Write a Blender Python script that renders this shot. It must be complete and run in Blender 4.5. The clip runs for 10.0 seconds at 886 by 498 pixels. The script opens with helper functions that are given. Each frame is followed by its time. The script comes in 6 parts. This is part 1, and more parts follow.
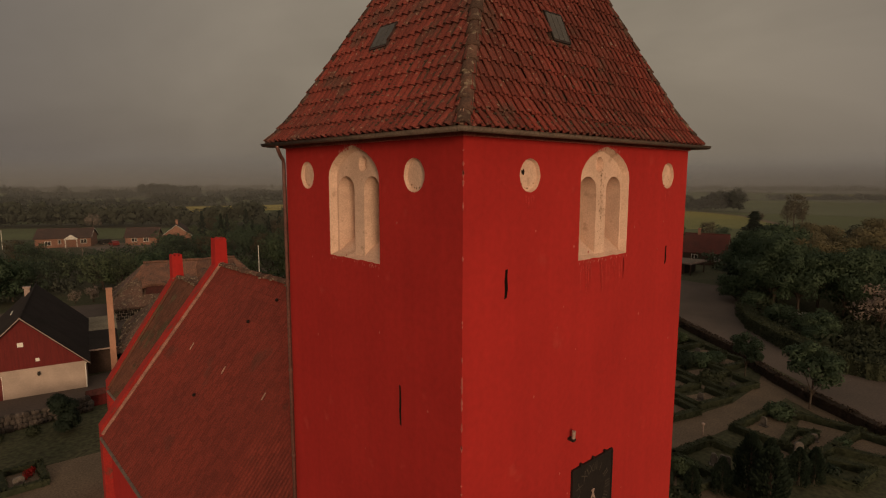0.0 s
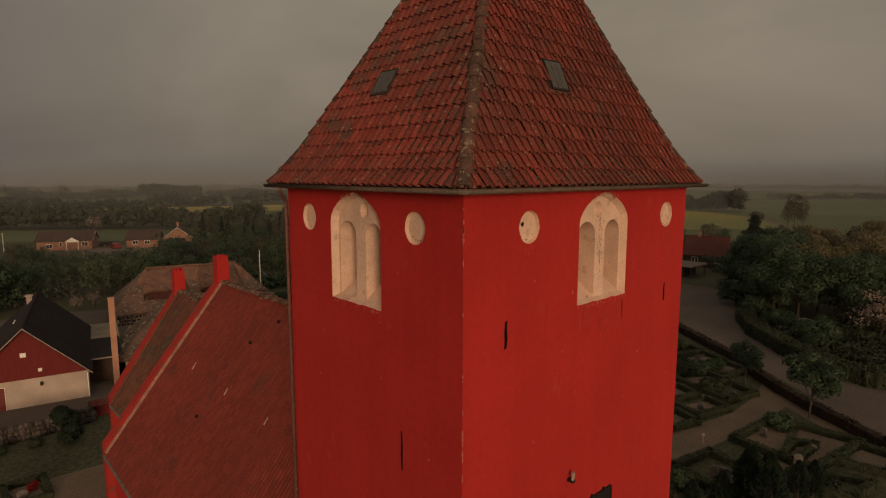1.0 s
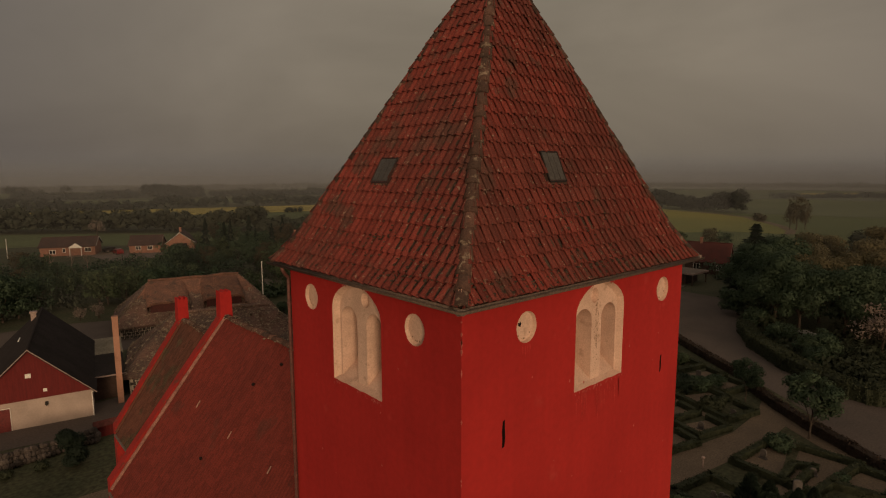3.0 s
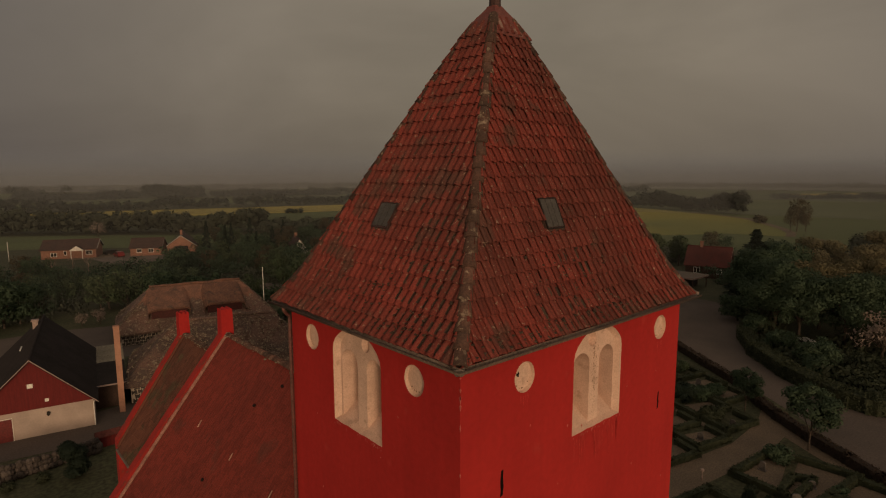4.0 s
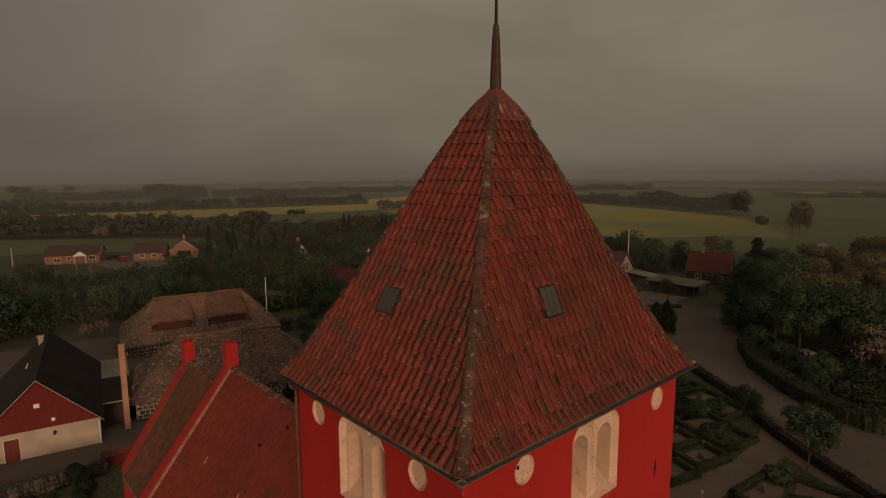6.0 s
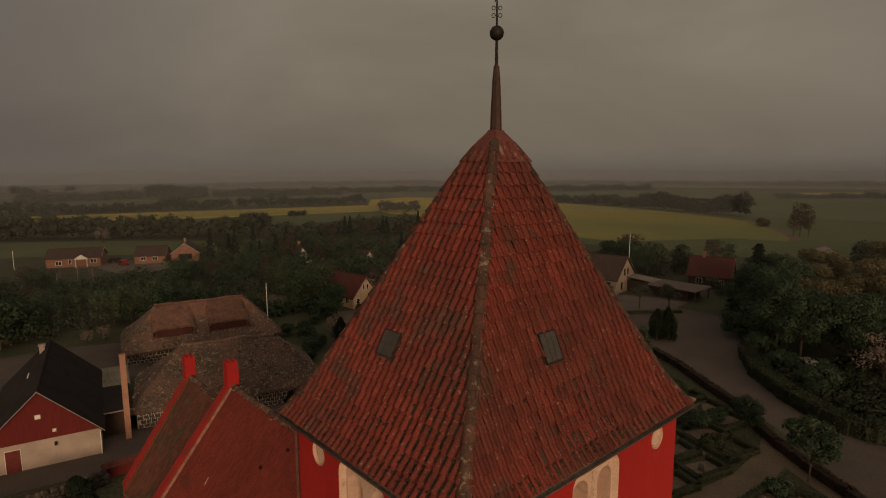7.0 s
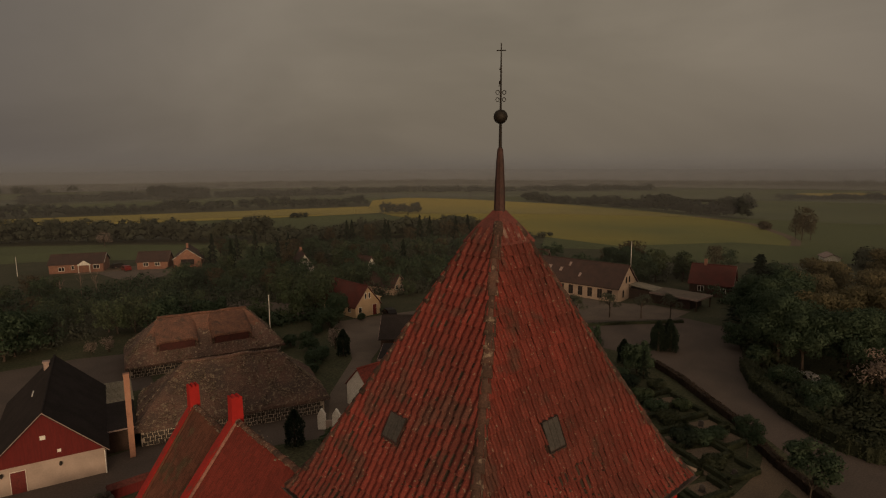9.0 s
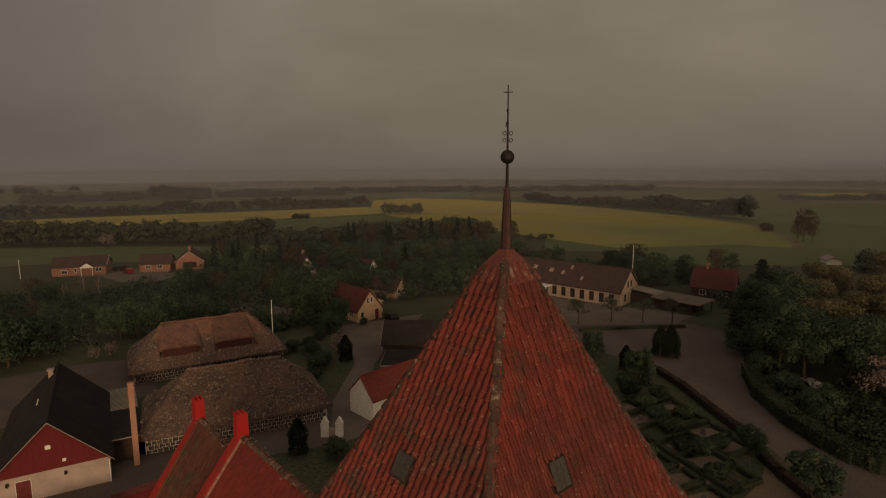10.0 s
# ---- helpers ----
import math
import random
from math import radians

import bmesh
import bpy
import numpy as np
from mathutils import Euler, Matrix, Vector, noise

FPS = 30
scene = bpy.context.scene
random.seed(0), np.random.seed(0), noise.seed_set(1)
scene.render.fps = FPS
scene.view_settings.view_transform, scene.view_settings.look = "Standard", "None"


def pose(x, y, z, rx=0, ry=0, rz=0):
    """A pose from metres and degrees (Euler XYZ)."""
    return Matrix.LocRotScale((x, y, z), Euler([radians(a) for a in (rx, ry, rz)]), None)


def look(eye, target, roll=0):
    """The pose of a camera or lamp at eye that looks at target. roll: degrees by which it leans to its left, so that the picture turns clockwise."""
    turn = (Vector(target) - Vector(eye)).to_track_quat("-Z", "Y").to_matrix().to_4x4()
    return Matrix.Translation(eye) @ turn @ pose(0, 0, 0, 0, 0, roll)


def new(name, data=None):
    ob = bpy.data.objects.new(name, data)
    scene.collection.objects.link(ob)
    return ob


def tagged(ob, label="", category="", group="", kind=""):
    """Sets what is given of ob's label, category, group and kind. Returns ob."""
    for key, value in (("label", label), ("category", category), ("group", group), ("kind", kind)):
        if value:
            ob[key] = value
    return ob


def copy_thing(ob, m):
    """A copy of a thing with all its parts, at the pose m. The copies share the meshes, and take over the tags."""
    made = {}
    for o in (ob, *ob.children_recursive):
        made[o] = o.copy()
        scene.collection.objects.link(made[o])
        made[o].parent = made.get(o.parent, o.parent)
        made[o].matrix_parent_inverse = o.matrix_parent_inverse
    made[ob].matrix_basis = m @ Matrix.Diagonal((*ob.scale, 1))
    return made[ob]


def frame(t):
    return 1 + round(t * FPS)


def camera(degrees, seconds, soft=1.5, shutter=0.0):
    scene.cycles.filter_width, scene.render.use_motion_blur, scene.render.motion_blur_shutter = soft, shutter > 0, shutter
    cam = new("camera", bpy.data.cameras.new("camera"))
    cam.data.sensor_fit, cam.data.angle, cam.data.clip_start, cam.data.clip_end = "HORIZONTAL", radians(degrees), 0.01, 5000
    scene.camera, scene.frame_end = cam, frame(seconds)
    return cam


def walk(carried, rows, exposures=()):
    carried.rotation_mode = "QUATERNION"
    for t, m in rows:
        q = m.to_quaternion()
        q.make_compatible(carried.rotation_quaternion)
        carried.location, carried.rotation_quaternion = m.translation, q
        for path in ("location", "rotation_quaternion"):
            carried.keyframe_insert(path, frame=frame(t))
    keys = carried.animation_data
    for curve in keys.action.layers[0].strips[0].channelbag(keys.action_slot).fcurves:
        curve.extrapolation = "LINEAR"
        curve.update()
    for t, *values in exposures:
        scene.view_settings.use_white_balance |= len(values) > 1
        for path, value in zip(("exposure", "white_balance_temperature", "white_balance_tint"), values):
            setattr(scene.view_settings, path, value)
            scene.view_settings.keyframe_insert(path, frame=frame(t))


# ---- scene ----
cam = camera(76.0, 10.0, soft=1.15)
PATH = [
    (0, (-6.833, -7.058, 19.343), (-5.504, -5.585, 19.088), 0.1),
    (0.5, (-6.86, -7.079, 19.847), (-5.532, -5.606, 19.589), 0.0),
    (1, (-6.851, -7.078, 20.386), (-5.524, -5.604, 20.125), -0.0),
    (1.5, (-6.84, -7.103, 20.883), (-5.515, -5.628, 20.621), 0.0),
    (2, (-6.829, -7.111, 21.416), (-5.505, -5.636, 21.151), -0.0),
    (2.5, (-6.808, -7.097, 21.918), (-5.486, -5.621, 21.65), -0.1),
    (4, (-6.765, -7.121, 23.49), (-5.446, -5.642, 23.218), -0.1),
    (4.5, (-6.767, -7.144, 24.013), (-5.45, -5.665, 23.737), -0.1),
    (5, (-6.824, -7.187, 24.56), (-5.508, -5.707, 24.282), -0.1),
    (5.5, (-6.851, -7.207, 25.086), (-5.536, -5.727, 24.805), -0.2),
    (7, (-6.707, -7.08, 26.685), (-5.396, -5.596, 26.401), -0.2),
    (7.5, (-6.613, -7.039, 27.194), (-5.303, -5.554, 26.908), -0.2),
    (8, (-6.554, -7.012, 27.738), (-5.246, -5.527, 27.451), -0.2),
    (8.5, (-6.574, -7.004, 28.264), (-5.266, -5.519, 27.976), -0.2),
    (9, (-6.692, -6.957, 28.832), (-5.386, -5.471, 28.542), -0.2),
    (9.5, (-6.775, -6.903, 29.344), (-5.469, -5.416, 29.052), -0.2),
    (10, (-6.827, -6.868, 29.885), (-5.524, -5.379, 29.592), -0.2),
]
walk(cam, [(t, look(eye, target, roll)) for t, eye, target, roll in PATH],
     [(0, 0.08), (2.5, -0.06), (5.0, -0.18), (10, -0.17)])

# ---- light ----
SUN_AZ = Vector((-0.48, -0.877, 0.0)).normalized()
SUN_EL = radians(6.0)
SUN_DIR = Vector((SUN_AZ.x * math.cos(SUN_EL), SUN_AZ.y * math.cos(SUN_EL), math.sin(SUN_EL)))
scene.view_settings.exposure = 0.0

world = bpy.data.worlds.new("dusk")
scene.world = world
world.use_nodes = True
wn, wl = world.node_tree.nodes, world.node_tree.links
wn.clear()


def wnode(kind, **kw):
    n = wn.new(kind)
    for k, v in kw.items():
        n.inputs[k].default_value = v
    return n


sky = wn.new("ShaderNodeTexSky")
sky.sky_type = "NISHITA"
sky.sun_disc = False
sky.sun_elevation = SUN_EL
sky.sun_rotation = math.atan2(SUN_AZ.x, SUN_AZ.y)
sky.air_density, sky.dust_density = 1.5, 4.0
coord = wn.new("ShaderNodeTexCoord")
split = wn.new("ShaderNodeSeparateXYZ")
wl.new(coord.outputs["Generated"], split.inputs[0])
# overcast: a warm grey veil, darker near the horizon, with soft cloud bands
grad = wn.new("ShaderNodeValToRGB")
for pos, col in ((0.0, (0.166, 0.141, 0.116)), (0.04, (0.205, 0.175, 0.140)), (0.12, (0.318, 0.274, 0.208)),
                 (0.3, (0.555, 0.487, 0.370)), (0.55, (0.44, 0.385, 0.30)), (1.0, (0.35, 0.305, 0.245))):
    e = grad.color_ramp.elements.new(pos) if pos not in (0.0, 1.0) else grad.color_ramp.elements[int(pos)]
    e.position, e.color = pos, (*col, 1)
wl.new(split.outputs["Z"], grad.inputs[0])
squash = wn.new("ShaderNodeMapping")
squash.inputs["Scale"].default_value = (1.0, 1.0, 2.4)
wl.new(coord.outputs["Generated"], squash.inputs[0])
cloud = wnode("ShaderNodeTexNoise", Scale=1.9, Detail=5.0, Roughness=0.5, Distortion=0.5)
wl.new(squash.outputs[0], cloud.inputs["Vector"])
cr = wn.new("ShaderNodeMapRange")
for k, v in (("From Min", 0.3), ("From Max", 0.7), ("To Min", 0.82), ("To Max", 1.14)):
    cr.inputs[k].default_value = v
wl.new(cloud.outputs[0], cr.inputs["Value"])
veil = wn.new("ShaderNodeMix")
veil.data_type, veil.blend_type = "RGBA", "MULTIPLY"
veil.inputs["Factor"].default_value = 1.0
wl.new(grad.outputs[0], veil.inputs["A"])
# the veil is a little thinner towards the north-east
lean = wn.new("ShaderNodeVectorMath")
lean.operation = "DOT_PRODUCT"
wl.new(coord.outputs["Generated"], lean.inputs[0])
lean.inputs[1].default_value = (0.76, 0.65, 0.0)
lr = wn.new("ShaderNodeMapRange")
for k, v in (("From Min", 0.70), ("From Max", 0.98), ("To Min", 0.0), ("To Max", 1.0)):
    lr.inputs[k].default_value = v
wl.new(lean.outputs["Value"], lr.inputs["Value"])
tint = wn.new("ShaderNodeMix")
tint.data_type = "RGBA"
tint.inputs["A"].default_value = (0.855, 0.845, 0.875, 1)
tint.inputs["B"].default_value = (1.22, 1.18, 1.08, 1)
wl.new(lr.outputs[0], tint.inputs["Factor"])
thin = wn.new("ShaderNodeMix")
thin.data_type, thin.blend_type = "RGBA", "MULTIPLY"
thin.inputs["Factor"].default_value = 1.0
wl.new(tint.outputs["Result"], thin.inputs["A"])
wl.new(cr.outputs[0], thin.inputs["B"])
wl.new(thin.outputs["Result"], veil.inputs["B"])
# the broad evening glow round the low sun
dot = wn.new("ShaderNodeVectorMath")
dot.operation = "DOT_PRODUCT"
wl.new(coord.outputs["Generated"], dot.inputs[0])
dot.inputs[1].default_value = SUN_DIR
glow = wn.new("ShaderNodeMapRange")
glow.interpolation_type = "SMOOTHSTEP"
for k, v in (("From Min", -0.15), ("From Max", 1.0), ("To Min", 0.0), ("To Max", 1.0)):
    glow.inputs[k].default_value = v
wl.new(dot.outputs["Value"], glow.inputs["Value"])
glowcol = wn.new("ShaderNodeMix")
glowcol.data_type = "RGBA"
glowcol.inputs["A"].default_value = (0, 0, 0, 1)
glowcol.inputs["B"].default_value = (0.42, 0.29, 0.18, 1)
wl.new(glow.outputs[0], glowcol.inputs["Factor"])
add = wn.new("ShaderNodeMix")
add.data_type, add.blend_type = "RGBA", "ADD"
add.inputs["Factor"].default_value = 1.0
wl.new(veil.outputs["Result"], add.inputs["A"])
wl.new(glowcol.outputs["Result"], add.inputs["B"])
bg1 = wnode("ShaderNodeBackground", Strength=1.0)
bg2 = wnode("ShaderNodeBackground", Strength=0.05)
wl.new(add.outputs["Result"], bg1.inputs["Color"])
wl.new(sky.outputs[0], bg2.inputs["Color"])
both = wn.new("ShaderNodeMixShader")
both.inputs[0].default_value = 0.05
wl.new(bg1.outputs[0], both.inputs[1])
wl.new(bg2.outputs[0], both.inputs[2])
wl.new(both.outputs[0], wn.new("ShaderNodeOutputWorld").inputs[0])

sun = new("sun", bpy.data.lights.new("sun", "SUN"))
sun.data.energy, sun.data.angle, sun.data.color = 2.05, radians(16.0), (1.0, 0.70, 0.43)
sun.matrix_world = look(SUN_DIR * 60, (0, 0, 0))


# ---- materials ----
def surface(name, c1, c2, scale=0.8, rough=0.85, bump=0.25, fine=25.0, vary=0.0, spots=None, metal=0.0, grain=0.3, stretch=(1, 1, 1), lichen=None, streak=0.0, drift=None):
    """A weathered surface: two colours in broad patches, fine grain and relief; vary: spread between pieces;
    spots: (colour, scale, how much); drift: (way, from, to) along which the first colour gives way to the second."""
    m = bpy.data.materials.new(name)
    m.use_nodes = True
    n, l = m.node_tree.nodes, m.node_tree.links
    p = n["Principled BSDF"]
    p.inputs["Roughness"].default_value, p.inputs["Metallic"].default_value = rough, metal
    p.inputs["Specular IOR Level"].default_value = 0.25
    g = n.new("ShaderNodeNewGeometry")
    mp = n.new("ShaderNodeMapping")
    mp.inputs["Scale"].default_value = stretch
    l.new(g.outputs["Position"], mp.inputs[0])

    def tex(s, detail=4.0):
        t = n.new("ShaderNodeTexNoise")
        t.inputs["Scale"].default_value, t.inputs["Detail"].default_value = s, detail
        l.new(mp.outputs[0], t.inputs["Vector"])
        return t

    def rng(src, a, b, c, d):
        r = n.new("ShaderNodeMapRange")
        for k, v in (("From Min", a), ("From Max", b), ("To Min", c), ("To Max", d)):
            r.inputs[k].default_value = v
        l.new(src, r.inputs["Value"])
        return r.outputs[0]

    def mix(mode, fac, a, b):
        x = n.new("ShaderNodeMix")
        x.data_type, x.blend_type = "RGBA", mode
        for sock, v in (("Factor", fac), ("A", a), ("B", b)):
            if isinstance(v, (int, float)):
                x.inputs[sock].default_value = v if sock == "Factor" else (v, v, v, 1)
            elif isinstance(v, tuple):
                x.inputs[sock].default_value = (*v, 1)
            else:
                l.new(v, x.inputs[sock])
        return x.outputs["Result"]

    broad, small = tex(scale), tex(fine, 3.0)
    if drift:
        way, d0, d1 = drift
        dt = n.new("ShaderNodeVectorMath")
        dt.operation = "DOT_PRODUCT"
        dt.inputs[1].default_value = way
        l.new(g.outputs["Position"], dt.inputs[0])
        mixed = n.new("ShaderNodeMath")
        mixed.operation = "ADD"
        l.new(rng(dt.outputs["Value"], d0, d1, 0, 1), mixed.inputs[0])
        l.new(rng(broad.outputs[0], 0.3, 0.7, -0.25, 0.25), mixed.inputs[1])
        fac = mixed.outputs[0]
        fac.node.use_clamp = True
    else:
        fac = rng(broad.outputs[0], 0.35, 0.65, 0, 1)
    col = mix("MIX", fac, c1, c2)
    if spots:
        sc, ss, much = spots
        st = tex(ss, 6.0)
        col = mix("MIX", rng(st.outputs[0], 0.68 - much * 0.3, 0.76 - much * 0.3, 0, 0.85), col, sc)
    if lichen:
        lc, ls = lichen
        st = tex(ls, 8.0)
        col = mix("MIX", rng(st.outputs[0], 0.630, 0.68, 0, 0.7), col, lc)
    col = mix("MULTIPLY", 1.0, col, rng(small.outputs[0], 0.3, 0.7, 1 - grain, 1 + grain))
    if streak:
        ms = n.new("ShaderNodeMapping")
        ms.inputs["Scale"].default_value = (3.5, 3.5, 0.16)
        l.new(g.outputs["Position"], ms.inputs[0])
        ts = n.new("ShaderNodeTexNoise")
        ts.inputs["Scale"].default_value, ts.inputs["Detail"].default_value = 1.0, 6.0
        l.new(ms.outputs[0], ts.inputs["Vector"])
        col = mix("MULTIPLY", 1.0, col, rng(ts.outputs[0], 0.3, 0.7, 1 - streak, 1 + streak))
    if vary:
        oi = n.new("ShaderNodeObjectInfo")
        both_r = n.new("ShaderNodeMath")
        both_r.operation = "ADD"
        l.new(oi.outputs["Random"], both_r.inputs[0])
        l.new(g.outputs["Random Per Island"], both_r.inputs[1])
        fr = n.new("ShaderNodeMath")
        fr.operation = "FRACT"
        l.new(both_r.outputs[0], fr.inputs[0])
        col = mix("MULTIPLY", 1.0, col, rng(fr.outputs[0], 0, 1, 1 - vary, 1 + vary))
    l.new(col, p.inputs["Base Color"])
    if bump:
        b = n.new("ShaderNodeBump")
        b.inputs["Strength"].default_value, b.inputs["Distance"].default_value = bump, 0.02
        l.new(small.outputs[0], b.inputs["Height"])
        l.new(b.outputs[0], p.inputs["Normal"])
    return m


M_RED = surface("red_limewash", (0.352, 0.0187, 0.0160), (0.310, 0.0157, 0.0138), 0.45, 0.9, 0.35, 7, grain=0.07, spots=((0.37, 0.034, 0.027), 1.6, 0.12), streak=0.05)
M_WHITE = surface("aged_limewash", (0.61, 0.415, 0.322), (0.52, 0.350, 0.268), 2.5, 0.9, 0.3, 30, grain=0.12, spots=((0.43, 0.285, 0.21), 4.0, 0.22))
M_TILE = surface("red_clay_tile", (0.156, 0.029, 0.021), (0.102, 0.027, 0.020), 0.5, 0.85, 0.5, 30, vary=0.2, grain=0.32, spots=((0.080, 0.035, 0.026), 1.1, 0.36), lichen=((0.21, 0.15, 0.11), 13.0))
M_HIP = surface("weathered_hip_tile", (0.090, 0.046, 0.034), (0.052, 0.033, 0.026), 2.0, 0.85, 0.6, 25, vary=0.3, spots=((0.20, 0.15, 0.11), 5.0, 0.25), lichen=((0.24, 0.18, 0.13), 9.0))
M_MORTAR = surface("lime_mortar", (0.40, 0.24, 0.18), (0.26, 0.16, 0.125), 4, 0.95, 0.6, 30)
M_NAVETILE = surface("old_nave_tile", (0.166, 0.028, 0.019), (0.134, 0.024, 0.017), 0.35, 0.9, 0.4, 20, vary=0.16, spots=((0.105, 0.030, 0.021), 0.6, 0.20))
M_CHANCELTILE = surface("mossy_chancel_tile", (0.105, 0.040, 0.025), (0.078, 0.033, 0.022), 0.4, 0.9, 0.4, 20, vary=0.2, spots=((0.062, 0.046, 0.026), 0.8, 0.40))
M_UNDER = surface("roof_boarding", (0.05, 0.025, 0.02), (0.035, 0.02, 0.016), 2)
M_ZINC = surface("dull_zinc", (0.17, 0.125, 0.10), (0.12, 0.09, 0.075), 3, 0.6, 0.1, 20, metal=0.2)
M_CORNICE = surface("pale_red_moulding", (0.42, 0.12, 0.10), (0.36, 0.075, 0.06), 2, 0.9, 0.2, 20)
M_PIPE = surface("grey_downpipe", (0.30, 0.22, 0.19), (0.24, 0.17, 0.15), 3, 0.6, 0.1, 20)
M_DOWN = surface("dull_red_downpipe", (0.135, 0.060, 0.050), (0.10, 0.048, 0.041), 3, 0.6, 0.1, 20)
M_MOSS_SHADE = surface("moss_and_groove_shade", (0.064, 0.040, 0.028), (0.042, 0.029, 0.021), 5, 0.95, 0.6, 30, vary=0.35)
M_COPING = surface("weathered_red_coping", (0.30, 0.022, 0.018), (0.23, 0.021, 0.017), 1.2, 0.9, 0.4, 14, grain=0.12, spots=((0.14, 0.045, 0.032), 2.4, 0.30))
M_FILLET = surface("reddish_mortar", (0.31, 0.155, 0.12), (0.20, 0.095, 0.076), 3, 0.95, 0.6, 30)
M_STAIN = surface("washed_out_limewash", (0.40, 0.036, 0.030), (0.37, 0.026, 0.022), 3, 0.9, 0.3, 20)
M_FLAKE = surface("flaked_lime", (0.30, 0.19, 0.125), (0.20, 0.13, 0.085), 5, 0.95, 0.4, 30)
M_LEAD = surface("reddish_copper_sheet", (0.17, 0.050, 0.040), (0.125, 0.042, 0.034), 3, 0.6, 0.2, 20, metal=0.2, spots=((0.27, 0.19, 0.15), 2.2, 0.36))
M_SPIRE = surface("dark_weathered_copper", (0.062, 0.030, 0.026), (0.040, 0.025, 0.022), 3, 0.6, 0.2, 20, metal=0.2)
M_IRON = surface("black_iron", (0.02, 0.018, 0.016), (0.03, 0.024, 0.02), 5, 0.6, 0.2, 30, metal=0.5)
M_BLACK = surface("black_board", (0.012, 0.010, 0.010), (0.018, 0.014, 0.013), 3, 0.6, 0.1, 20)
M_GILT = surface("faded_gilt", (0.055, 0.044, 0.037), (0.038, 0.031, 0.027), 3, 0.6, 0.1, 20)
M_GLASS = surface("dusty_skylight_glass", (0.068, 0.060, 0.052), (0.050, 0.045, 0.040), 3, 0.35, 0.05, 20)
# near-black that puts the shade inside slits and holes into the colour
M_HOLE_SHADE = surface("painted_hole_shade", (0.012, 0.006, 0.005), (0.008, 0.005, 0.004), 3)
M_THATCH = surface("old_thatch", (0.110, 0.064, 0.050), (0.064, 0.045, 0.038), 0.45, 0.95, 1.0, 10, grain=0.5, vary=0.25, spots=((0.175, 0.138, 0.100), 2.6, 0.36), lichen=((0.24, 0.20, 0.14), 8.0))
M_STRAW = surface("pale_straw_and_moss", (0.21, 0.165, 0.12), (0.13, 0.10, 0.072), 2.0, 0.95, 0.2, 10, vary=0.35)
M_DRYTHATCH = surface("dry_ridge_thatch", (0.165, 0.082, 0.056), (0.110, 0.060, 0.045), 0.9, 0.95, 1.0, 10, grain=0.5, vary=0.2, spots=((0.07, 0.048, 0.038), 1.0, 0.35))
M_STONE = surface("dark_field_stone", (0.07, 0.058, 0.05), (0.045, 0.038, 0.034), 1.5, 0.85, 0.4, 10, vary=0.4)
M_JOINT = surface("white_wall_joint", (0.42, 0.35, 0.28), (0.33, 0.28, 0.23), 2, 0.9, 0.4, 20)
M_BOULDER = surface("boulder", (0.066, 0.052, 0.045), (0.043, 0.035, 0.030), 1.2, 0.9, 0.5, 8, vary=0.45)
M_SLATE = surface("black_sheet_roof", (0.034, 0.028, 0.027), (0.026, 0.022, 0.021), 0.6, 0.95, 0.2, 6, grain=0.2)
M_SLATE.node_tree.nodes["Principled BSDF"].inputs["Specular IOR Level"].default_value = 0.06
M_BARNRED = surface("red_boards", (0.125, 0.0155, 0.0140), (0.098, 0.013, 0.0120), 1.2, 0.85, 0.3, 8, grain=0.15, stretch=(6, 6, 0.5))
M_DOORRED = surface("dark_red_door", (0.13, 0.02, 0.018), (0.10, 0.017, 0.015), 2, 0.6, 0.2, 10)
M_BARNWHITE = surface("white_plaster", (0.40, 0.312, 0.262), (0.31, 0.243, 0.205), 0.55, 0.9, 0.2, 8, grain=0.06)
M_YELLOW = surface("yellow_plaster", (0.50, 0.355, 0.225), (0.43, 0.305, 0.195), 0.8, 0.9, 0.2, 8, grain=0.1)
M_CREAM = surface("cream_plaster", (0.43, 0.32, 0.240), (0.36, 0.27, 0.205), 0.8, 0.9, 0.2, 8, grain=0.1)
M_BRICK = surface("light_brick_wall", (0.27, 0.135, 0.092), (0.22, 0.11, 0.078), 1.5, 0.9, 0.3, 8, grain=0.25)
M_ROOFBROWN = surface("brown_tile_roof", (0.060, 0.034, 0.028), (0.044, 0.028, 0.024), 0.6, 0.85, 0.4, 5, grain=0.3)
M_ROOFRED = surface("red_tile_roof", (0.165, 0.034, 0.024), (0.125, 0.029, 0.022), 0.6, 0.85, 0.4, 5, grain=0.3)
M_ROOFDULL = surface("dull_red_tile_roof", (0.088, 0.024, 0.019), (0.068, 0.022, 0.018), 0.6, 0.85, 0.4, 5, grain=0.3)
M_FLATROOF = surface("grey_felt_roof", (0.15, 0.12, 0.095), (0.115, 0.092, 0.075), 0.5, 0.9, 0.3, 6)
M_GREENROOF = surface("mossy_corrugated_sheet", (0.25, 0.22, 0.17), (0.19, 0.17, 0.13), 0.6, 0.8, 0.2, 6)
M_DULLRED = surface("dull_red_boards", (0.065, 0.020, 0.017), (0.048, 0.017, 0.015), 2, 0.85, 0.3, 10)
M_BIRCH = surface("birch_bark", (0.24, 0.18, 0.15), (0.15, 0.11, 0.09), 3, 0.9, 0.3, 14)
M_WOOD = surface("dark_wood", (0.06, 0.035, 0.026), (0.045, 0.028, 0.02), 2, 0.8, 0.3, 12)
M_BARK = surface("bark", (0.065, 0.048, 0.036), (0.045, 0.034, 0.027), 3, 0.95, 0.6, 14)
M_SLAB = surface("salmon_render", (0.36, 0.19, 0.13), (0.30, 0.155, 0.105), 0.9, 0.9, 0.2, 8, grain=0.12)
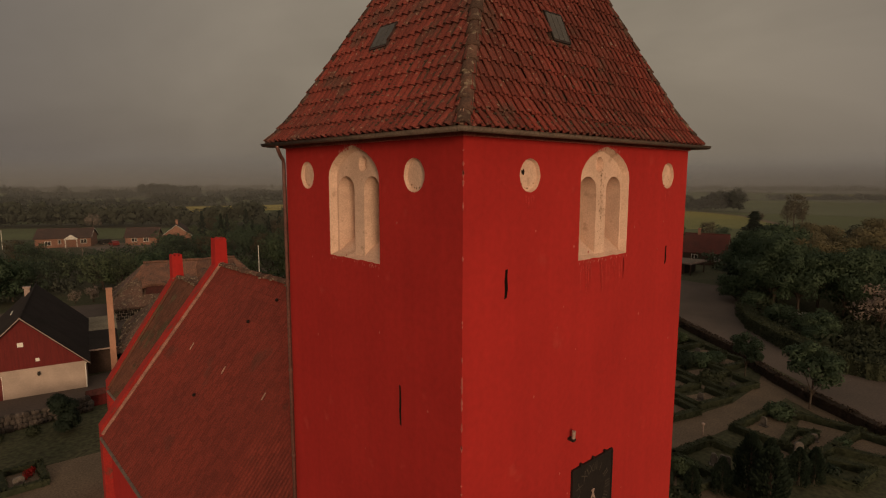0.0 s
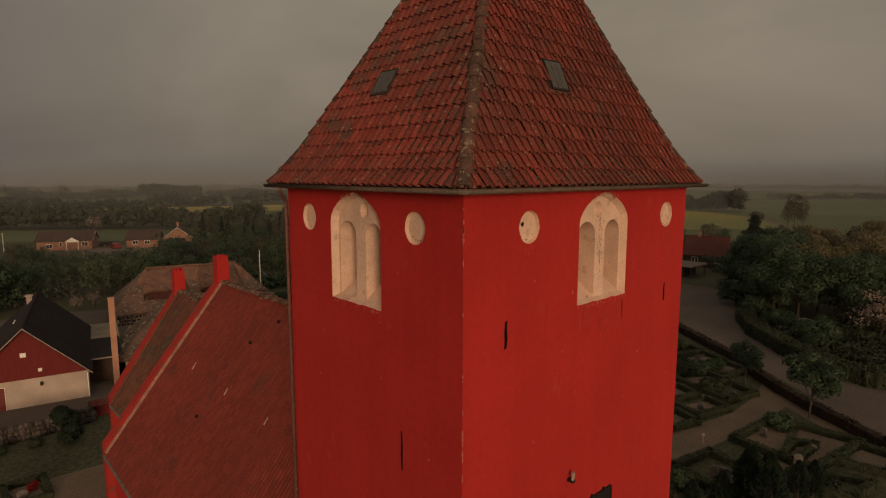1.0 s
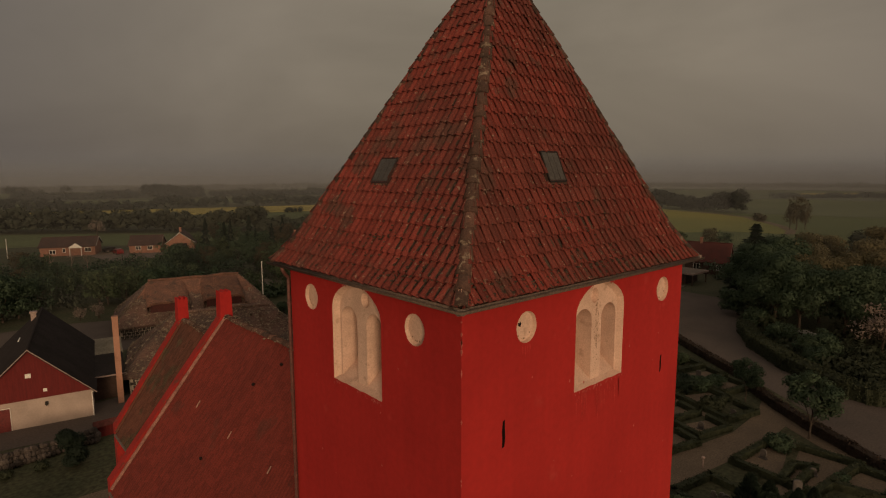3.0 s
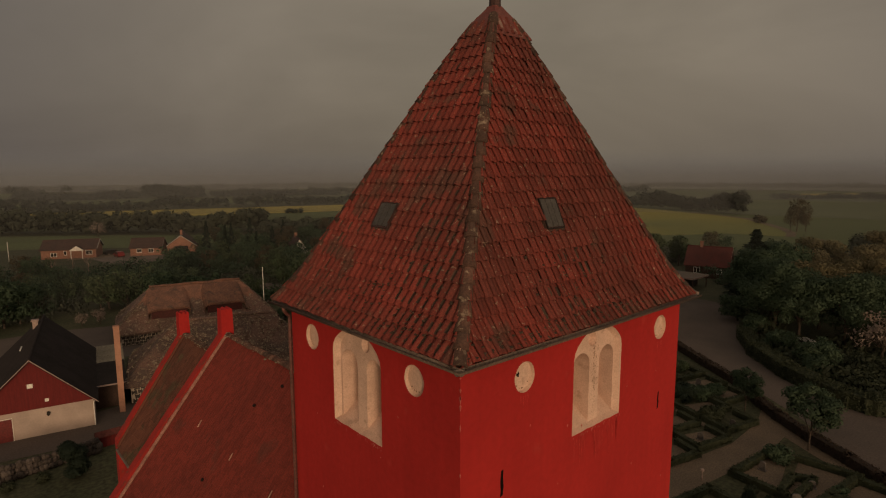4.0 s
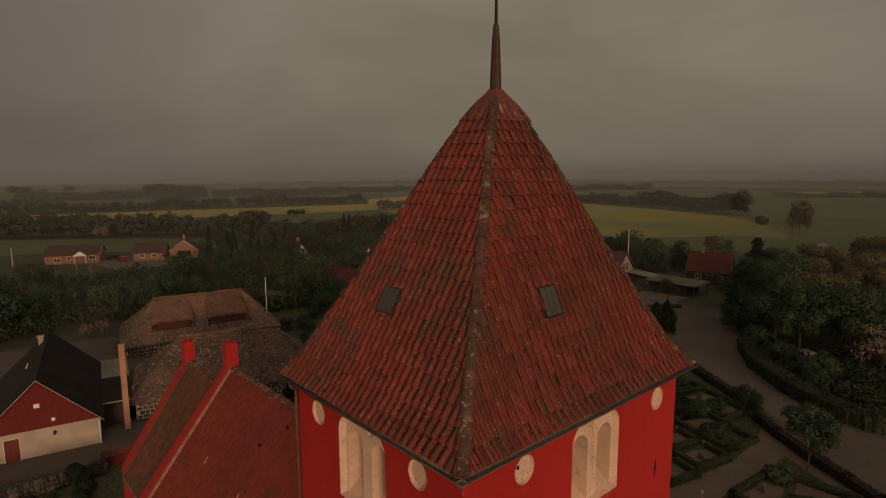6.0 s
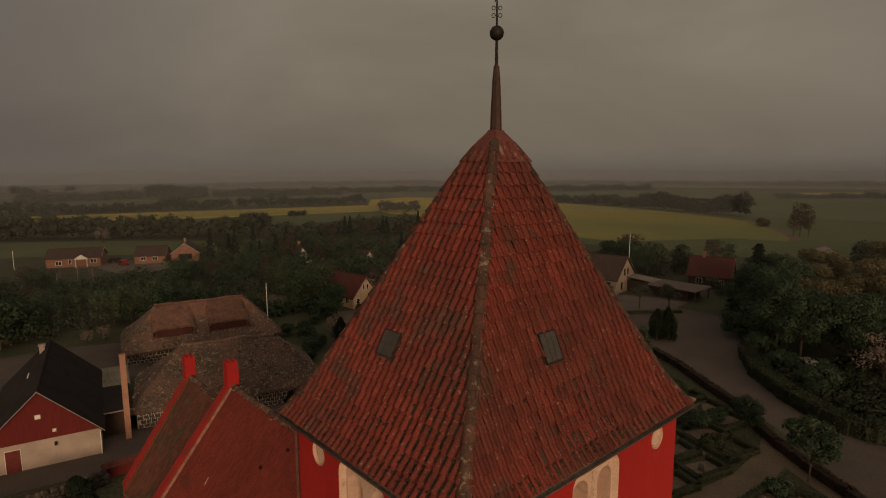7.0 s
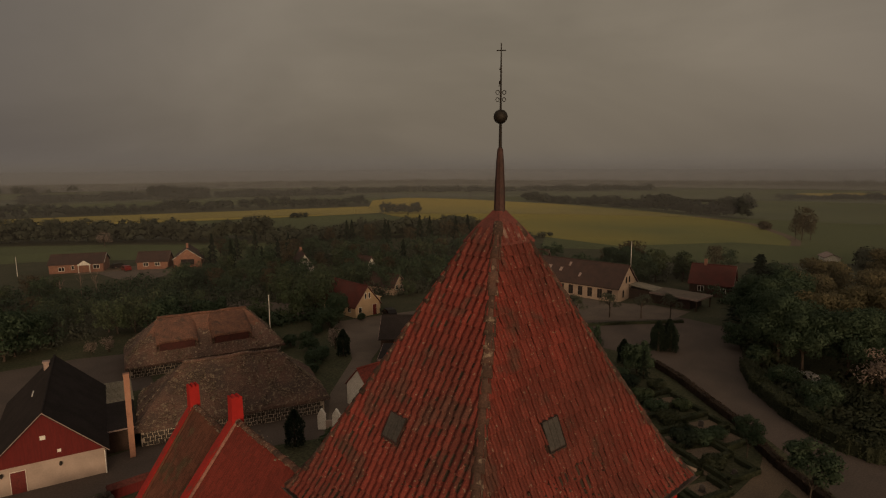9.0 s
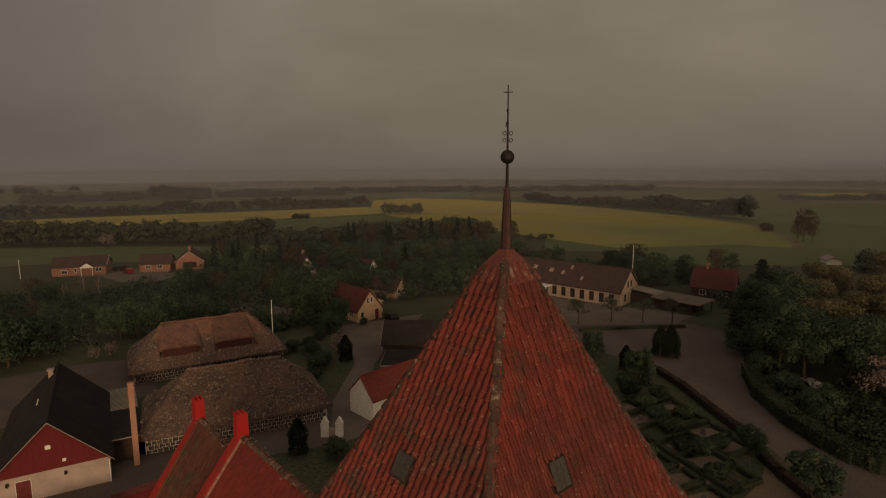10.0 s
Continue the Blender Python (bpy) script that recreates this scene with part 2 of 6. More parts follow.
M_FRAME = surface("white_paint", (0.70, 0.66, 0.60), (0.62, 0.58, 0.52), 2, 0.6, 0.1, 20)
M_PANE = surface("dark_pane", (0.02, 0.018, 0.018), (0.03, 0.025, 0.023), 1, 0.15, 0.0, 20)
M_MIDGREY = surface("worn_granite", (0.13, 0.112, 0.10), (0.085, 0.074, 0.066), 4, 0.7, 0.2, 25, vary=0.3)
M_CARRED = surface("red_car_paint", (0.17, 0.014, 0.011), (0.15, 0.013, 0.010), 1, 0.3, 0.0, 20, grain=0.02)
M_CARGREY = surface("grey_car_paint", (0.20, 0.19, 0.18), (0.18, 0.17, 0.16), 1, 0.3, 0.0, 20, grain=0.02)
M_TYRE = surface("tyre_rubber", (0.02, 0.02, 0.02), (0.015, 0.015, 0.015), 3)
M_LAWN = surface("rough_grass", (0.042, 0.046, 0.023), (0.060, 0.058, 0.032), 0.25, 0.95, 0.6, 3, grain=0.45)
M_GRAVEL = surface("worn_gravel", (0.100, 0.078, 0.066), (0.078, 0.062, 0.053), 0.2, 0.95, 0.3, 6, grain=0.2)
M_FORECOURT = surface("pale_worn_gravel", (0.145, 0.114, 0.092), (0.112, 0.089, 0.073), 0.25, 0.95, 0.3, 6, grain=0.2)
M_PATH = surface("yellow_gravel", (0.150, 0.110, 0.076), (0.115, 0.086, 0.061), 0.3, 0.95, 0.3, 8, grain=0.25)
M_RAPE = surface("flowering_rape", (0.35, 0.275, 0.054), (0.265, 0.218, 0.050), 0.02, 0.95, 0.0, 0.5, grain=0.15)
M_WHEAT = surface("thinly_flowering_rape", (0.145, 0.152, 0.048), (0.34, 0.262, 0.048), 0.012, 0.95, 0.0, 0.6, grain=0.12, drift=((0.25, 0.97, 0.0), 130.0, 370.0))
M_MEADOW = surface("green_meadow", (0.092, 0.108, 0.046), (0.074, 0.089, 0.038), 0.02, 0.95, 0.0, 0.6, grain=0.15)
M_PALEFIELD = surface("pale_distant_crops", (0.086, 0.096, 0.058), (0.066, 0.077, 0.046), 0.006, 0.95, 0.0, 0.05, grain=0.2)


def leaves(name, c1, c2, scale=0.5):
    m = surface(name, c1, c2, scale, 0.75, 0.0, 3.0, vary=0.14, grain=0.2)
    # light that soaks through the blades
    n, l = m.node_tree.nodes, m.node_tree.links
    p = n["Principled BSDF"]
    tr = n.new("ShaderNodeBsdfTranslucent")
    l.new(p.inputs["Base Color"].links[0].from_socket, tr.inputs["Color"])
    x = n.new("ShaderNodeMixShader")
    x.inputs[0].default_value = 0.5
    l.new(p.outputs[0], x.inputs[1])
    l.new(tr.outputs[0], x.inputs[2])
    l.new(x.outputs[0], n["Material Output"].inputs[0])
    return m


M_LEAF = leaves("dark_green_leaf", (0.060, 0.091, 0.054), (0.078, 0.110, 0.064))
M_LEAF2 = leaves("mid_green_leaf", (0.080, 0.110, 0.058), (0.102, 0.126, 0.067))
M_LEAF3 = leaves("olive_brown_leaf", (0.205, 0.172, 0.092), (0.165, 0.142, 0.078))
M_NEEDLE = leaves("dark_needle", (0.022, 0.035, 0.024), (0.032, 0.046, 0.030))
M_LEAF4 = leaves("brown_spring_leaf", (0.105, 0.086, 0.052), (0.082, 0.070, 0.044))
M_BOX = leaves("clipped_box_leaf", (0.052, 0.062, 0.036), (0.068, 0.076, 0.044), 1.2)
M_BLOSSOM = leaves("white_blossom", (0.33, 0.26, 0.215), (0.23, 0.18, 0.15), 1.2)
M_BEECH = leaves("brown_beech_leaf", (0.072, 0.050, 0.038), (0.055, 0.042, 0.032), 1.2)
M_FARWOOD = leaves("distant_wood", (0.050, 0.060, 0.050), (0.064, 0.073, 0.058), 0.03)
M_BELT = leaves("dark_belt_leaf", (0.084, 0.092, 0.066), (0.106, 0.112, 0.075), 0.1)


# far distance lost in haze painted on added sheets, thinning upwards into the sky
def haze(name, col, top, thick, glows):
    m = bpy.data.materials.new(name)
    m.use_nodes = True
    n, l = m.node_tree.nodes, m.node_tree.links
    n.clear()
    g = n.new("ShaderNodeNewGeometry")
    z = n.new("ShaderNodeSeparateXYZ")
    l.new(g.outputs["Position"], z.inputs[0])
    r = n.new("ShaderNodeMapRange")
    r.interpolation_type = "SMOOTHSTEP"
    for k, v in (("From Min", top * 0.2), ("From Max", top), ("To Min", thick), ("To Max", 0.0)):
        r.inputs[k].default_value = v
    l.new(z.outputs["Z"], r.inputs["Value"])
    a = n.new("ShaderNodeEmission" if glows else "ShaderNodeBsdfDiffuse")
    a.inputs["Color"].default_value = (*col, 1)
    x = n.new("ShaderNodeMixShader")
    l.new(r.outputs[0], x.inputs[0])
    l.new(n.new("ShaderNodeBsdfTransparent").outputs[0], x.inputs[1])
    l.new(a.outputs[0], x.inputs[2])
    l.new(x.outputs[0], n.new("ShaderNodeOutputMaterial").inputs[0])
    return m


M_HAZE_GLOW = haze("painted_haze_glow", (0.146, 0.123, 0.102), 68.0, 0.9, True)
M_HAZE_VEIL1 = haze("painted_haze_thin", (0.148, 0.156, 0.167), 35.0, 0.27, False)
M_HAZE_VEIL0 = haze("painted_haze_faint", (0.140, 0.146, 0.152), 33.0, 0.20, False)
M_HAZE_VEIL3 = haze("painted_haze_slight", (0.150, 0.152, 0.155), 33.0, 0.042, False)
M_HAZE_VEIL2 = haze("painted_haze_thick", (0.160, 0.168, 0.182), 42.0, 0.62, False)


# ---- building helpers ----
class Geo:
    """Vertices and faces gathered for one mesh."""

    def __init__(self):
        self.v, self.f, self.n = [], [], []

    def add(self, verts, faces):
        o = len(self.v)
        self.v += [tuple(p) for p in verts]
        self.f += [tuple(i + o for i in f) for f in faces]
        return self

    def box(self, a, b, m=None):
        (x0, y0, z0), (x1, y1, z1) = a, b
        vs = [Vector(p) for p in ((x0, y0, z0), (x1, y0, z0), (x1, y1, z0), (x0, y1, z0), (x0, y0, z1), (x1, y0, z1), (x1, y1, z1), (x0, y1, z1))]
        if m:
            vs = [m @ p for p in vs]
        return self.add(vs, ((0, 3, 2, 1), (4, 5, 6, 7), (0, 1, 5, 4), (1, 2, 6, 5), (2, 3, 7, 6), (3, 0, 4, 7)))

    def prism(self, outline, d0, d1, put):
        """An outline of (a, b) pairs, swept from depth d0 to d1; put(a, b, d) gives the place."""
        n = len(outline)
        vs = [put(a, b, d0) for a, b in outline] + [put(a, b, d1) for a, b in outline]
        fs = [tuple(range(n)), tuple(range(2 * n - 1, n - 1, -1))]
        fs += [(i, n + i, n + (i + 1) % n, (i + 1) % n) for i in range(n)]
        return self.add(vs, fs)

    def tube(self, pts, radii, n=8, cap=True):
        pts = [Vector(p) for p in pts]
        vs = []
        for i, p in enumerate(pts):
            d = (pts[min(i + 1, len(pts) - 1)] - pts[max(i - 1, 0)]).normalized()
            s = d.cross(Vector((0, 0, 1)) if abs(d.z) < 0.95 else Vector((1, 0, 0))).normalized()
            t = d.cross(s)
            vs += [p + radii[i] * (s * math.cos(a) + t * math.sin(a)) for a in (2 * math.pi * k / n for k in range(n))]
        fs = [(i * n + k, i * n + (k + 1) % n, (i + 1) * n + (k + 1) % n, (i + 1) * n + k) for i in range(len(pts) - 1) for k in range(n)]
        if cap:
            fs += [tuple(range(n - 1, -1, -1)), tuple(range((len(pts) - 1) * n, len(pts) * n))]
        return self.add(vs, fs)

    def ball(self, c, r, n=12, squash=(1, 1, 1)):
        c = Vector(c)
        rings = n // 2
        vs = [c + Vector((r * squash[0] * math.sin(math.pi * j / rings) * math.cos(2 * math.pi * k / n),
                          r * squash[1] * math.sin(math.pi * j / rings) * math.sin(2 * math.pi * k / n),
                          r * squash[2] * math.cos(math.pi * j / rings))) for j in range(rings + 1) for k in range(n)]
        return self.add(vs, [(j * n + k, (j + 1) * n + k, (j + 1) * n + (k + 1) % n, j * n + (k + 1) % n) for j in range(rings) for k in range(n)])

    def mesh(self, name, material, smooth=False):
        me = bpy.data.meshes.new(name)
        me.from_pydata(self.v, [], self.f)
        me.materials.append(material)
        if smooth:
            me.shade_smooth()
        me.update()
        if self.n:
            me.shade_smooth()
            me.normals_split_custom_set_from_vertices([tuple(p) for p in self.n])
        return me


def part(name, geo, material, parent=None, label="", kind="", smooth=False):
    me = geo if isinstance(geo, bpy.types.Mesh) else geo.mesh(name, material, smooth)
    ob = new(name, me)
    if parent:
        ob.parent = parent
    return tagged(ob, label, kind=kind)


def thing(name, label, category, group="", kind="", m=None):
    ob = new(name)
    ob.empty_display_size = 0.3
    if m is not None:
        ob.matrix_basis = m
    return tagged(ob, label, category, group, kind)


def holed(outer, holes, put):
    """A flat face with holes; outlines of (a, b); put(a, b) gives the place."""
    bm = bmesh.new()
    edges = []
    for loop in [outer] + holes:
        vs = [bm.verts.new((a, b, 0)) for a, b in loop]
        edges += [bm.edges.new((vs[i], vs[(i + 1) % len(vs)])) for i in range(len(vs))]
    bmesh.ops.triangle_fill(bm, use_beauty=True, use_dissolve=False, edges=edges, normal=(0, 0, 1))
    bm.verts.index_update()
    g = Geo().add([put(v.co.x, v.co.y) for v in bm.verts], [[v.index for v in f.verts] for f in bm.faces])
    bm.free()
    return g


def rim(g, loop0, loop1, put0, put1):
    """Faces between two loops of the same length."""
    n = len(loop0)
    return g.add([put0(a, b) for a, b in loop0] + [put1(a, b) for a, b in loop1],
                 [(i, (i + 1) % n, n + (i + 1) % n, n + i) for i in range(n)])


# ---- church tower ----
TX, TY, TOP = 8.4, 6.5, 20.08          # the tower's sides and the height of its walls
AX, AY, AZ = 4.37, 3.35, 27.86         # where the roof's faces meet
tower = thing("church_tower", "tall red limewashed church tower with white twin belfry openings", "church tower")


def face_right(a, b, d=0.0):
    return Vector((a, d, b))


def face_left(a, b, d=0.0):
    return Vector((d, a, b))


def oval(ca, cb, ra, rb, n=28):
    return [(ca + ra * math.cos(2 * math.pi * k / n) * (1 + 0.02 * math.sin(5 * k)), cb + rb * math.sin(2 * math.pi * k / n)) for k in range(n)]


def arch(ca, half, z0, spring, top, n=7, sharp=1.0, ragged=False):
    """An opening's outline, with a blunt pointed arch, from the sill upwards."""
    pts = [(ca - half, z0)]
    if ragged:
        pts += [(ca - half + 2 * half * k / 14, z0 + 0.007 * math.sin(k * 2.3 + ca) + 0.007 * math.sin(k * 5.1)) for k in range(1, 14)]
    pts.append((ca + half, z0))
    for k in range(n + 1):
        t = k / n * math.pi / 2
        pts.append((ca + half * math.cos(t) ** sharp, spring + (top - spring) * math.sin(t)))
    for k in range(n - 1, -1, -1):
        t = k / n * math.pi / 2
        pts.append((ca - half * math.cos(t) ** sharp, spring + (top - spring) * math.sin(t)))
    return pts


def slit(ca, z0, z1, w):
    return [(ca - w * 0.5, z0), (ca + w * 0.3, z0 + 0.03), (ca + w * 0.6, z0 + 0.35 * (z1 - z0)), (ca + w * 0.4, z0 + 0.7 * (z1 - z0)), (ca + w * 0.45, z1),
            (ca - w * 0.3, z1 - 0.02), (ca - w * 0.55, z0 + 0.6 * (z1 - z0)), (ca - w * 0.4, z0 + 0.3 * (z1 - z0))]


def scaled(loop, k, cb=None):
    ca = sum(p[0] for p in loop) / len(loop)
    cz = sum(p[1] for p in loop) / len(loop) if cb is None else cb
    return [(ca + (a - ca) * k, cz + (b - cz) * k) for a, b in loop]


def belfry_opening(put, ca, parent, d1=0.20, lights=((-0.54, 0.31), (0.54, 0.31)), key_at=-0.06):
    """White splayed recess with two lancets, a central pier and a small keyhole niche above."""
    outer = arch(ca, 0.98, 17.53, 19.30, 20.0, sharp=1.5, ragged=True)
    inner = arch(ca, 0.90, 17.60, 19.28, 19.90, sharp=1.5, ragged=True)
    d2 = 0.80
    win = part("belfry_opening", rim(Geo(), outer, inner, lambda a, b: put(a, b, 0), lambda a, b: put(a, b, d1)), M_WHITE, parent, "white limewashed splayed reveal")
    lancets = [arch(ca + c, half, 17.62, 19.02, 19.34, sharp=1.0) for c, half in lights]
    key = oval(ca + key_at, 19.60, 0.16, 0.18, 16)
    part("tympanum", holed(inner, lancets + [key], lambda a, b: put(a, b, d1)), M_WHITE, win)
    for loop in lancets:
        cut = scaled(loop, 0.93)
        g = rim(Geo(), loop, cut, lambda a, b: put(a, b, d1), lambda a, b: put(a, b, d2))
        g.add([put(a, b, d2) for a, b in cut], [tuple(range(len(cut)))])
        part("lancet", g, M_WHITE, win)
        x0, x1 = loop[0][0], loop[1][0]
        s = Geo().add([put(x0, 17.60, d1 - 0.02), put(x1, 17.60, d1 - 0.02), put(x1, 18.12, d2), put(x0, 18.12, d2)], [(0, 1, 2, 3)])
        part("sloped_sill", s, M_WHITE, win)
    kin = scaled(key, 0.7)
    g = rim(Geo(), key, kin, lambda a, b: put(a, b, d1), lambda a, b: put(a, b, d1 + 0.14))
    g.add([put(a, b, d1 + 0.14) for a, b in kin], [tuple(range(len(kin)))])
    part("keyhole_niche", g, M_WHITE, win)


def round_niche(put, ca, cb, parent):
    o = oval(ca, cb, 0.31, 0.325)
    i = scaled(o, 0.93)
    g = rim(Geo(), o, i, lambda a, b: put(a, b, 0), lambda a, b: put(a, b, 0.08))
    g.add([put(a, b, 0.08) for a, b in i], [tuple(range(len(i)))])
    part("round_niche", g, M_WHITE, parent, "white round blind niche")


def tower_wall(put, width, wc, rounds, slits, **kw):
    holes = [arch(wc, 0.98, 17.53, 19.30, 20.0, sharp=1.5, ragged=True)] + [oval(a, 19.36, 0.31, 0.325) for a in rounds] + [slit(*s) for s in slits]
    wall = part("wall", holed([(0, -0.3), (width, -0.3), (width, TOP), (0, TOP)], holes, lambda a, b: put(a, b, 0)), M_RED, tower)
    belfry_opening(put, wc, tower, **kw)
    for a in rounds:
        round_niche(put, a, 19.36, tower)
    for s in slits:
        o = slit(*s)
        g = rim(Geo(), o, o, lambda a, b: put(a, b, 0), lambda a, b: put(a, b, 0.5))
        g.add([put(a, b, 0.5) for a, b in o], [tuple(range(len(o)))])
        part("wall_slit", g, M_HOLE_SHADE, tower, "narrow ragged putlog slit")
    return wall


tower_wall(face_right, TX, 4.46, (1.80, 7.34), ((1.15, 17.02, 17.60, 0.09), (7.42, 17.05, 17.55, 0.08)), d1=0.14, lights=((-0.50, 0.34), (0.54, 0.31)))
tower_wall(face_left, TY, 3.45, (1.34, 5.42), ((1.82, 14.22, 15.10, 0.07),), d1=0.16, lights=((-0.50, 0.30), (0.50, 0.33)), key_at=-0.17)
part("wall", Geo().add([(TX, 0, -0.3), (TX, 0.77, -0.3), (TX, 0.77, TOP), (TX, 0, TOP), (0, TY, -0.3), (0.91, TY, -0.3), (0.91, TY, TOP), (0, TY, TOP)], [(0, 1, 2, 3), (7, 6, 5, 4)]), M_RED, tower)
part("wall", Geo().box((0.9, TY - 0.6, -0.3), (TX, TY, TOP)), M_RED, tower)
part("wall", Geo().box((TX - 0.9, 0.76, -0.3), (TX + 0.0, TY - 0.601, TOP - 0.004)), M_RED, tower)
# cornice line under the gutter
g = Geo()
g.box((-0.05, -0.05, TOP - 0.055), (TX + 0.05, 0.02, TOP + 0.03))
g.box((-0.05, 0.021, TOP - 0.055), (0.02, TY + 0.05, TOP + 0.03))
part("cornice", g, M_CORNICE, tower, "pale red plaster moulding")
# chips where the plaster is worn along the corner, and specks of bare lime
rc = random.Random(12)
chips = Geo()
lift = [0]


def proud():
    """A depth of its own for each fleck, so that none lie in one plane."""
    lift[0] += 1
    return -0.004 - 0.0007 * (lift[0] % 9)


for k in range(48):
    z = 9.5 + rc.uniform(0, 10.3)
    w, hh = rc.uniform(0.012, 0.035), rc.uniform(0.02, 0.10)
    dd = proud()
    chips.add([(dd, dd, z - hh), (w, dd, z), (dd, dd, z + hh), (dd, w, z)], [(0, 1, 2), (0, 2, 3)])
for k in range(40):
    a, z, w = rc.uniform(0.3, 8.0), rc.uniform(10, 19.0), rc.uniform(0.012, 0.03)
    put = face_right if k % 3 else face_left
    a = a if k % 3 else a * 0.75
    dd = proud()
    chips.add([put(a - w, z, dd), put(a, z - w * 1.6, dd), put(a + w, z, dd), put(a, z + w * 1.4, dd)], [(0, 1, 2, 3)])
# streaks of bare lime over the arches and below the niches
for put, ca in ((face_right, 4.48), (face_left, 3.45)):
    for k in range(26):
        a, w = ca + rc.uniform(-0.5, 0.5), rc.uniform(0.010, 0.022)
        z = 20.0 - 0.28 * abs(a - ca) + rc.uniform(-0.04, 0.03)
        dd = proud()
        chips.add([put(a - w, z, dd), put(a, z - 0.03, dd), put(a + w, z, dd), put(a, z + rc.uniform(0.03, 0.10), dd)], [(0, 1, 2, 3)])
    for k in range(30):
        a, w = ca + rc.uniform(-1.0, 1.0), rc.uniform(0.008, 0.02)
        z = 17.5 - abs(rc.gauss(0, 0.03))
        dd = proud()
        chips.add([put(a - w, z, dd), put(a, z - rc.uniform(0.02, 0.06), dd), put(a + w, z, dd), put(a, z + 0.02, dd)], [(0, 1, 2, 3)])
wash = Geo()
for ca, half, top, count in ((4.46, 0.9, 17.45, 46), (1.80, 0.16, 18.98, 8), (7.34, 0.16, 18.98, 9)):
    for k in range(count):
        a, w, hh = ca + rc.uniform(-half, half), rc.uniform(0.006, 0.022), rc.uniform(0.10, 0.75) * (1 if half > 0.5 else 0.4)
        z = top - rc.uniform(0, 0.5) * hh
        dd = proud()
        wash.add([face_right(a - w, z, dd), face_right(a + w * 0.4, z - hh, dd), face_right(a + w, z - 0.3 * hh, dd), face_right(a, z + 0.05, dd)], [(0, 1, 2, 3)])
part("wash_streaks", wash, M_STAIN, tower, "pale washed-out streaks under the sills", kind="stuff")
part("plaster_wear", chips, M_CORNICE, tower, "pale chips in the limewash", kind="stuff")

# flaked limewash on the pier of the belfry opening and in the round niches
flakes = Geo()
for k in range(70):
    dd = 0.135 - 0.0006 * (k % 9)
    a, z = 4.50 + rc.gauss(0, 0.05), 17.75 + 1.75 * rc.random() ** 0.8
    w, hh = rc.uniform(0.005, 0.016), rc.uniform(0.010, 0.040)
    flakes.add([face_right(a - w, z, dd), face_right(a, z - hh, dd), face_right(a + w, z + hh * 0.3, dd), face_right(a + w * 0.2, z + hh, dd)], [(0, 1, 2, 3)])
for put, ca in ((face_right, 1.80), (face_right, 7.34), (face_left, 1.34), (face_left, 5.42)):
    for k in range(5):
        t, w = rc.uniform(3.6, 5.9), rc.uniform(0.012, 0.03)
        a, z = ca + 0.23 * math.cos(t), 19.36 + 0.25 * math.sin(t)
        flakes.add([put(a - w, z, 0.075), put(a, z - w, 0.075), put(a + w, z, 0.075), put(a, z + w, 0.075)], [(0, 1, 2, 3)])
part("flaking", flakes, M_FLAKE, tower, "brown flakes in the white limewash", kind="stuff")
# a flat near-black patch in place of a shaded hole
part("nest_hole", Geo().prism([(1.63, 19.40), (1.68, 19.37), (1.70, 19.43), (1.68, 19.48), (1.66, 19.44), (1.62, 19.46)], 0.06, 0.078, lambda a, b, d: face_right(a, b, d)), M_HOLE_SHADE, tower, "small dark patch painted as a hole in the niche")

# roof body and its tiles
EZ, ROOF_H = 20.17, AZ - 20.17


def flare(h):
    return 0.15 * (1 - h / 0.13) ** 2 if h < 0.13 else 0.0


def roof_rect(h):
    """The roof's outline at the height h (0: eave, 1: peak): x0, x1, y0, y1."""
    f = flare(max(h, 0))
    return (-0.18 + (AX + 0.18) * h - f, 8.32 + (AX - 8.32) * h + f, -0.15 + (AY + 0.15) * h - f, 6.62 + (AY - 6.62) * h + f)


class RoofFace:
    def __init__(self, axis, sign):
        """axis 1, sign -1: the face that looks to -y, and so on."""
        self.axis, self.sign = axis, sign
        self.X = Vector((-sign, 0, 0)) if axis == 1 else Vector((0, sign, 0))
        run = abs((AY if axis == 1 else AX) - roof_rect(0.3)[(2 if sign < 0 else 3) if axis == 1 else (0 if sign < 0 else 1)]) / 0.7
        self.slope = math.hypot(run, ROOF_H)

    def at(self, u, v):
        h = v / self.slope
        r = roof_rect(h)
        z = EZ + h * ROOF_H
        if self.axis == 1:
            return Vector((AX, r[2 if self.sign < 0 else 3], z)) + self.X * u
        return Vector((r[0 if self.sign < 0 else 1], AY, z)) + self.X * u

    def limits(self, v):
        r = roof_rect(v / self.slope)
        a, b, c = (r[0], r[1], AX) if self.axis == 1 else (r[2], r[3], AY)
        return sorted(((a - c) * (self.X.x + self.X.y), (b - c) * (self.X.x + self.X.y)))

    def frame_at(self, u, v):
        p, q = self.at(u, v), self.at(u, v + 0.3)
        t = (q - p).normalized()
        n = self.X.cross(t).normalized()
        return Matrix(((self.X.x, t.x, n.x, p.x), (self.X.y, t.y, n.y, p.y), (self.X.z, t.z, n.z, p.z), (0, 0, 0, 1)))


ROLL = [(0.0, 0.056), (0.09, 0.078), (0.22, 0.084), (0.36, 0.072), (0.50, 0.036), (0.64, 0.008), (0.80, 0.0), (1.04, 0.014)]


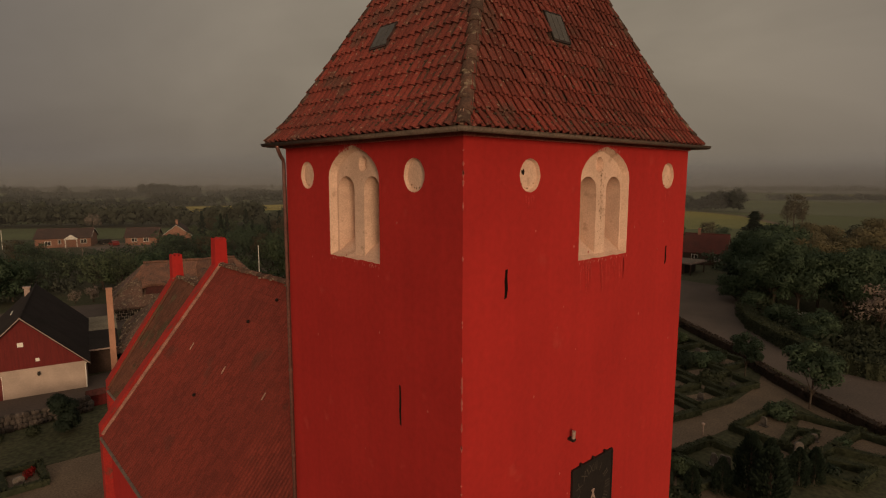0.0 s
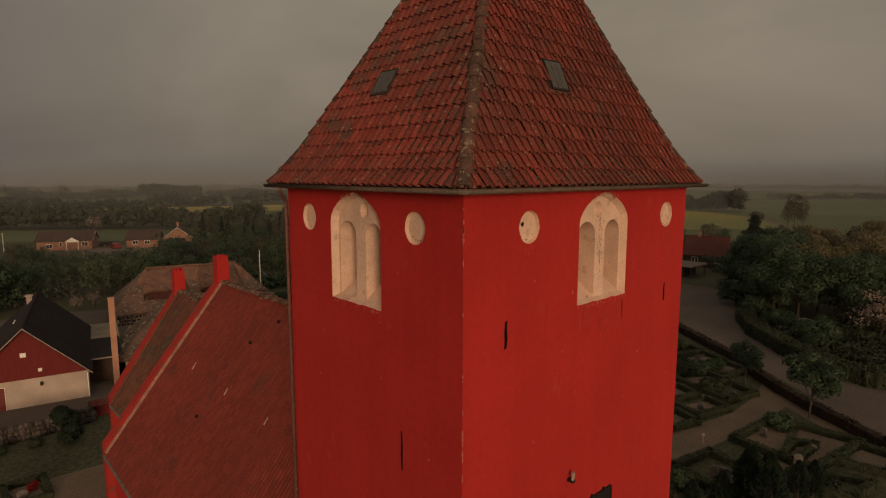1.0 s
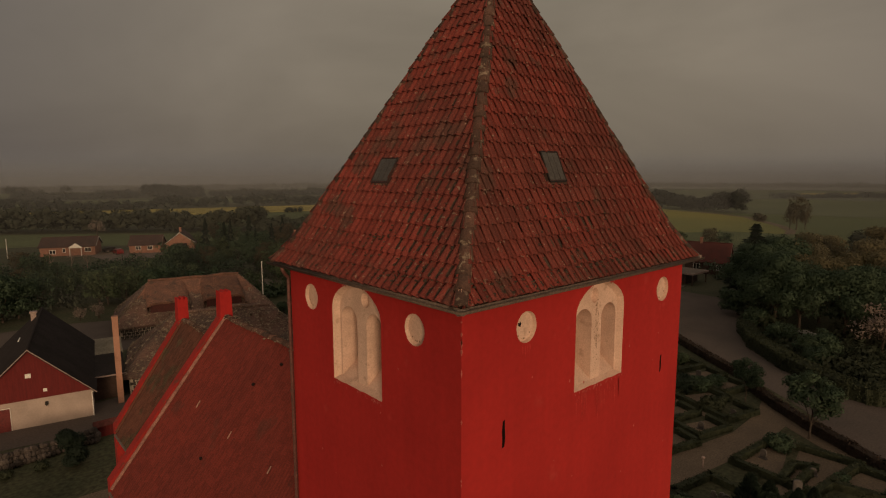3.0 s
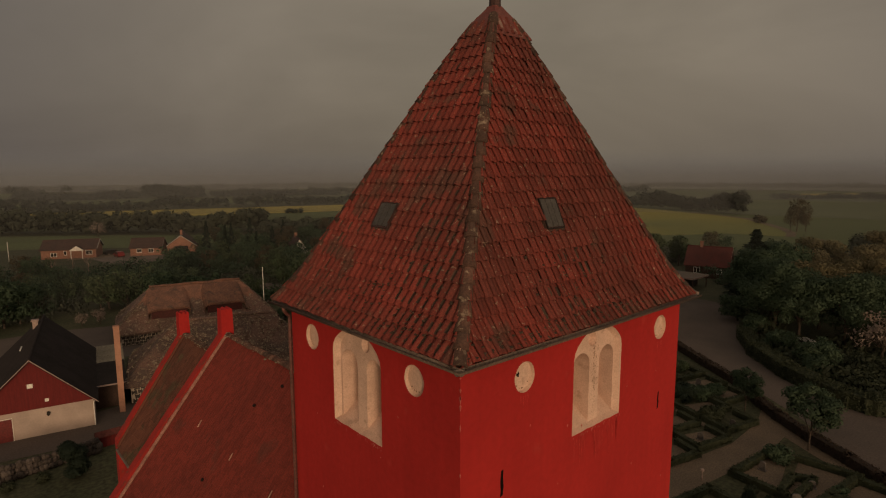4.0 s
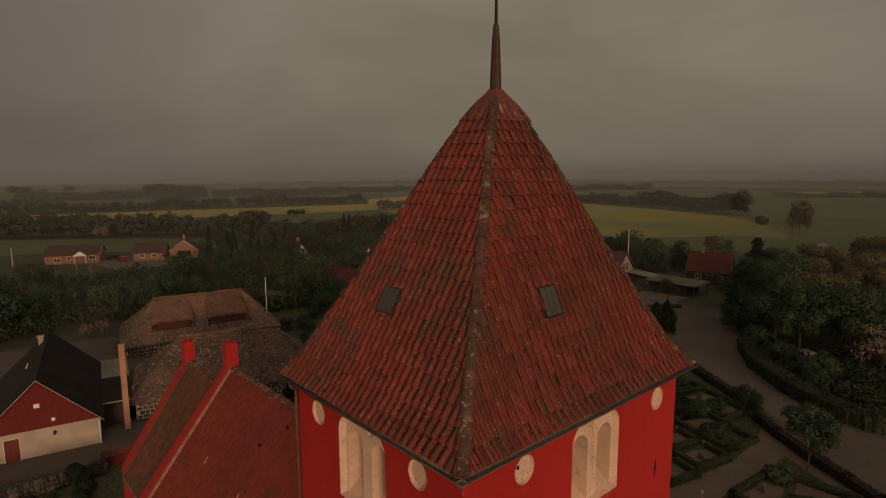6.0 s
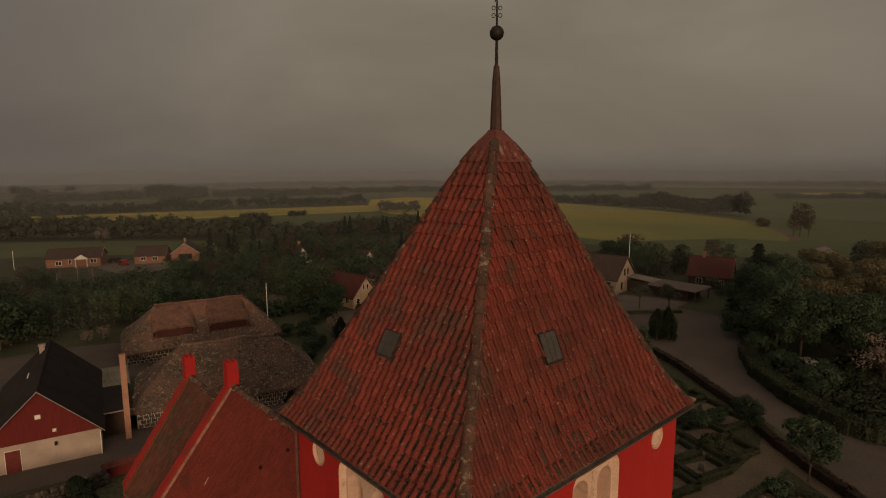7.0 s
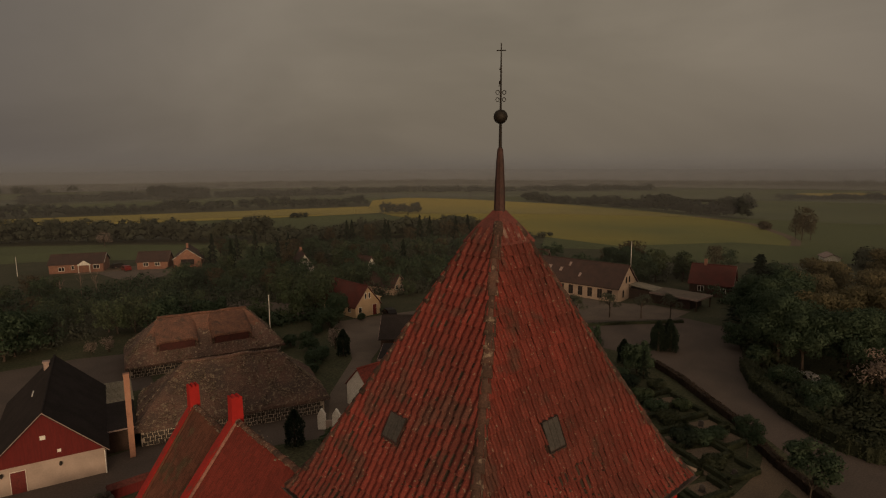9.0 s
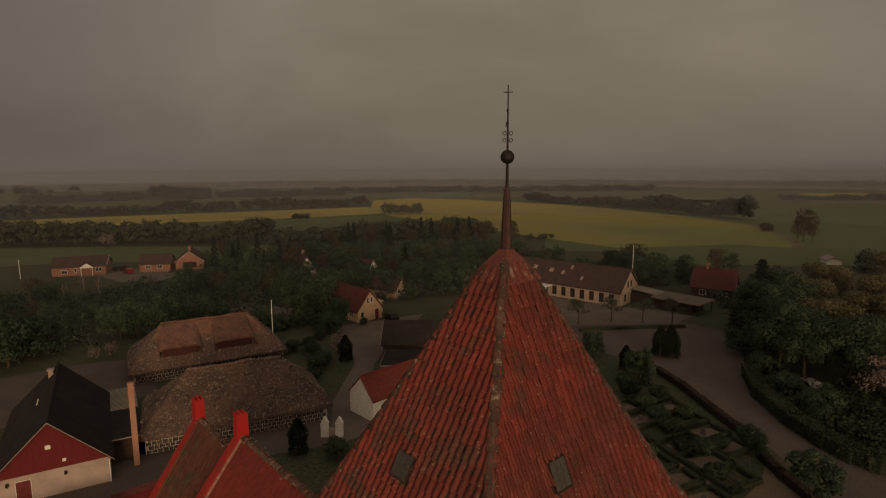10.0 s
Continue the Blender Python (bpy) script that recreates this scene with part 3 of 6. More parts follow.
def pantile(w, e, thick=0.024, lift=0.054, deep=1.0):
    """One S-shaped clay tile: u across, v up the slope, n outwards; its lower end rides on the course below."""
    roll = [(s, h * deep) for s, h in ROLL]
    vs = [(s * w, -0.05, h + lift) for s, h in roll] + [(s * w, e + 0.09, h - 0.006) for s, h in roll] + [(s * w, -0.05, h + lift - thick) for s, h in roll]
    k = len(ROLL)
    fs = [(i, i + 1, k + i + 1, k + i) for i in range(k - 1)] + [(2 * k + i, 2 * k + i + 1, i + 1, i) for i in range(k - 1)]
    o = len(vs)
    vs += [(0.0, -0.05, roll[0][1] + lift - thick), (0.0, e + 0.09, roll[0][1] - thick)]
    fs.append((o, 0, k, o + 1))
    return vs, fs


W_T, E_T = 0.222, 0.352
body = Geo()
hs = [0, 0.02, 0.045, 0.07, 0.1, 0.14, 0.3, 0.6, 0.94]
for h in hs:
    x0, x1, y0, y1 = roof_rect(h)
    z = EZ + h * ROOF_H - 0.03
    body.v += [(x0 + 0.02, y0 + 0.02, z), (x1 - 0.02, y0 + 0.02, z), (x1 - 0.02, y1 - 0.02, z), (x0 + 0.02, y1 - 0.02, z)]
body.f += [(4 * i + k, 4 * i + (k + 1) % 4, 4 * i + 4 + (k + 1) % 4, 4 * i + 4 + k) for i in range(len(hs) - 1) for k in range(4)] + [(3, 2, 1, 0)]


def bulge(p):
    """The old roof swells a little towards its peak."""
    p = Vector(p)
    h = (p.z - EZ) / ROOF_H
    if h < 0.45 or h > 1.0:
        return p
    b = 0.055 * min(1.0, (h - 0.45) / 0.3)
    k = 1 + b / max(4.3 * (1 - h), 0.35)
    return Vector((AX + (p.x - AX) * k, AY + (p.y - AY) * k, p.z))


body.v = [tuple(bulge(p)) for p in body.v]
roof = part("roof", body, M_UNDER, tower, "steep pyramid roof of weathered red pantiles")
TV, TF = pantile(W_T, E_T, deep=0.92)
tile_mesh = Geo().add(TV, TF).mesh("roof_tile", M_TILE)
rest = Geo()
rng = random.Random(7)
single = []
skylight_gap = {(1, -1): (-1.06, -0.46, 2.22, 2.92), (0, -1): (-0.70, -0.07, 2.32, 2.94)}
for axis, sign in ((1, -1), (0, -1), (1, 1), (0, 1)):
    rf = RoofFace(axis, sign)
    lo, hi = rf.limits(0)
    for j in range(int(rf.slope * 0.93 / E_T)):
        v = j * E_T
        for i in range(int(math.floor(lo / W_T)) - 1, int(math.ceil(hi / W_T)) + 1):
            u = i * W_T
            l0, h0 = rf.limits(v)
            l1, h1 = rf.limits(v + E_T)
            if u + W_T < l0 + 0.02 or u > h0 - 0.02:
                continue
            gap = skylight_gap.get((axis, sign))
            cut = None
            if gap and u + W_T > gap[0] and u < gap[1] and v + E_T > gap[2] and v < gap[3]:
                # tiles cut to fit round the roof light
                beside = min(u + W_T, gap[1]) - max(u, gap[0]) < 0.4 * W_T
                if not beside and v + E_T > gap[3]:
                    cut = lambda p: (p[0], max(p[1], gap[3] - v), p[2])
                elif not beside and v < gap[2]:
                    cut = lambda p: (p[0], min(p[1], gap[2] - v), p[2])
                elif u < gap[0]:
                    cut = lambda p: (min(p[0], gap[0] - u), p[1], p[2])
                elif u + W_T > gap[1]:
                    cut = lambda p: (max(p[0], gap[1] - u), p[1], p[2])
                else:
                    continue
            m = rf.frame_at(u, v) @ pose(rng.uniform(-.006, .006), rng.uniform(-.012, .012), rng.uniform(0, 0.010), rng.uniform(-1.2, 1.0), rng.uniform(-2.2, 2.2), rng.uniform(-1.3, 1.3))
            if u > max(l0, l1) and u + W_T < min(h0, h1):
                near = sign == -1 and j < (4 if axis == 1 else 5)
                if near:
                    single.append(m)
                else:
                    rest.add([m @ Vector(cut(p) if cut else p) for p in TV], TF)
            else:
                vs = []
                for p in TV:
                    q = m @ Vector(p)
                    la, lb = rf.limits(v + p[1])
                    uu = (q - rf.at(0, v + p[1])).dot(rf.X)
                    q += rf.X * (min(max(uu, la), lb) - uu)
                    vs.append(q)
                rest.add(vs, TF)
for m in single[:300]:
    ob = new("roof_tile", tile_mesh)
    ob.parent = roof
    ob.matrix_basis = m
for m in single[300:]:
    rest.add([m @ Vector(p) for p in TV], TF)
rest.v = [tuple(bulge(p)) for p in rest.v]
part("tiling", rest, M_TILE, roof, kind="stuff")

# moss and rubble along the lowest courses and beside the hip
moss = Geo()
for axis in (1, 0):
    rf = RoofFace(axis, -1)
    lo, hi = rf.limits(0.0)
    for k in range(520 if axis == 1 else 240):
        v = abs(rng.gauss(0, 0.17)) - 0.03
        u = rng.uniform(lo + 0.15, hi - 0.15)
        m = rf.frame_at(u, v)
        r = rng.uniform(0.012, 0.042)
        moss.ball(m @ Vector((0, 0, 0.045)), r, 6, (1.3, 1.1, 0.7))
for axis, count, spread, u0, u1 in ((1, 420, 0.8, -2.2, 1.0), (0, 800, 1.15, -1.6, 2.6)):
    rf = RoofFace(axis, -1)
    for k in range(count):
        v = abs(rng.gauss(0, spread)) + 0.05
        u = rng.uniform(u0, u1) + 0.25 * rng.gauss(0, 1)
        lo, hi = rf.limits(v)
        if not lo + 0.15 < u < hi - 0.15 or noise.noise(Vector((u * 0.9, v * 0.9, 4 + axis))) + rng.uniform(-0.3, 0.3) < 0.0:
            continue
        moss.ball(rf.frame_at(u, v) @ Vector((0, 0, 0.062)), rng.uniform(0.014, 0.040), 6, (1.2, 1.2, 0.7))
# moss strips, also standing in for groove shade between rolls, most on left slope
dome = ((0.50, 0.036, 0.0), (0.62, 0.010, 0.013), (0.76, 0.0, 0.019), (0.90, 0.004, 0.013), (1.02, 0.012, 0.0))
for axis, bias, spread in ((0, 0.24, 0.32), (1, -0.60, 0.20)):
    rf = RoofFace(axis, -1)
    lo, hi = rf.limits(0)
    for j in range(int(rf.slope * 0.86 / E_T)):
        for i in range(int(lo / W_T), int(hi / W_T)):
            u, v = i * W_T, j * E_T
            l0, h0 = rf.limits(v + E_T)
            gap = skylight_gap[(axis, -1)]
            if u < l0 + 0.1 or u + W_T > h0 - 0.1 or gap[0] - 0.25 < u < gap[1] + 0.05 and gap[2] - 0.4 < v < gap[3] + 0.1:
                continue
            if noise.noise(Vector((u * 0.55 + 7, v * 0.24, 2.5 + axis))) * 1.2 + bias + (0.34 if axis == 1 and v < 2.2 and -2.6 < u < 1.0 else 0.0) - (0.07 if axis == 0 else 0.035) * v + rng.uniform(-spread, spread) < 0:
                continue
            m, a, b = rf.frame_at(u, v), rng.uniform(-0.03, 0.1), rng.uniform(0.2, 0.34)
            fat = rng.uniform(0.5, 1.2)
            vs = []
            for q, swell in ((a, 0.0), (a * 0.7 + b * 0.3, fat), (a * 0.25 + b * 0.75, fat * 0.8), (b, 0.0)):
                low = 0.056 * (1 - (q + 0.05) / (E_T + 0.14)) - 0.002
                vs += [m @ Vector((x * W_T, q, h * 0.92 + low + up * swell)) for x, h, up in dome]
            moss.add(vs, [(5 * r + k, 5 * r + k + 1, 5 * r + k + 6, 5 * r + k + 5) for r in range(3) for k in range(4)])
moss.v = [tuple(bulge(p)) for p in moss.v]
part("roof_moss", moss, M_MOSS_SHADE, roof, "dark moss on the tiles, with painted groove shade", kind="stuff")

# hip tiles: overlapping half-round caps
hip = Geo()
n = 8
for v, r in ((-0.03, 0.150), (0.40, 0.108)):
    hip.v += [(r * math.cos(math.pi * k / n) * 1.05, v, r * math.sin(math.pi * k / n) * 0.9) for k in range(n + 1)]
hip.f += [(k, k + 1, n + 2 + k, n + 1 + k) for k in range(n)]
hip.add([(0.118 * math.cos(math.pi * k / n) * 1.05, -0.03, 0.118 * math.sin(math.pi * k / n) * 0.9) for k in range(n + 1)], [])
hip.f += [(2 * (n + 1) + k, 2 * (n + 1) + k + 1, k + 1, k) for k in range(n)]
hip_mesh = hip.mesh("hip_tile", M_HIP, True)
for cx, cy in ((0, 2), (1, 2), (0, 3), (1, 3)):
    def corner(h):
        r = roof_rect(h)
        return bulge((r[cx], r[cy], EZ + h * ROOF_H))
    h = 0.0
    while h < 0.90:
        p, q = corner(h), corner(h + 0.03)
        t = (q - p).normalized()
        out = Vector((p.x - AX, p.y - AY, 0)).normalized()
        side = t.cross(out).normalized()
        nn = side.cross(t).normalized()
        if nn.z < 0:
            nn, side = -nn, -side
        p = p - nn * 0.025
        ob = new("hip_tile", hip_mesh)
        ob.parent = roof
        ob.matrix_basis = Matrix(((side.x, t.x, nn.x, p.x), (side.y, t.y, nn.y, p.y), (side.z, t.z, nn.z, p.z), (0, 0, 0, 1))) @ pose(rng.uniform(-.012, .012), 0, rng.uniform(-0.005, .012), rng.uniform(-1, 3), rng.uniform(-8, 8), rng.uniform(-4, 4))
        h += 0.335 / (ROOF_H / t.z)
    if (cx, cy) != (0, 2):
        continue
    # mortar filling the foot of the hip
    p, q = corner(0.004), corner(0.04)
    part("mortar_end", Geo().tube([p - Vector((0, 0, .02)), p.lerp(q, .45) + Vector((0, 0, .02)), q + Vector((0, 0, .03))], [0.07, 0.09, 0.075], 9), M_MORTAR, roof, "pale mortar end under the hip tiles", smooth=True)


def skylight(rf, gap, proud, metal):
    u0, u1, v0, v1 = gap
    m = rf.frame_at(u0, v0) @ pose(0, 0, proud)
    w, h = u1 - u0, v1 - v0
    sk = part("skylight", Geo().box((0, 0, -0.08), (w, h, 0.05), m), M_SPIRE, roof, "small old roof light with narrow panes")
    part("flashing", Geo().box((-0.02, -0.07, -0.08), (w + 0.02, h + 0.02, 0.026), m), M_HIP, sk, "dull collar round the roof light")
    for k in range(3):
        a = 0.02 + k * (w - 0.04) / 3
        part("pane", Geo().box((a + 0.005, 0.02, 0.051), (a + (w - 0.04) / 3 - 0.008, h - 0.02, 0.060), m), M_GLASS, sk)
    g = Geo().box((-0.012, -0.02, 0.027), (0.012, h + 0.01, 0.062), m).box((w - 0.012, -0.02, 0.027), (w + 0.012, h + 0.01, 0.062), m)
    g.box((0.013, h - 0.01, 0.027), (w - 0.013, h + 0.02, 0.062), m).box((0.013, -0.03, 0.027), (w - 0.013, -0.001, 0.056), m)
    part("frame", g, metal, sk)


skylight(RoofFace(1, -1), skylight_gap[(1, -1)], 0.060, M_IRON)
skylight(RoofFace(0, -1), skylight_gap[(0, -1)], 0.048, M_SPIRE)


def gutter(p, q, out):
    """A half-round channel from p to q with its open side up."""
    p, q, out = Vector(p), Vector(q), Vector(out)
    g, n = Geo(), 8
    for base in (p, q):
        for r in (0.085, 0.072):
            g.v += [tuple(base + out * (r * math.cos(math.pi + math.pi * k / n)) * -1 + Vector((0, 0, r * math.sin(math.pi + math.pi * k / n)))) for k in range(n + 1)]
    k1 = n + 1
    for k in range(n):
        g.f += [(k, k + 1, 2 * k1 + k + 1, 2 * k1 + k), (k1 + k + 1, k1 + k, 3 * k1 + k, 3 * k1 + k + 1), (k + 1, k, k1 + k, k1 + k + 1), (2 * k1 + k, 2 * k1 + k + 1, 3 * k1 + k + 1, 3 * k1 + k)]
    for a, b in ((0, k1), (n, k1 + n)):
        g.f.append((a, b, 2 * k1 + b, 2 * k1 + a))
    return g


GO, GZ = 0.43, 20.14
gut = part("gutter", gutter((-0.5, -GO, GZ), (TX + 0.22, -GO, GZ), (0, -1, 0)), M_ZINC, tower, "dull metal eaves gutter", smooth=True)
part("gutter", gutter((-GO, -0.50, GZ + 0.004), (-GO, TY + 0.34, GZ + 0.004), (-1, 0, 0)), M_ZINC, tower, smooth=True)
part("gutter", gutter((-0.3, TY + GO, GZ), (TX + 0.3, TY + GO, GZ), (0, 1, 0)), M_ZINC, tower, smooth=True)
part("gutter", gutter((TX + GO, -0.3, GZ + 0.004), (TX + GO, TY + 0.3, GZ + 0.004), (1, 0, 0)), M_ZINC, tower, smooth=True)
part("downpipe", Geo().tube([(-GO, TY - 0.42, GZ - 0.06), (-GO, TY - 0.42, GZ - 0.14), (-0.26, TY - 0.22, GZ - 0.3), (-0.11, TY - 0.05, GZ - 0.4), (-0.085, TY - 0.03, GZ - 0.5), (-0.085, TY - 0.03, 7.0)], [0.045] * 6, 10), M_DOWN, tower, "dull reddish downpipe", smooth=True)
for z in (19.0, 16.6, 14.2, 11.8, 9.4):
    part("pipe_clamp", Geo().tube([(-0.085, TY - 0.03, z), (-0.085, TY - 0.03, z + 0.05)], [0.06, 0.06], 10), M_DOWN, tower)
# fascia board behind the gutter
g = Geo().box((-0.25, -0.26, 20.1), (TX + 0.25, -0.18, 20.2)).box((-0.26, -0.175, 20.1), (-0.18, TY + 0.25, 20.2))
part("fascia", g, M_WOOD, tower)

# metal hood, spire, ball and cross
hood = Geo()
prof = [(0.80, 26.82), (0.79, 26.86), (0.53, 27.22), (0.30, 27.47), (0.19, 27.60), (0.155, 27.66)]
for r, z in prof:
    fy = 0.86 if r > 0.3 else 0.92
    hood.v += [(AX + sx * r * 0.92, AY + sy * r * fy * 0.92, z) for sx, sy in ((-1, -1), (1, -1), (1, 1), (-1, 1))]
hood.f += [(4 * i + k, 4 * i + (k + 1) % 4, 4 * i + 4 + (k + 1) % 4, 4 * i + 4 + k) for i in range(len(prof) - 1) for k in range(4)]
part("spire_hood", hood, M_LEAD, tower, "folded reddish metal hood at the roof's peak")
part("spire", Geo().tube([(AX, AY, 27.5), (AX, AY, 27.75), (AX, AY, 28.0), (AX, AY, 28.9), (AX, AY, 29.25), (AX, AY, 29.3)], [0.16, 0.15, 0.145, 0.105, 0.075, 0.05], 8), M_SPIRE, tower, "slender tapering metal-clad spire")
part("ball", Geo().ball((AX, AY, 30.09), 0.185, 20), M_IRON, tower, "dark metal ball", smooth=True)
vane = part("iron_rod", Geo().tube([(AX, AY, 29.25), (AX, AY, 30.0), (AX, AY, 30.3), (AX, AY, 31.92)], [0.045, 0.035, 0.028, 0.014], 8), M_IRON, tower)
R45 = Vector((0.74, -0.67, 0))
part("cross_arm", Geo().tube([Vector((AX, AY, 31.74)) - R45 * 0.12, Vector((AX, AY, 31.74)) + R45 * 0.12], [0.014, 0.014], 6), M_IRON, vane)
for z in (30.52, 30.70):
    for s in (-1, 1):
        c = Vector((AX, AY, z)) + R45 * (0.085 * s)
        part("scroll", Geo().tube([c + R45 * (0.045 * math.cos(a) * s) + Vector((0, 0, 0.05 * math.sin(a))) for a in (0.6 * k - 0.3 for k in range(11))], [0.011] * 11, 6), M_IRON, vane)
g = Geo().tube([Vector((AX, AY, 30.85)) - R45 * 0.05, Vector((AX, AY, 30.98)) - R45 * 0.03, Vector((AX, AY, 31.0))], [0.012, 0.02, 0.012], 6)
g.tube([Vector((AX, AY, 31.2)) + R45 * 0.03, Vector((AX, AY, 31.28)) - R45 * 0.04, Vector((AX, AY, 31.36)) + R45 * 0.02], [0.01, 0.012, 0.008], 6)
part("vane_leaf", g, M_IRON, vane)

# clock
clock = thing("tower_clock", "square black tower clock with faded Roman numerals", "clock", m=pose(4.30, -0.012, 11.88, 90, 0, 0))
part("dial", Geo().box((-0.80, -0.80, -0.005), (0.80, 0.80, 0.03)), M_BLACK, clock)
g = Geo()
for a, b in (((-0.83, 0.80, -0.01), (0.83, 0.84, 0.05)), ((-0.83, -0.84, -0.01), (0.83, -0.80, 0.05)), ((-0.84, -0.80, -0.01), (-0.80, 0.80, 0.05)), ((0.80, -0.80, -0.01), (0.84, 0.80, 0.05))):
    g.box(a, b)
part("dial_frame", g, M_BLACK, clock)
for k, word in enumerate(("XII", "I", "II", "III", "IIII", "V", "VI", "VII", "VIII", "IX", "X", "XI")):
    cu = bpy.data.curves.new("numeral", "FONT")
    cu.body, cu.size, cu.align_x, cu.align_y, cu.extrude = word, 0.30, "CENTER", "CENTER", 0.004
    cu.materials.append(M_GILT)
    ob = new("numeral", cu)
    ob.parent = clock
    a = -k * math.pi / 6
    ob.matrix_basis = Matrix.Translation((-0.62 * math.sin(a), 0.62 * math.cos(a), 0.036)) @ Matrix.Rotation(a, 4, "Z")
for ang, ln in ((155, 0.56), (205, 0.42)):
    g = Geo().box((-0.025, -0.1, 0.045), (0.025, ln, 0.055), Matrix.Rotation(radians(-ang), 4, "Z"))
    part("pointer", g, M_PIPE, clock, "faded gilt pointer")
for x in (-0.5, 0.0, 0.5):
    part("fixing", Geo().box((x - 0.03, 0.84, 0.0), (x + 0.03, 0.90, 0.05)), M_IRON, clock)
lamp = thing("wall_lamp", "small rusty lamp bracket on the red tower wall", "lamp", m=pose(3.34, 0, 13.60))
part("bracket", Geo().box((-0.05, -0.16, -0.10), (0.05, 0.0, -0.04)), M_IRON, lamp)
part("lamp_body", Geo().tube([(0, -0.12, -0.05), (0, -0.13, 0.14)], [0.04, 0.045], 10), M_PIPE, lamp)


# ---- nave and chancel ----
def church_body(name, label, x_ridge, half, y0, y1, z_eave, z_ridge, pin_h, tile_w, tile_e, coping, notch, fillet, tiles):
    ch = thing(name, label, "church building")
    put = lambda a, b, d: Vector((x_ridge + a, d, b))
    rise = z_ridge - z_eave
    wall_in = half - 0.3
    zw = z_eave + rise * 0.3 / half - 0.12
    part("wall", Geo().box((x_ridge - wall_in, y0, -0.3), (x_ridge + wall_in, y1 - 0.3, zw)), M_RED, ch)
    # gable with raised coping
    k = coping
    gable = [(-half - 0.05, -0.3), (half + 0.05, -0.3), (half + 0.05, z_eave - 0.15), (0.36, z_ridge - 0.10 - rise * 0.35 / half), (0.35, z_ridge + k - rise * 0.35 / half), (-0.35, z_ridge + k - rise * 0.35 / half), (-half - 0.05, z_eave + k)]
    gb = part("gable", Geo().prism(gable, y1 - 0.28, y1 + 0.28, put), M_COPING, ch, "red limewashed gable with raised coping")
    z = z_ridge + k - rise * 0.35 / half
    top = z + pin_h
    worn = [(-0.34, z - 0.25), (0.34, z - 0.25), (0.31, top - 0.04), (0.22, top + 0.05), (0.10, top - 0.03), (-0.02, top + 0.06), (-0.14, top - 0.02), (-0.30, top + 0.03)]
    if notch:
        worn = worn[:3] + [(0.30, top + 0.10), (0.17, top + 0.13), (0.15, top - 0.02), (0.07, top), (0.05, top + 0.15), (-0.08, top + 0.11), (-0.10, top), (-0.19, top), (-0.20, top + 0.12), (-0.31, top + 0.09)]
    g = Geo().prism(worn, y1 - 0.30, y1 + 0.30, put)
    part("pinnacle", g, M_RED, gb, "square red pinnacle on the gable")
    # pale mortar fillet where roof and gable meet
    sl = math.hypot(half, rise)
    for s in (-1, 1):
        a0, a1 = Vector((x_ridge + s * half, y1 - 0.33, z_eave + 0.10)), Vector((x_ridge, y1 - 0.33, z_ridge + 0.12))
        part("mortar_fillet", Geo().tube([a0, a0.lerp(a1, 0.5) + Vector((0, 0.01, 0.01)), a1], [0.10, 0.11, 0.10], 6), fillet, ch)
    rf = part("roof", Geo().prism([(-half, z_eave - 0.05), (half, z_eave - 0.05), (0, z_ridge - 0.05)], y0, y1 - 0.28, put), M_UNDER, ch, "steep red pantile roof")
    vs, fs = pantile(tile_w, tile_e, lift=0.022, deep=0.28)
    r2 = random.Random(len(name))
    for s in (-1, 1):
        X = Vector((0, s, 0))
        T = Vector((-s * half, 0, rise)).normalized()
        N = X.cross(T)
        g = Geo()
        rows = math.ceil(sl / tile_e)
        for j in range(rows):
            for i in range(int((y1 - 0.28 - y0) / tile_w)):
                base = Vector((x_ridge + s * half, (y0 if s > 0 else y1 - 0.30) + 0, z_eave)) + X * (i * tile_w) + T * (j * sl / rows - 0.02) + N * (r2.uniform(0, 0.014) + 0.03 * math.sin(i * 0.13) * math.sin(j * 0.35))
                w = r2.uniform(-0.01, 0.01)
                g.add([base + X * p[0] + T * p[1] + N * (p[2] + w * p[0]) for p in vs], fs)
        part("tiling", g, tiles, rf, kind="stuff")
    part("gutter", Geo().tube([(x_ridge - half - 0.08, y0, z_eave - 0.08), (x_ridge - half - 0.08, y1 - 0.3, z_eave - 0.08)], [0.08, 0.08], 8), M_ZINC, ch, "dark eaves gutter")
    y = y1 - 0.55
    while y > y0 - 0.2:
        ob = new("ridge_tile", hip_mesh)
        ob.parent = rf
        ob.matrix_basis = pose(x_ridge + r2.uniform(-.02, .02), y, z_ridge + 0.03 + 0.05 * math.sin(y * 0.5) + r2.uniform(0, 0.02), r2.uniform(-2, 2), r2.uniform(-6, 6), r2.uniform(-3, 3)) @ Matrix.Diagonal((1.25, 1, 1.25, 1))
        y -= 0.37
    moss = Geo()
    for k in range(150):
        moss.ball((x_ridge + r2.gauss(0, 0.16), r2.uniform(y0, y1 - 0.4), z_ridge + 0.10 + r2.uniform(-0.1, 0.06)), r2.uniform(0.02, 0.07), 6, (1.2, 1.3, 0.6))
    part("ridge_moss", moss, M_STRAW, rf, "pale lichen and moss along the ridge", kind="stuff")
    return ch


nave = church_body("church_nave", "red church nave with a steep pantile roof and coped gable", 4.6, 6.15, 6.52, 23.8, 6.75, 14.55, 1.44, 0.20, 0.34, 0.44, False, M_FILLET, M_NAVETILE)
church_body("church_chancel", "lower red chancel with a pantile roof and notched gable pinnacle", 4.75, 4.4, 24.1, 31.8, 6.3, 12.75, 1.49, 0.20, 0.34, 0.44, True, M_CHANCELTILE, M_CHANCELTILE)


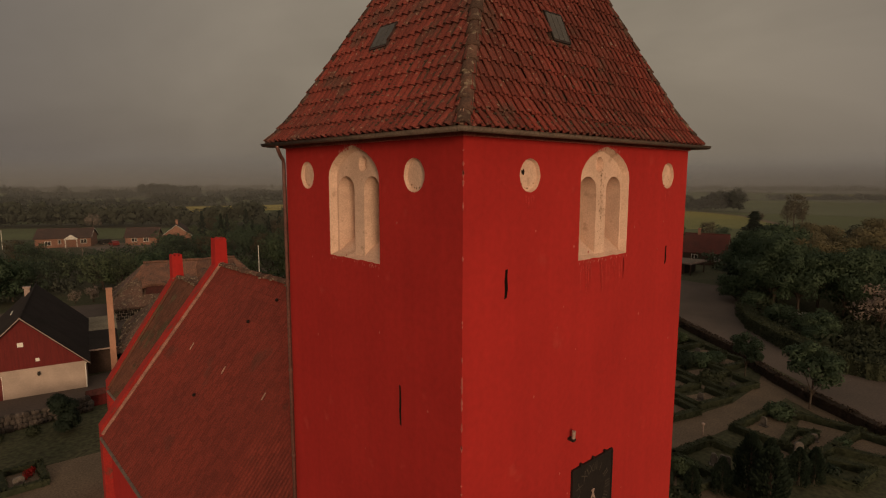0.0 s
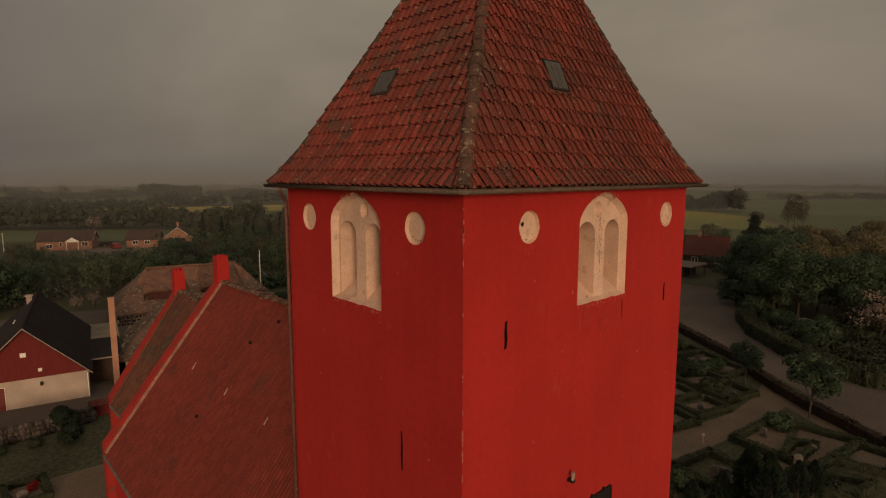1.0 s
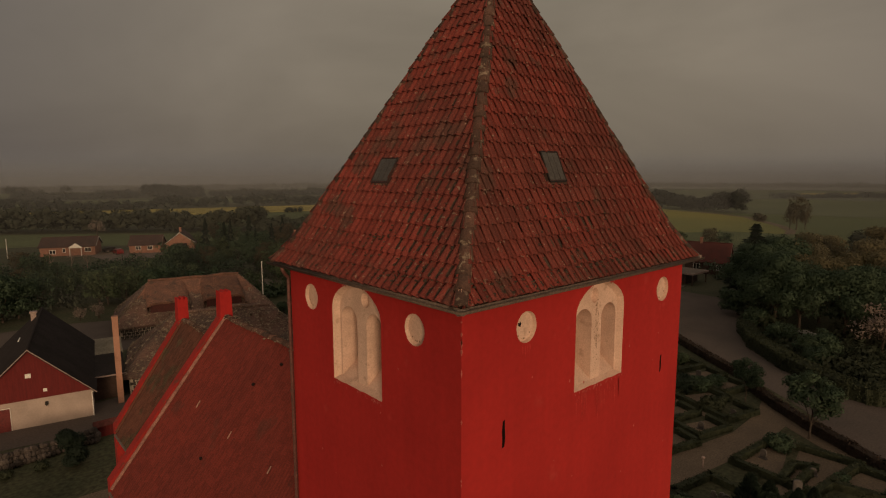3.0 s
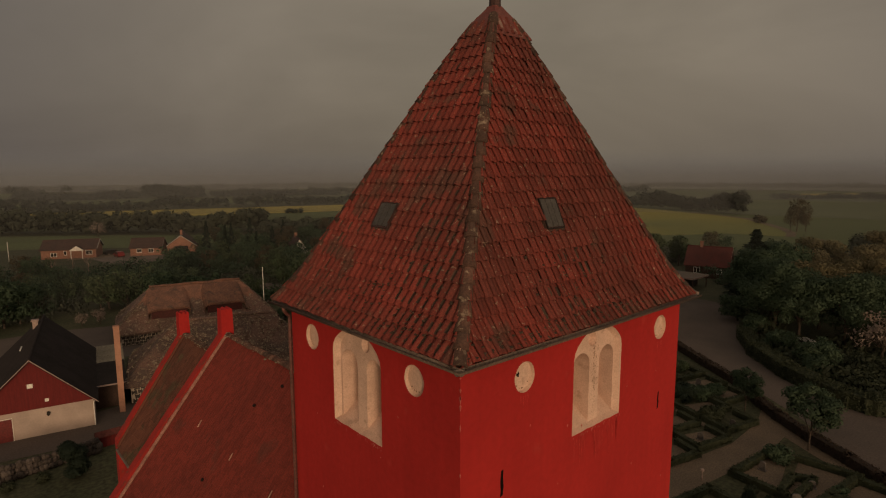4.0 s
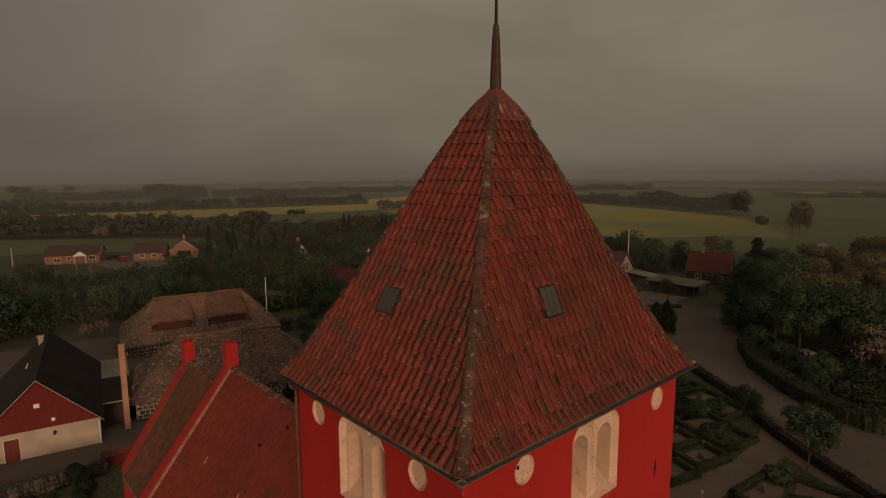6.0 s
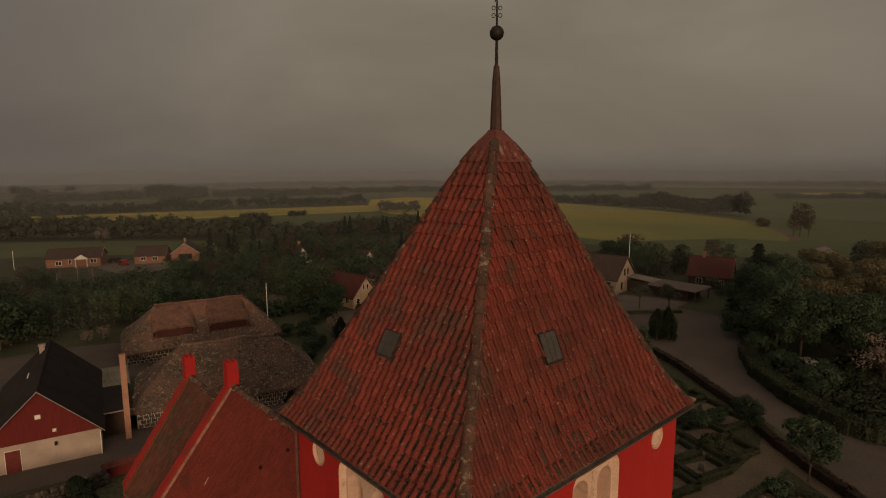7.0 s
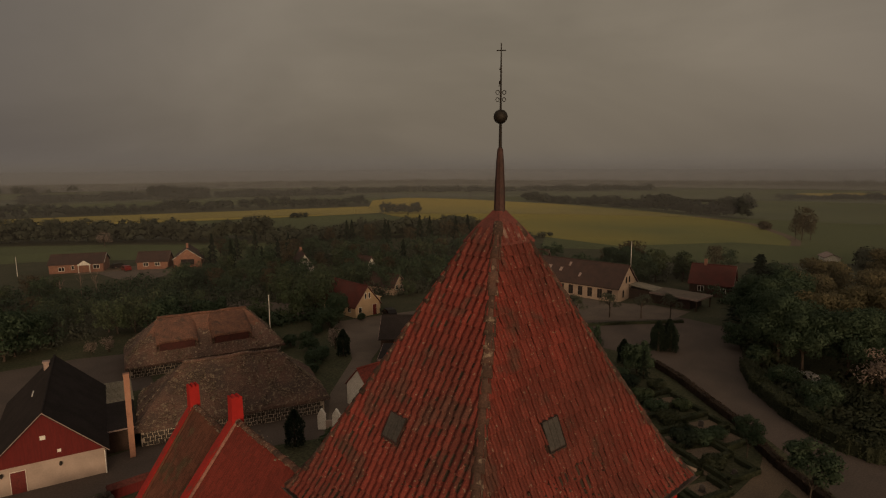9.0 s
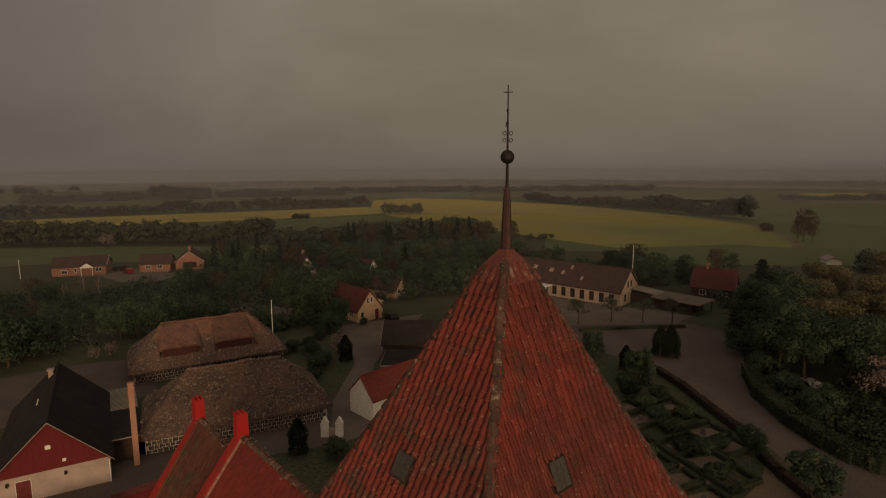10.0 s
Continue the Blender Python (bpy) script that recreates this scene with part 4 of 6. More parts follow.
# ---- ground ----
def sheet(name, pts, z, material, label, cat):
    g = Geo().add([(x, y, z) for x, y in pts], [tuple(range(len(pts)))])
    return tagged(part(name, g, material), label, cat, kind="structure")


sheet("ground", [(-4000, -4000), (4000, -4000), (4000, 4000), (-4000, 4000)], 0.0, M_LAWN, "rough dark grass and soil out to the horizon", "ground")


def band(name, left, right, z, material, label, cat):
    """A strip between two lines with as many points each."""
    n = len(left)
    g = Geo().add([(x, y, z) for x, y in left] + [(x, y, z) for x, y in right], [(i, i + 1, n + i + 1, n + i) for i in range(n - 1)])
    return tagged(part(name, g, material), label, cat, kind="structure")


band("road", [(37.5, -18), (43.5, -4), (47.2, 2.6), (50.4, 5.9), (53.2, 8.8), (56, 12.3), (59, 16.5), (62.5, 21), (67, 26.5), (71, 33), (70, 42), (74, 54)],
     [(56, -18), (60, -4), (60, 2.6), (60, 5.5), (61, 9), (63.5, 12.5), (68, 16), (74, 21), (84, 26), (96, 30), (97, 41), (94, 58)], 0.02, M_GRAVEL, "worn pale gravel road and forecourt", "road")
band("path", [(8.6, -1.0), (20, 4.6), (31, 10.2), (38, 9.0), (44.5, 8.2), (49.4, 8.3)],
     [(8.6, 2.8), (20, 7.6), (33, 13.0), (42.9, 10.9), (49, 11.0), (53.0, 12.0)], 0.024, M_PATH, "yellowish gravel churchyard path", "path")
band("path", [(47.6, 8.25), (45.8, 5.6), (43.8, 2.2)], [(49.4, 8.3), (47.5, 5.9), (45.4, 2.4)], 0.026, M_PATH, "narrow gravel path inside the road hedge", "path")
band("path", [(43.5, 11.7), (46.2, 18.6), (48.4, 24.4)], [(44.3, 11.5), (47.0, 18.3), (49.3, 24.1)], 0.027, M_PATH, "narrow gravel path between the grave plots", "path")
band("yard", [(-14, 38.5), (-6, 37.6), (1, 37.2), (8, 36.5), (14, 33)], [(-14, 28), (-6, 28), (1, 28), (8, 28.5), (14, 27)], 0.02, M_PATH, "gravel walk beside the church", "path")
band("lane", [(-30, 60), (-12, 50.5), (0, 48.6), (10, 49), (18, 46), (21.5, 44.5)], [(-30, 66), (-12, 57), (0, 55), (10, 56), (18, 55), (27.2, 53.0)], 0.016, M_GRAVEL, "gravel lane between the farm houses", "road")
band("lane", [(21.5, 44.0), (28.0, 54.5), (37.4, 64.1), (42.8, 74.5), (45.5, 84)], [(29, 44), (30.5, 50.6), (39.6, 62.1), (48.2, 69.6), (64, 80)], 0.022, M_FORECOURT, "gravel lane past the outhouse", "road")
band("yard", [(-22, 78), (-6, 73), (8, 72.5), (12, 72)], [(-22, 94), (-6, 93), (6, 92), (14, 89)], 0.02, M_GRAVEL, "pale yard behind the barn", "yard")
band("yard", [(18, 172), (28, 169), (38, 163)], [(20, 179), (32, 177), (44, 169)], 0.03, M_PATH, "pale gravel drive between the bungalows", "yard")
sheet("yard", [(23, 171), (39, 169.5), (43, 160), (30, 150), (25, 158)], 0.034, M_FORECOURT, "pale gravel drive before the bungalows", "yard")
band("lane", [(24, 112), (35, 111), (41, 100), (43, 92)], [(25, 118), (38, 117), (46, 103), (48, 93)], 0.018, M_FORECOURT, "pale lane between the gardens", "road")
sheet("forecourt", [(78, 56), (95, 42.5), (102.5, 43), (102, 50.5), (98, 57.2), (95.2, 77), (84, 75)], 0.027, M_FORECOURT, "worn gravel forecourt before the hall", "yard")
# fields
field = [("field", [(-260, 345), (11, 332), (36, 326), (118, 300), (195, 282), (204, 296), (222, 336), (142, 358), (32, 388), (-260, 450)], 0.10, M_RAPE, "yellow strip of flowering rape"),
         ("field", [(190, 262), (196, 281), (223, 335), (268, 396), (312, 406), (334, 360), (339, 293), (342, 260), (333, 205), (323, 167), (301, 119), (288, 101), (248, 73), (232, 65), (219, 62), (214, 80), (174, 103), (177, 144), (185, 200)], 0.06, M_WHEAT, "wide field of rape thinning to green"),
         ("field", [(36, 325), (118, 299), (195, 281), (189, 262), (184, 199), (153, 166), (99, 216), (60, 258), (-60, 300), (-60, 330)], 0.07, M_MEADOW, "dark green field below the rape"),
         ("field", [(-40, 275), (6, 256), (40, 232), (76, 199), (95, 200), (66, 168), (40, 186), (12, 205), (-40, 214)], 0.065, M_MEADOW, "green meadow behind the houses")]
field += [
         ("field", [(221, 61), (233, 64), (249, 72), (289, 100), (312, 140), (480, 200), (560, 60), (380, 10), (250, 25)], 0.08, M_MEADOW, "green field along the road"),
         ("field", [(556, 168), (644, 189), (700, 152), (680, 122), (610, 135)], 0.10, M_RAPE, "distant yellow rape field"),
         ("field", [(-300, 425), (60, 440), (240, 400), (330, 470), (200, 545), (-300, 540)], 0.10, M_MEADOW, "distant green field"),
         ("field", [(480, 210), (560, 110), (760, 160), (640, 300), (400, 420), (345, 300)], 0.05, M_MEADOW, "distant green field")]
field.append(("field", [(174, 102), (214, 79), (219, 61), (250, 24), (225, 18), (190, 38), (160, 70)], 0.05, M_MEADOW, "green field behind the village trees"))
field.append(("field", [(150, 119), (165, 101), (252, 22), (480, 190), (470, 300), (330, 250)], 0.03, M_MEADOW, "green grass between the fields"))
for nm, pts, z, mt, lb in field:
    sheet(nm, pts, z, mt, lb, "field")


band("lane", [(219, 62), (232, 65.5), (248, 73.5), (288, 101.5), (301, 119.5), (312, 141)], [(220, 59), (233.5, 62.5), (250, 70.5), (291, 99.0), (304, 118), (315, 140)], 0.12, M_PATH, "pale country lane along the field", "road")
# pale crops beyond the near fields
for k in range(14):
    a0, a1 = radians(-8 + k * 9.0), radians(-8 + (k + 1) * 9.0 - 0.3)
    for r0, r1 in ((455, 600), (610, 780), (795, 1140)):
        j0, j1 = r0 + 30 * math.sin(k * 1.9 + r0), r1 + 12 * math.sin(k * 2.3 + r1)
        pts = [(j0 * math.cos(a0), j0 * math.sin(a0)), (j1 * math.cos(a0), j1 * math.sin(a0)), (j1 * math.cos(a1), j1 * math.sin(a1)), (j0 * math.cos(a1), j0 * math.sin(a1))]
        sheet("field", pts, 0.03, M_PALEFIELD if (k * 3 + r0) % 4 else M_MEADOW, "distant pale field in the haze", "field")
# rings of added sheets whose colour stands in for haze; the outermost glows
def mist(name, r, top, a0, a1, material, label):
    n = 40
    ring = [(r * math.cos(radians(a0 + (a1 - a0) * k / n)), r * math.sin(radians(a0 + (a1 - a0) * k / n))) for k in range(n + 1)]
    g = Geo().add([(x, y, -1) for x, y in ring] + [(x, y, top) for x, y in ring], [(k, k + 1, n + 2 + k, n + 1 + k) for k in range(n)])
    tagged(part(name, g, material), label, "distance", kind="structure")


mist("backdrop", 1150, 80, -40, 140, M_HAZE_GLOW, "plain glowing grey backdrop painted as haze at the horizon")
mist("backdrop", 790, 44, -30, 130, M_HAZE_VEIL2, "translucent sheet painting haze over the far fields")
mist("backdrop", 520, 36, -30, 130, M_HAZE_VEIL1, "translucent sheet painting thin haze over the fields")
mist("backdrop", 335, 34, -30, 130, M_HAZE_VEIL0, "translucent sheet painting faint haze over the fields")
mist("backdrop", 226, 34, -30, 130, M_HAZE_VEIL3, "nearly clear sheet painting haze over the meadows")
mist("backdrop", 158, 34, -30, 130, M_HAZE_VEIL3, "nearly clear sheet painting haze over the village")
mist("backdrop", 101, 34, -30, 130, M_HAZE_VEIL3, "nearly clear sheet painting haze over the gardens")


# ---- houses ----
def house(name, label, at, ang, length, width, eave, ridge, wall, roof, front=(), gable=(), back_hip=0.0, front_hip=0.0, over=0.35, wall2=None, category="house", chimneys=(), barge=None):
    """A gabled house. Its ridge runs along local y from the gable at the origin; x is across.
    front: windows on the gable, gable: windows on the long side at -x, each (kind, a, z0, w, h)."""
    h = thing(name, label, category, m=pose(at[0], at[1], 0, 0, 0, ang))
    hw = width / 2
    k = (ridge - eave) / hw
    outline = [(-hw, 0), (hw, 0), (hw, eave), (0, ridge), (-hw, eave)]
    if front_hip or back_hip:
        part("wall", Geo().box((-hw, 0, 0), (hw, length, eave + 0.1)), wall, h)
    else:
        part("wall", Geo().prism(outline, 0, length, lambda a, b, d: Vector((a, d, b - 0.02))), wall, h)
    if wall2:
        part("boarded_gable", Geo().prism([(-hw - 0.02, eave), (hw + 0.02, eave), (0, ridge - 0.02)], -0.05, 0.05, lambda a, b, d: Vector((a, d, b))), wall2, h)
    t = 0.18
    zo = eave - k * over
    ho = hw + over
    fy, by = -over, length + over
    g = Geo()
    top = [(-ho, fy, zo), (ho, fy, zo), (ho, by, zo), (-ho, by, zo), (0, fy + front_hip, ridge), (0, by - back_hip, ridge)]
    up = [(x, y, z + t) for x, y, z in top]
    g.add(top + up, [(6, 10, 11, 9), (7, 8, 11, 10), (6, 7, 10), (8, 9, 11), (0, 3, 5, 4), (1, 4, 5, 2), (0, 4, 1), (2, 5, 3), (0, 6, 9, 3), (1, 2, 8, 7), (0, 1, 7, 6), (2, 3, 9, 8)] if front_hip else
          [(6, 10, 11, 9), (7, 8, 11, 10), (0, 3, 5, 4), (1, 4, 5, 2), (0, 6, 9, 3), (1, 2, 8, 7), (0, 4, 10, 6), (1, 7, 10, 4), (2, 5, 11, 8), (3, 9, 11, 5)])
    rf = part("roof", g, roof, h)
    part("ridge_cap", Geo().tube([(0, fy + front_hip, ridge + t), (0, by - back_hip, ridge + t)], [0.13, 0.13], 6), roof, rf)
    if not front_hip:
        for s in (-1, 1):
            part("bargeboard", Geo().prism([(s * ho, zo + 0.09), (s * ho, zo + t), (0, ridge + t + 0.01), (0, ridge + 0.09)][::s], fy - 0.05, fy - 0.012, lambda a, b, d: Vector((a, d, b))), barge or M_PIPE, rf)

    def window(put, a, z0, w, hh, kind):
        if kind == "door":
            d = part("door", Geo().prism([(a, z0), (a + w, z0), (a + w, z0 + hh), (a, z0 + hh)], -0.05, 0.03, put), M_DOORRED, h, "dark red plank door")
            part("door_frame", Geo().prism([(a - 0.04, z0), (a, z0), (a, z0 + hh), (a + w, z0 + hh), (a + w, z0), (a + w + 0.04, z0), (a + w + 0.04, z0 + hh + 0.04), (a - 0.04, z0 + hh + 0.04)], -0.06, 0.03, put), M_FRAME, d)
            return
        if kind == "lamp":
            d = part("wall_lamp", Geo().prism([(a - w / 2, z0 + hh * 0.4), (a, z0), (a + w / 2, z0 + hh * 0.4), (a + w * 0.35, z0 + hh), (a - w * 0.35, z0 + hh)], -0.2, -0.05, put), M_IRON, h, "black lantern")
            return
        d = part("window", Geo().prism([(a, z0), (a + w, z0), (a + w, z0 + hh), (a, z0 + hh)], -0.02 if kind != "vent" else -0.1, 0.05, put), M_WOOD if kind == "dark" else M_FRAME, h)
        if kind == "vent":
            return
        n = 2 if w > 0.8 else 1
        for i in range(n):
            x0 = a + 0.09 + i * (w - 0.09) / n
            part("pane", Geo().prism([(x0, z0 + 0.09), (x0 + (w - 0.09) / n - 0.09, z0 + 0.09), (x0 + (w - 0.09) / n - 0.09, z0 + hh - 0.09), (x0, z0 + hh - 0.09)], -0.035, -0.021, put), M_PANE, d)

    for kind, a, z0, w, hh in front:
        window(lambda p, q, d: Vector((p, d, q)), a, z0, w, hh, kind)
    for kind, a, z0, w, hh in gable:
        window(lambda p, q, d: Vector((-hw + d, p, q)), a, z0, w, hh, kind)
    for cy, ch in chimneys:
        c = part("chimney", Geo().box((-0.3, cy - 0.3, ridge - 0.5), (0.3, cy + 0.3, ridge + ch)).box((-0.36, cy - 0.36, ridge + ch), (0.36, cy + 0.36, ridge + ch + 0.12)), M_BRICK, rf)
    return h


barn = house("barn", "red boarded barn with a white plastered gable wall and black roof", (-1.95, 53.0), -10.3, 17.6, 9.1, 2.55, 7.0, M_BARNWHITE, M_SLATE,
             front=(("door", -2.75, 0.0, 1.1, 2.05), ("lamp", 1.0, 1.75, 0.25, 0.4), ("lamp", -3.35, 1.75, 0.25, 0.4), ("vent", -0.35, 4.55, 0.42, 0.38), ("vent", 0.85, 3.1, 0.28, 0.28)), wall2=M_BARNRED, category="barn")
# the barn's vent and roof ladder hooks
part("roof_vent", Geo().box((-0.9, 15.2, 6.2), (-0.4, 15.7, 7.2)).box((-1.0, 15.1, 7.2), (-0.3, 15.8, 7.35)), M_PIPE, barn, "white sheet-metal roof vent")
part("downpipe", Geo().tube([(4.5, -0.1, 0.05), (4.5, -0.1, 2.3), (4.62, -0.2, 2.42)], [0.05, 0.05, 0.05], 8), M_FRAME, barn, "white downpipe")
part("roof_strip", Geo().box((-1.6, 9.0, 5.68), (-1.5, 10.6, 5.75)), M_FRAME, barn)

# low link building beside the barn
link = thing("link_building", "low dark flat-roofed outhouse with corrugated sheets", "outhouse", m=pose(3.7, 55.6, 0, 0, 0, -10.3))
part("wall", Geo().box((-0.6, 0.4, 0), (2.0, 14.5, 2.3)), M_WOOD, link)
part("roof", Geo().box((-0.9, 0.0, 2.3), (2.3, 8.0, 2.5)), M_SLATE, link)
g = Geo()
for k in range(18):
    g.box((-0.7, 8.01 + k * 0.4, 2.3 + 0.02), (2.4, 8.2 + k * 0.4, 2.52)).box((-0.7, 8.2 + k * 0.4, 2.3), (2.4, 8.41 + k * 0.4, 2.46))
part("sheet_roof", g, M_GREENROOF, link, "mossy corrugated roof sheets")
part("fascia", Geo().box((-0.95, -0.06, 2.38), (2.35, -0.005, 2.52)), M_PIPE, link)

slab = thing("chimney_stack", "tall slim salmon-coloured rendered chimney", "chimney", m=pose(5.13, 53.9, 0, 0, 0, -10.3))
part("shaft", Geo().box((-0.26, -0.26, 0), (0.26, 0.26, 8.6)), M_SLAB, slab)
part("cap", Geo().box((-0.29, -0.29, 8.6), (0.29, 0.29, 8.7)), M_SLAB, slab)


def thatched(name, label, at, ang, length, width, eave, ridge, hipl, dormers=()):
    """A hipped thatched house; local x along the ridge, from the corner nearest the church at the origin; y away."""
    h = thing(name, label, "house", m=pose(at[0], at[1], 0, 0, 0, ang))
    core = part("wall", Geo().box((0, 0, 0), (length, width, eave + 0.4)), M_JOINT, h, "whitewashed joints between dark field stones")
    # thick rounded thatch: rings from eave to ridge, with an uneven skin
    nx, ny = 64, 30
    o = 0.6
    g = Geo()
    rn = random.Random(len(name))

    def top(u, v):
        x, y = -o + u * (length + 2 * o), -o + v * (width + 2 * o)
        dx, dy = min(x + o, length + o - x), min(y + o, width + o - y)
        z = eave + min(dy * (ridge - eave) / (width / 2 + o), dx * (ridge - eave) / hipl, ridge - eave)
        edge = min(dx, dy)
        z -= 0.25 * math.exp(-edge / 0.25)
        z += 0.16 * noise.noise(Vector((x * 0.5, y * 0.5, 3 + length))) + 0.10 * noise.noise(Vector((x * 1.7, y * 1.7, 8)))
        return Vector((x, y, z))

    g.v = [tuple(top(i / nx, j / ny)) for j in range(ny + 1) for i in range(nx + 1)]
    g.f = [(j * (nx + 1) + i, j * (nx + 1) + i + 1, (j + 1) * (nx + 1) + i + 1, (j + 1) * (nx + 1) + i) for j in range(ny) for i in range(nx)]
    # thatch underside and lip
    lip = [top(i / nx, 0) for i in range(nx + 1)] + [top(1, j / ny) for j in range(1, ny + 1)] + [top(i / nx, 1) for i in range(nx - 1, -1, -1)] + [top(0, j / ny) for j in range(ny - 1, 0, -1)]
    n = len(lip)
    g.add(lip + [p + Vector((0, 0, -0.3)) for p in lip], [((i + 1) % n, i, n + i, n + (i + 1) % n) for i in range(n)] + [tuple(range(n, 2 * n))])
    th = part("thatch", g, M_THATCH, h, "uneven weathered thatch with pale moss")
    tv, tf = [], []
    k = -1
    while k < 3199:
        p = top(rn.uniform(0.01, 0.99), rn.uniform(0.01, 0.99))
        if noise.noise(Vector((p.x * 0.55, p.y * 0.55, 20 + length))) + 0.5 * noise.noise(Vector((p.x * 1.6, p.y * 1.6, 9))) + rn.uniform(-0.12, 0.12) < 0.14:
            continue
        k += 1
        d = Vector((rn.gauss(0, 1), rn.gauss(0, 1), rn.gauss(0.2, 0.35))).normalized() * rn.uniform(0.10, 0.22)
        e = d.cross(Vector((rn.gauss(0, 0.4), rn.gauss(0, 0.4), 1))).normalized() * rn.uniform(0.06, 0.12)
        b = p + Vector((0, 0, 0.03))
        tv += [b - d, b - e, b + d, b + e]
        tf.append((4 * k, 4 * k + 1, 4 * k + 2, 4 * k + 3))
    tuft = Geo()
    tuft.v, tuft.f = [tuple(p) for p in tv], tf
    part("straw", tuft, M_STRAW, th, "loose straw and moss tufts", kind="stuff")
    rid = Geo()
    pts = [top((hipl - o + (length - 2 * hipl + 2 * o) * k / 12 + o) / (length + 2 * o), 0.5) + Vector((0, 0, 0.02 + rn.uniform(0, 0.06))) for k in range(13)]
    rid.tube(pts, [0.22] * 13, 7)
    part("ridge_turf", rid, M_DRYTHATCH if dormers else M_THATCH, th, "worn straw ridge")
    for (cx, w, cz, dep) in dormers:
        part("dormer_front", Geo().box((cx - w / 2, dep - o, cz - 1.5), (cx + w / 2, dep - o + 3.4, cz - 0.02)), M_DULLRED, h, "dark red boarded dormer front")
        cols, rows = 16, 8
        gv = []
        for jj in range(rows + 1):
            for k in range(cols + 1):
                xx = cx - w / 2 - 0.4 + (w + 0.8) * k / cols
                yy = dep - o - 0.45 + jj * 0.55
                zz = cz + 0.20 + jj * 0.285 + 0.07 * noise.noise(Vector((xx * 1.7, yy * 1.7, 1))) + 0.10 * noise.noise(Vector((xx * 4.0, yy * 3.0, 6))) - 0.42 * abs((k / cols) * 2 - 1) ** 9
                gv.append(Vector((xx, yy, zz)))
        g = Geo().add(gv, [(jj * (cols + 1) + k, jj * (cols + 1) + k + 1, (jj + 1) * (cols + 1) + k + 1, (jj + 1) * (cols + 1) + k) for jj in range(rows) for k in range(cols)])
        edge = gv[:cols + 1]
        g.add(edge + [p + Vector((0, 0.12, -0.3)) for p in edge], [(k + 1, k, cols + 1 + k, cols + 2 + k) for k in range(cols)])
        for c in (0, cols):
            side = [gv[jj * (cols + 1) + c] for jj in range(rows + 1)]
            g.add(side + [p + Vector((0, 0, -1.2)) for p in side], [(k, k + 1, rows + 2 + k, rows + 1 + k) for k in range(rows)])
        part("dormer_thatch", g, M_DRYTHATCH, th, "dry brown thatch over the dormer")
    if dormers:
        # the newer dry coat of the upper roof, with a ragged lower edge
        dv, nu, nv = [], 60, 8
        for jj in range(nv + 1):
            for k in range(nu + 1):
                y0 = 2.5 + 0.7 * noise.noise(Vector((k * 0.35, 5.0, 0))) + 0.35 * noise.noise(Vector((k * 1.3, 9.0, 0)))
                y = y0 + (width / 2 + 0.05 - y0) * jj / nv
                inset = (y + o) * hipl / (width / 2 + o) - o + 0.25
                x = inset + (length - 2 * inset) * k / nu
                dv.append(top((x + o) / (length + 2 * o), (y + o) / (width + 2 * o)) + Vector((0, -0.03, 0.07 - (0.06 if jj == 0 else 0))))
        part("dry_thatch", Geo().add(dv, [(jj * (nu + 1) + k, jj * (nu + 1) + k + 1, (jj + 1) * (nu + 1) + k + 1, (jj + 1) * (nu + 1) + k) for jj in range(nv) for k in range(nu)]), M_DRYTHATCH, th, "dry brown coat of newer thatch")
    # field stones proud of the joints on the walls that face the church
    count = 0
    for side, ln in (("front", length), ("left", width)):
        rows, step = int(eave / 0.44), 0.52
        cols = int(ln / step)
        shift = {}

        def knot(i, jj):
            """A corner where three stones meet, off its place by chance."""
            if (i, jj) not in shift:
                shift[(i, jj)] = (rn.uniform(-0.09, 0.09), rn.uniform(-0.08, 0.08))
            dx, dz = shift[(i, jj)]
            return Vector((0.04 + i * step / 2 + dx, 0.03 + jj * 0.44 + (0.055 if (i + jj) % 2 else -0.055) + dz))

        for jj in range(rows):
            for c in range(cols):
                if count >= 290:
                    break
                i0 = 2 * c + jj % 2
                ring = [knot(i0, jj), knot(i0 + 1, jj), knot(i0 + 2, jj), knot(i0 + 2, jj + 1), knot(i0 + 1, jj + 1), knot(i0, jj + 1)]
                mid = sum(ring, Vector((0, 0))) / 6
                back, face = [mid + (p - mid) * 0.86 for p in ring], [mid + (p - mid) * 0.68 for p in ring]
                d = rn.uniform(0.035, 0.065)
                put = (lambda p, q: (p.x, -0.003 - q, p.y)) if side == "front" else (lambda p, q: (-0.003 - q, p.x, p.y))
                st = Geo().add([put(p, 0) for p in back] + [put(p, d) for p in face], [tuple(range(6, 12))] + [(i, (i + 1) % 6, 6 + (i + 1) % 6, 6 + i) for i in range(6)])
                part("wall_stone", st, M_STONE, core)
                count += 1
    return h


thatched("thatched_house", "low thatched house with field stone walls and mossy roof", (6.3, 55.4), -15.5, 19.2, 9.4, 2.3, 6.9, 5.0)
thatched("thatched_house", "thatched house with two broad dormers and field stone walls", (10.2, 77.4), -11.5, 20.5, 9.6, 2.0, 6.9, 4.6, dormers=((6.2, 4.6, 4.35, 1.2), (13.6, 4.8, 4.35, 1.2)))

